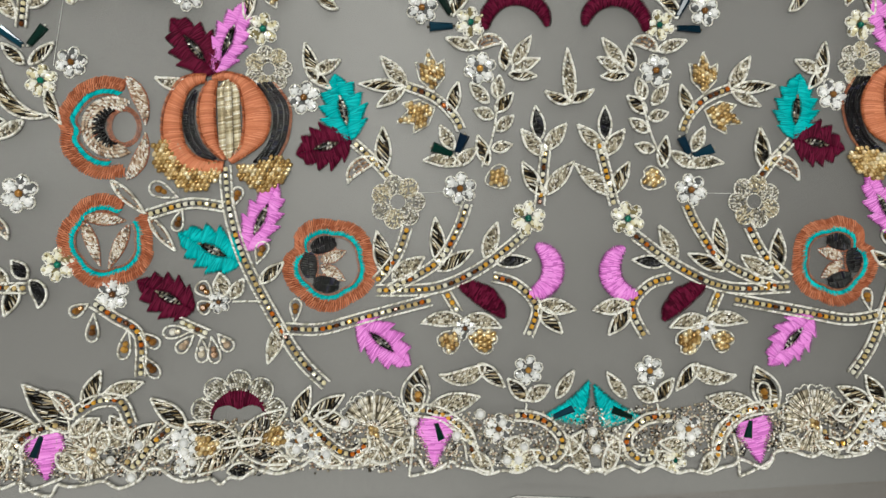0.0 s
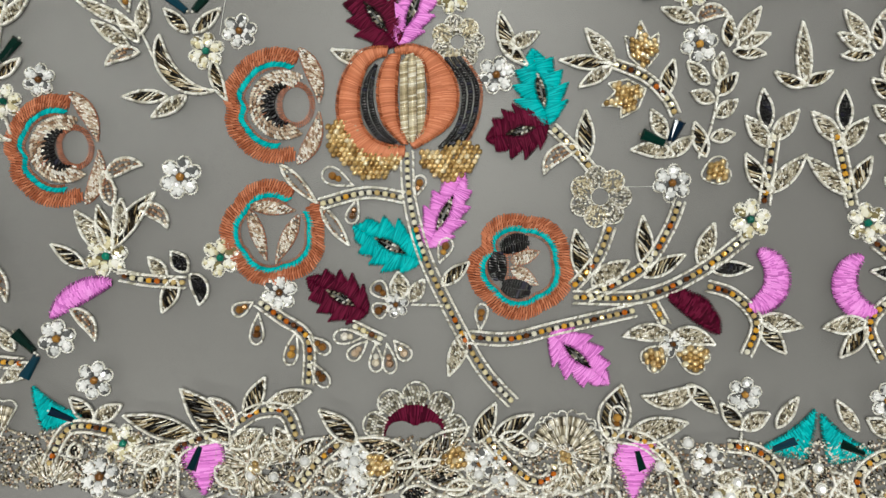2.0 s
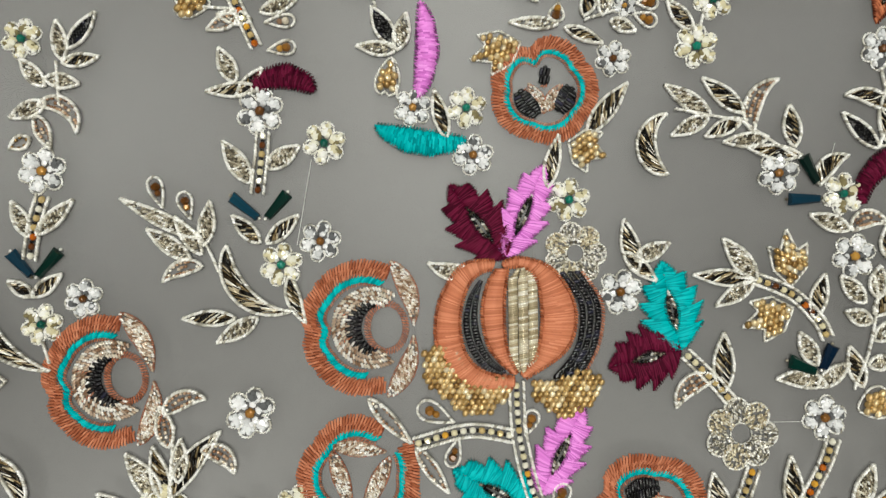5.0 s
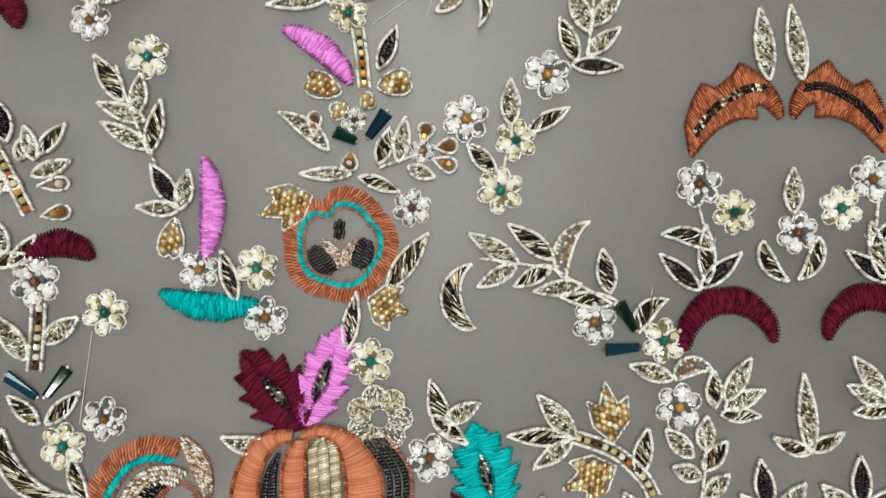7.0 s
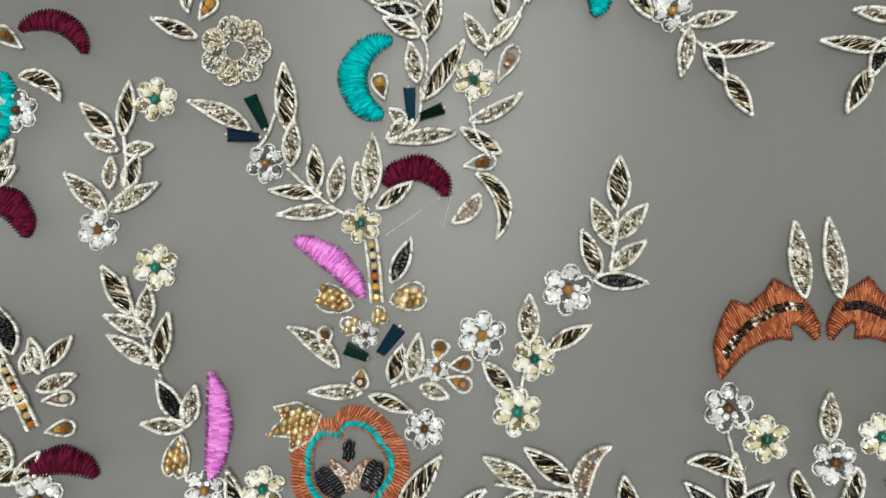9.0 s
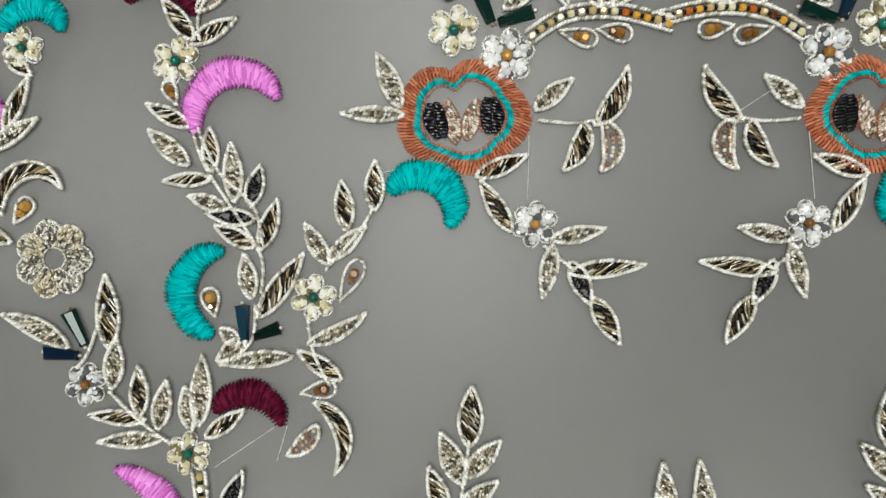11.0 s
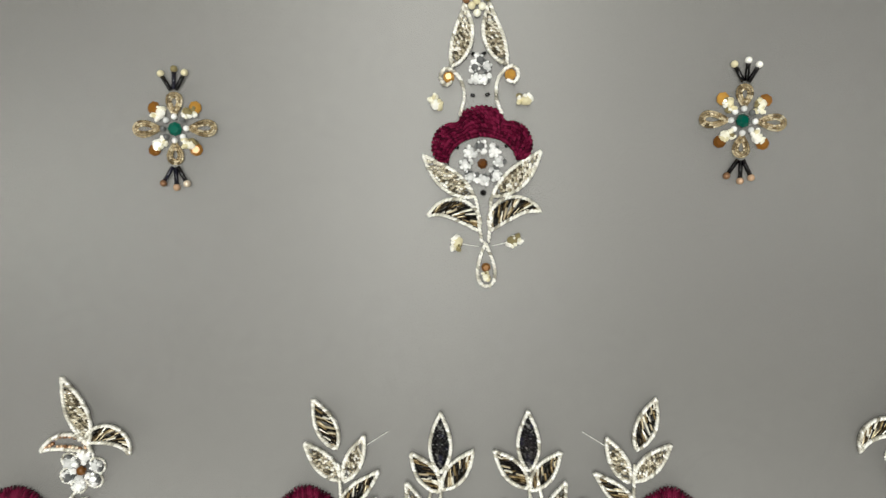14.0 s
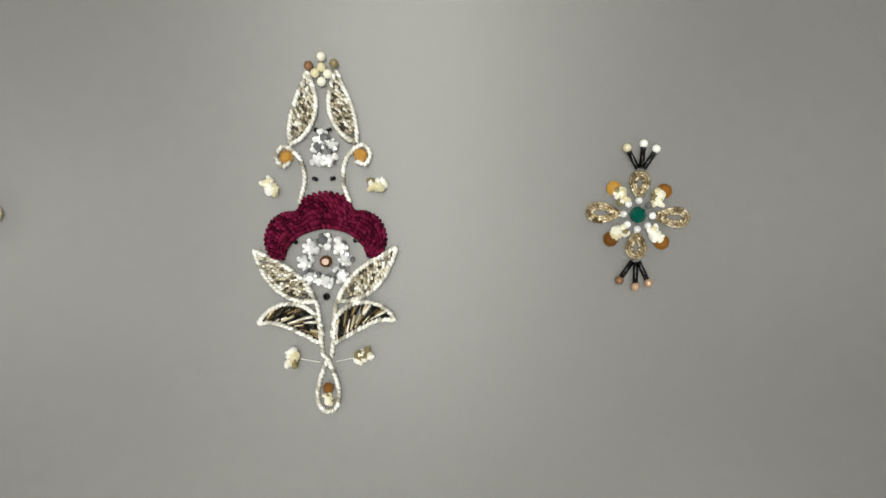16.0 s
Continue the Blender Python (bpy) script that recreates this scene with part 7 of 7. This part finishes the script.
leaf(162.7, 165.3, -121.1, 14.2, 5.3, -0.0, 'b')
leaf(252.8, 270.3, 73.6, 19.4, 6.1, -0.0, 's')
leaf(252.6, 266.8, 4.6, 14.2, 4.5, 3.0, 'p')
leaf(253.5, 269.2, -157.6, 12.9, 5.2, -4.3, 'b')
flower(255.4, 261.8, 165.3, 6.9, 'w')
crescent(283.5, 251.6, -159.1, 18.7, 5.4, -7.8, 'maroon', 3)
leaf(265.6, 246.8, 144.7, 13.3, 4.5, -0.0, 'p')
leaf(267.1, 239.3, 58.4, 13.8, 4.8, -0.0, 'b')
leaf(267.5, 238.2, 155.7, 14.2, 4.5, -0.0, 'b')
flower(271.8, 234.0, 166.2, 6.6, 'y')
leaf(181.0, 264.7, 68.2, 15.0, 5.8, -0.0, 'b')
leaf(180.6, 255.6, 46.9, 14.3, 5.2, -0.0, 's')
leaf(178.8, 255.4, 118.6, 13.8, 4.8, -0.0, 's')
leaf(181.3, 246.6, 136.5, 16.3, 4.8, -0.0, 'b')
leaf(181.6, 241.1, 144.1, 14.3, 4.8, -0.0, 's')
cord_line(180.2, 242.7, 180.4, 260.0)
loose_thread(172.1, 265.1, 165.9, 268.9)
crescent(196.7, 243.7, 176.7, 13.5, 5.1, -6.6, 'maroon', 3)
baguette(185.2, 237.5, 70.4, 11.4, 4.3)
baguette(183.5, 237.5, 163.0, 9.7, 3.9)
flower(195.2, 235.8, 161.9, 6.9, 'y')
flower(181.6, 228.7, 161.2, 7.5, 'w')
stem(3.6, 175.8, 233.2, 165.3, 239.2, 151.7, 240.4, 136.5, 237.1)
loop(164.8, 241.3, 72.2, 8.8, 5.6, 'p')
loop(167.6, 235.1, -165.6, 10.5, 5.3, 'a')
loop(157.5, 235.7, -170.8, 9.4, 5.3, 'a')
leaf(151.3, 258.4, 92.5, 16.5, 6.1, -0.0, 'k')
leaf(152.2, 252.7, 55.2, 13.3, 5.5, -0.0, 'b')
leaf(150.7, 253.4, 131.5, 13.8, 5.5, -0.0, 'b')
leaf(156.5, 241.5, 71.0, 14.4, 4.8, -0.0, 's')
leaf(155.6, 241.8, 152.0, 14.3, 4.5, -0.0, 's')
cord_line(152.8, 241.4, 150.9, 256.5)
leaf(259.5, 156.9, 46.6, 6.5, 3.9, -0.0, 's')
cord_line(268.8, 216.1, 265.7, 204.9, 257.1, 190.1)
cord_line(261.8, 152.6, 255.7, 157.5, 254.0, 166.7)
cord_line(239.7, 162.4, 238.8, 153.0, 234.7, 143.5)
loose_thread(208.1, 200.8, 216.5, 199.0)
cord_line(267.8, 217.4, 262.3, 203.6, 252.8, 192.6, 251.0, 182.6)
cord_line(265.2, 238.5, 264.7, 246.7, 256.5, 257.3)
cord_line(156.7, 241.6, 154.2, 253.2)
leaf(165.0, -27.7, 88.1, 14.5, 5.9, -0.0, 'k')
leaf(165.0, -34.6, 52.6, 14.4, 6.4, -0.0, 's')
leaf(163.2, -32.2, 132.5, 14.7, 6.4, -0.0, 's')
leaf(168.1, -51.5, 63.6, 16.1, 6.4, -0.0, 'b')
leaf(166.1, -51.4, 137.1, 19.5, 6.4, -0.0, 's')
leaf(235.7, -40.9, 96.7, 18.9, 6.8, -0.0, 'b')
leaf(238.3, -37.1, -36.8, 15.4, 5.9, 3.2, 'p')
leaf(240.2, -85.4, 84.6, 19.0, 7.3, -0.0, 'b')
leaf(237.7, -87.4, 147.0, 16.5, 7.3, -0.0, 's')
leaf(215.9, -81.5, 95.0, 19.8, 6.4, -0.0, 'b')
leaf(216.3, -84.5, 153.4, 17.3, 5.9, -0.0, 'b')
leaf(195.8, -79.1, 118.2, 16.1, 6.4, -0.0, 's')
leaf(191.0, -81.4, 176.1, 15.1, 5.5, -0.0, 'k')
crescent(178.7, -94.6, 105.2, 20.4, 8.0, 10.4, 'pink', 0)
crescent(208.5, -91.3, -141.0, 23.9, 8.4, -2.3, 'maroon', 3)
leaf(175.2, -101.1, -131.6, 14.9, 6.4, -0.0, 'b')
leaf(174.7, -99.1, -173.3, 16.2, 6.8, -0.0, 's')
leaf(209.0, -106.6, -2.2, 18.2, 6.4, 1.4, 's')
leaf(208.2, -106.6, -170.6, 16.2, 6.4, -1.4, 's')
heart(210.9, -111.4, -37.1, 10.4, 9.6)
heart(207.6, -111.4, -150.8, 12.9, 10.5)
flower(208.6, -109.7, 160.7, 5.3, 'w')
leaf(202.6, -125.4, -12.4, 19.8, 6.8, -3.2, 's')
leaf(204.5, -125.2, -132.7, 14.8, 5.9, -0.0, 'b')
flower(183.6, -127.6, 159.4, 6.6, 'w')
leaf(186.4, -140.2, 52.0, 12.3, 5.9, -0.0, 'b')
leaf(186.0, -140.0, 150.1, 11.7, 6.4, -0.0, 's')
cord_line(186.5, -141.6, 187.7, -146.9)
shell(309.6, -139.6, 97.9, 16.2)
leaf(310.2, -150.1, 30.0, 24.3, 10.0, -0.0, 'b')
leaf(310.5, -150.4, 151.5, 24.9, 10.0, -0.0, 'b')
leaf(309.3, -150.0, -28.8, 22.3, 8.6, -0.0, 'b')
leaf(310.0, -150.1, -146.9, 23.3, 10.0, -0.0, 'b')
heart(316.6, -150.6, 10.1, 11.6, 10.0)
heart(302.7, -150.4, 175.9, 11.7, 8.7)
leaf(315.9, -161.5, -177.4, 12.1, 6.4, -0.0, 'k')
flower(287.7, -152.4, 164.5, 6.6, 'w')
leaf(287.9, -144.1, 121.4, 16.2, 6.8, -0.0, 'b')
leaf(281.6, -143.4, 150.7, 17.3, 6.8, -0.0, 'b')
stem(4.2, 284.2, -142.8, 278.3, -151.8, 271.8, -158.9, 266.1, -160.6, 261.1, -157.4, 261.1, -153.8)
leaf(238.0, -144.7, 111.3, 20.4, 12.3, -0.0, 'b')
loop(235.5, -146.2, 100.9, 13.1, 6.5, 'a')
leaf(230.0, -144.4, 164.8, 23.0, 9.1, -0.0, 's')
stem(5.1, 240.1, -143.2, 224.0, -146.2, 214.2, -155.9, 213.2, -165.4)
silk_drop(228.5, -148.6, -80.4, 19.3, 15.5, 'pink')
baguette(227.6, -149.4, -101.0, 7.9, 3.5)
flower(200.1, -152.7, 160.0, 6.6, 'w')
flower(194.1, -166.0, 159.6, 5.5, 'y')
stem(4.2, 192.6, -147.0, 181.8, -148.2, 174.1, -154.4, 173.8, -160.8, 178.6, -165.2, 183.4, -164.9, 184.4, -161.1)
leaf(172.8, -138.7, 129.0, 13.8, 5.0, -0.0, 's')
crescent(179.1, -146.7, 144.8, 23.9, 13.0, 0.1, 'teal', 0)
baguette(175.6, -147.6, 156.8, 9.6, 3.5)
leaf(163.6, -170.7, 68.8, 18.4, 6.4, -0.0, 's')
hem_cord(410.6, -141.2, 405.4, -145.0, 401.1, -144.1, 396.4, -148.5, 390.1, -148.1, 385.9, -153.8, 380.4, -156.8, 377.5, -152.9, 373.8, -154.9, 367.5, -155.6, 361.5, -155.8, 357.4, -159.7, 354.4, -160.1, 348.9, -158.6, 345.3, -155.1, 340.6, -155.6, 336.7, -160.0, 331.7, -162.9, 325.5, -163.4, 322.5, -163.2, 319.5, -166.4, 315.6, -163.9, 311.2, -165.1, 305.3, -162.5, 297.2, -165.3, 287.5, -163.4, 283.4, -161.0, 279.2, -164.3, 270.7, -165.9, 263.7, -165.8, 260.1, -163.2, 254.2, -165.7, 244.4, -162.7, 238.1, -163.3, 236.0, -167.6, 232.9, -170.1, 223.2, -166.2, 219.7, -168.4, 213.6, -169.7, 207.9, -171.9, 201.0, -170.3, 194.3, -171.2, 185.3, -167.8, 178.4, -170.5, 171.8, -167.6, 163.5, -170.1, 158.0, -168.7, 154.8, -169.5)
leaf(278.5, -142.6, -156.8, 14.3, 6.8, -0.0, 'b')
leaf(282.6, -159.3, -157.7, 13.4, 6.4, -0.0, 's')
flower(278.9, -160.3, 163.9, 4.9, 'w')
flower(281.9, -150.7, 164.2, 4.4, 'w')
leaf(218.9, -148.7, -129.1, 14.3, 5.9, -0.0, 's')
leaf(213.3, -163.2, -137.0, 12.2, 6.4, -0.0, 's')
leaf(198.5, -159.7, 173.3, 11.6, 6.4, -0.0, 's')
leaf(193.4, -166.9, 152.0, 10.3, 5.9, -0.0, 's')
cord_line(279.7, -142.6, 269.7, -150.8, 263.2, -146.5, 266.5, -143.9)
cord_line(289.4, -148.6, 292.5, -155.4, 288.9, -160.6, 282.0, -159.0)
cord_line(221.8, -148.6, 216.2, -153.5, 210.5, -163.1, 210.0, -167.9)
leaf(172.0, -163.1, 131.9, 12.7, 5.9, -0.0, 's')
leaf(300.4, -161.7, 165.4, 10.5, 5.9, -0.0, 's')
leaf(266.5, -164.4, 152.2, 11.7, 6.4, -0.0, 's')
leaf(248.4, -162.1, 139.6, 10.6, 6.4, -0.0, 's')
fan(256.9, -149.8, 54.3, 13.7, 13.5)
fan(256.2, -149.9, 78.2, 14.9, 12.7)
fan(255.5, -149.9, 119.8, 15.2, 13.5)
fan(255.0, -150.4, 149.2, 14.2, 12.2)
fan(254.7, -151.4, 177.3, 12.7, 10.9)
fan(255.8, -152.3, -103.9, 13.0, 14.0)
fan(257.3, -152.2, -75.2, 12.7, 12.2)
heart(256.0, -148.9, -88.7, 5.5, 5.7)


# ---- border ground, hem and table edge ----
FLAT_CUT = material("flat_cut_crystal", [(0, (0.72, 0.73, 0.74)), (1, (1.0, 1.0, 1.0))], 0.1, 0.1, "object", spec=0.9)


def crystal(x, y, r):
    """A round flat-cut crystal in a thin collar."""
    t = thing("round_crystal", "round clear flat-cut crystal sewn into the beaded border", "crystal", "round crystals of the border", x, y, z=0.9)
    part("cut_stone", gem(r, 1.5, 8), FLAT_CUT, t, smooth=False)
    c = Pieces()
    c.cord([(r * 1.15 * math.cos(a), r * 1.15 * math.sin(a)) for a in np.linspace(0, 6.28, 14)], 0.3, 0.6)
    part("collar_loop", c, CORD, t)


for x, y in ((82.0, -147.5), (100.5, -153.5), (110.3, -144.7), (119.7, -148.4), (117.2, -154.3), (121.5, -164.2), (126.5, -164.3), (128.8, -158.8), (45.9, -160.2), (53.4, -147.4), (39.6, -160.0), (35.0, -153.6), (33.6, -158.0), (-12.3, -154.3), (-12.0, -158.2), (-8.8, -162.0), (-12.2, -164.0), (-30.4, -154.8), (-41.7, -160.8), (-50.1, -160.6), (-33.3, -168.1), (201.0, -156.0), (196.3, -151.8), (201.1, -162.8), (158.4, -153.0), (159.8, -160.5)):
    crystal(x, y, random.uniform(1.4, 2.0))


def strewn(name, label, x0, x1, n, mat, rings, seed):
    """Tiny sequins or seed beads strewn between the border's motifs."""
    pc = Pieces()
    rnd = random.Random(seed)
    for k in range(n):
        x = rnd.uniform(x0, x1)
        y = -168.4 + 0.022 * max(0.0, x - 60.0) + 1.0 * math.sin(x / 4.0) + rnd.uniform(1.0, 22.5)
        if rings:
            a0, r = rnd.uniform(0, 6.28), rnd.uniform(0.8, 1.15)
            pts = [(x + r * math.cos(a0 + q), y + r * math.sin(a0 + q)) for q in np.linspace(0, 5.2, 9)]
            for p, q in zip(pts, pts[1:]):
                pc.rod(p, q, 0.26, 0.3)
        else:
            a, d = rnd.uniform(0, 3.1), rnd.uniform(0.3, 0.55)
            pc.rod((x - d * math.cos(a), y - d * math.sin(a)), (x + d * math.cos(a), y + d * math.sin(a)), rnd.uniform(0.32, 0.5), 0.45, rnd.uniform(-.2, .2))
    ob = new(name, pc.mesh(name, mat))
    return tagged(ob, label, "sequins", kind="stuff")


strewn("ring_sequins", "tiny smoky ring sequins strewn along the border", -158, 313, 650, SMOKE, True, 5)
strewn("taupe_beads", "tiny taupe and gold seed beads strewn along the border", -158, 313, 3200, PEARL, False, 7)
strewn("seed_beads", "tiny silver seed beads strewn along the border", -158, 313, 4200, SILVER, False, 6)


def edge_string(*pts):
    t = thing("edge_string", "white tacking string run along the cut edge of the fabric", "string", "", pts[0], pts[1])
    line = [(pts[k] - pts[0], pts[k + 1] - pts[1]) for k in range(0, len(pts), 2)]
    c = Pieces()
    for p, q in zip(line, line[1:]):
        c.rod(p, q, 0.42, 0.42)
    part("strand", c, NYLON, t)


edge_string(-104, -183.6, -64.3, -181.1, -28.8, -188.2, -8, -183.5, 9.8, -183.1, 31.7, -191.7, 46.3, -184.5, 79.7, -183.1, 100.6, -188.9, 125.6, -179.8, 158, -181.7, 182, -191.3, 198.7, -186.2, 236.3, -185.5, 254, -191.8, 273.8, -185.5)


def tuft(x, y, r):
    """A knot of black thread at the fabric's edge."""
    t = thing("thread_knot", "small knot of black thread on the fabric edge", "thread knot", "black thread knots", x, y)
    pc = Pieces()
    for k in range(44):
        a, d = random.uniform(0, 6.28), r * random.random()
        b = random.uniform(0, 6.28)
        pc.rod((d * math.cos(a), d * math.sin(a)), (d * math.cos(a) + 0.9 * math.cos(b), d * math.sin(a) + 0.9 * math.sin(b)), 0.4, 0.5 + random.uniform(0, .8))
    part("knot_fill", pc, BLACK, t)


for x, y, r in ((31.7, -190.5, 2.6), (100.6, -186.3, 2.0), (178.9, -187.7, 2.6), (196.6, -184, 1.2), (250.9, -187.1, 2.2), (-41.4, -190.2, 2.2)):
    tuft(x, y, r)
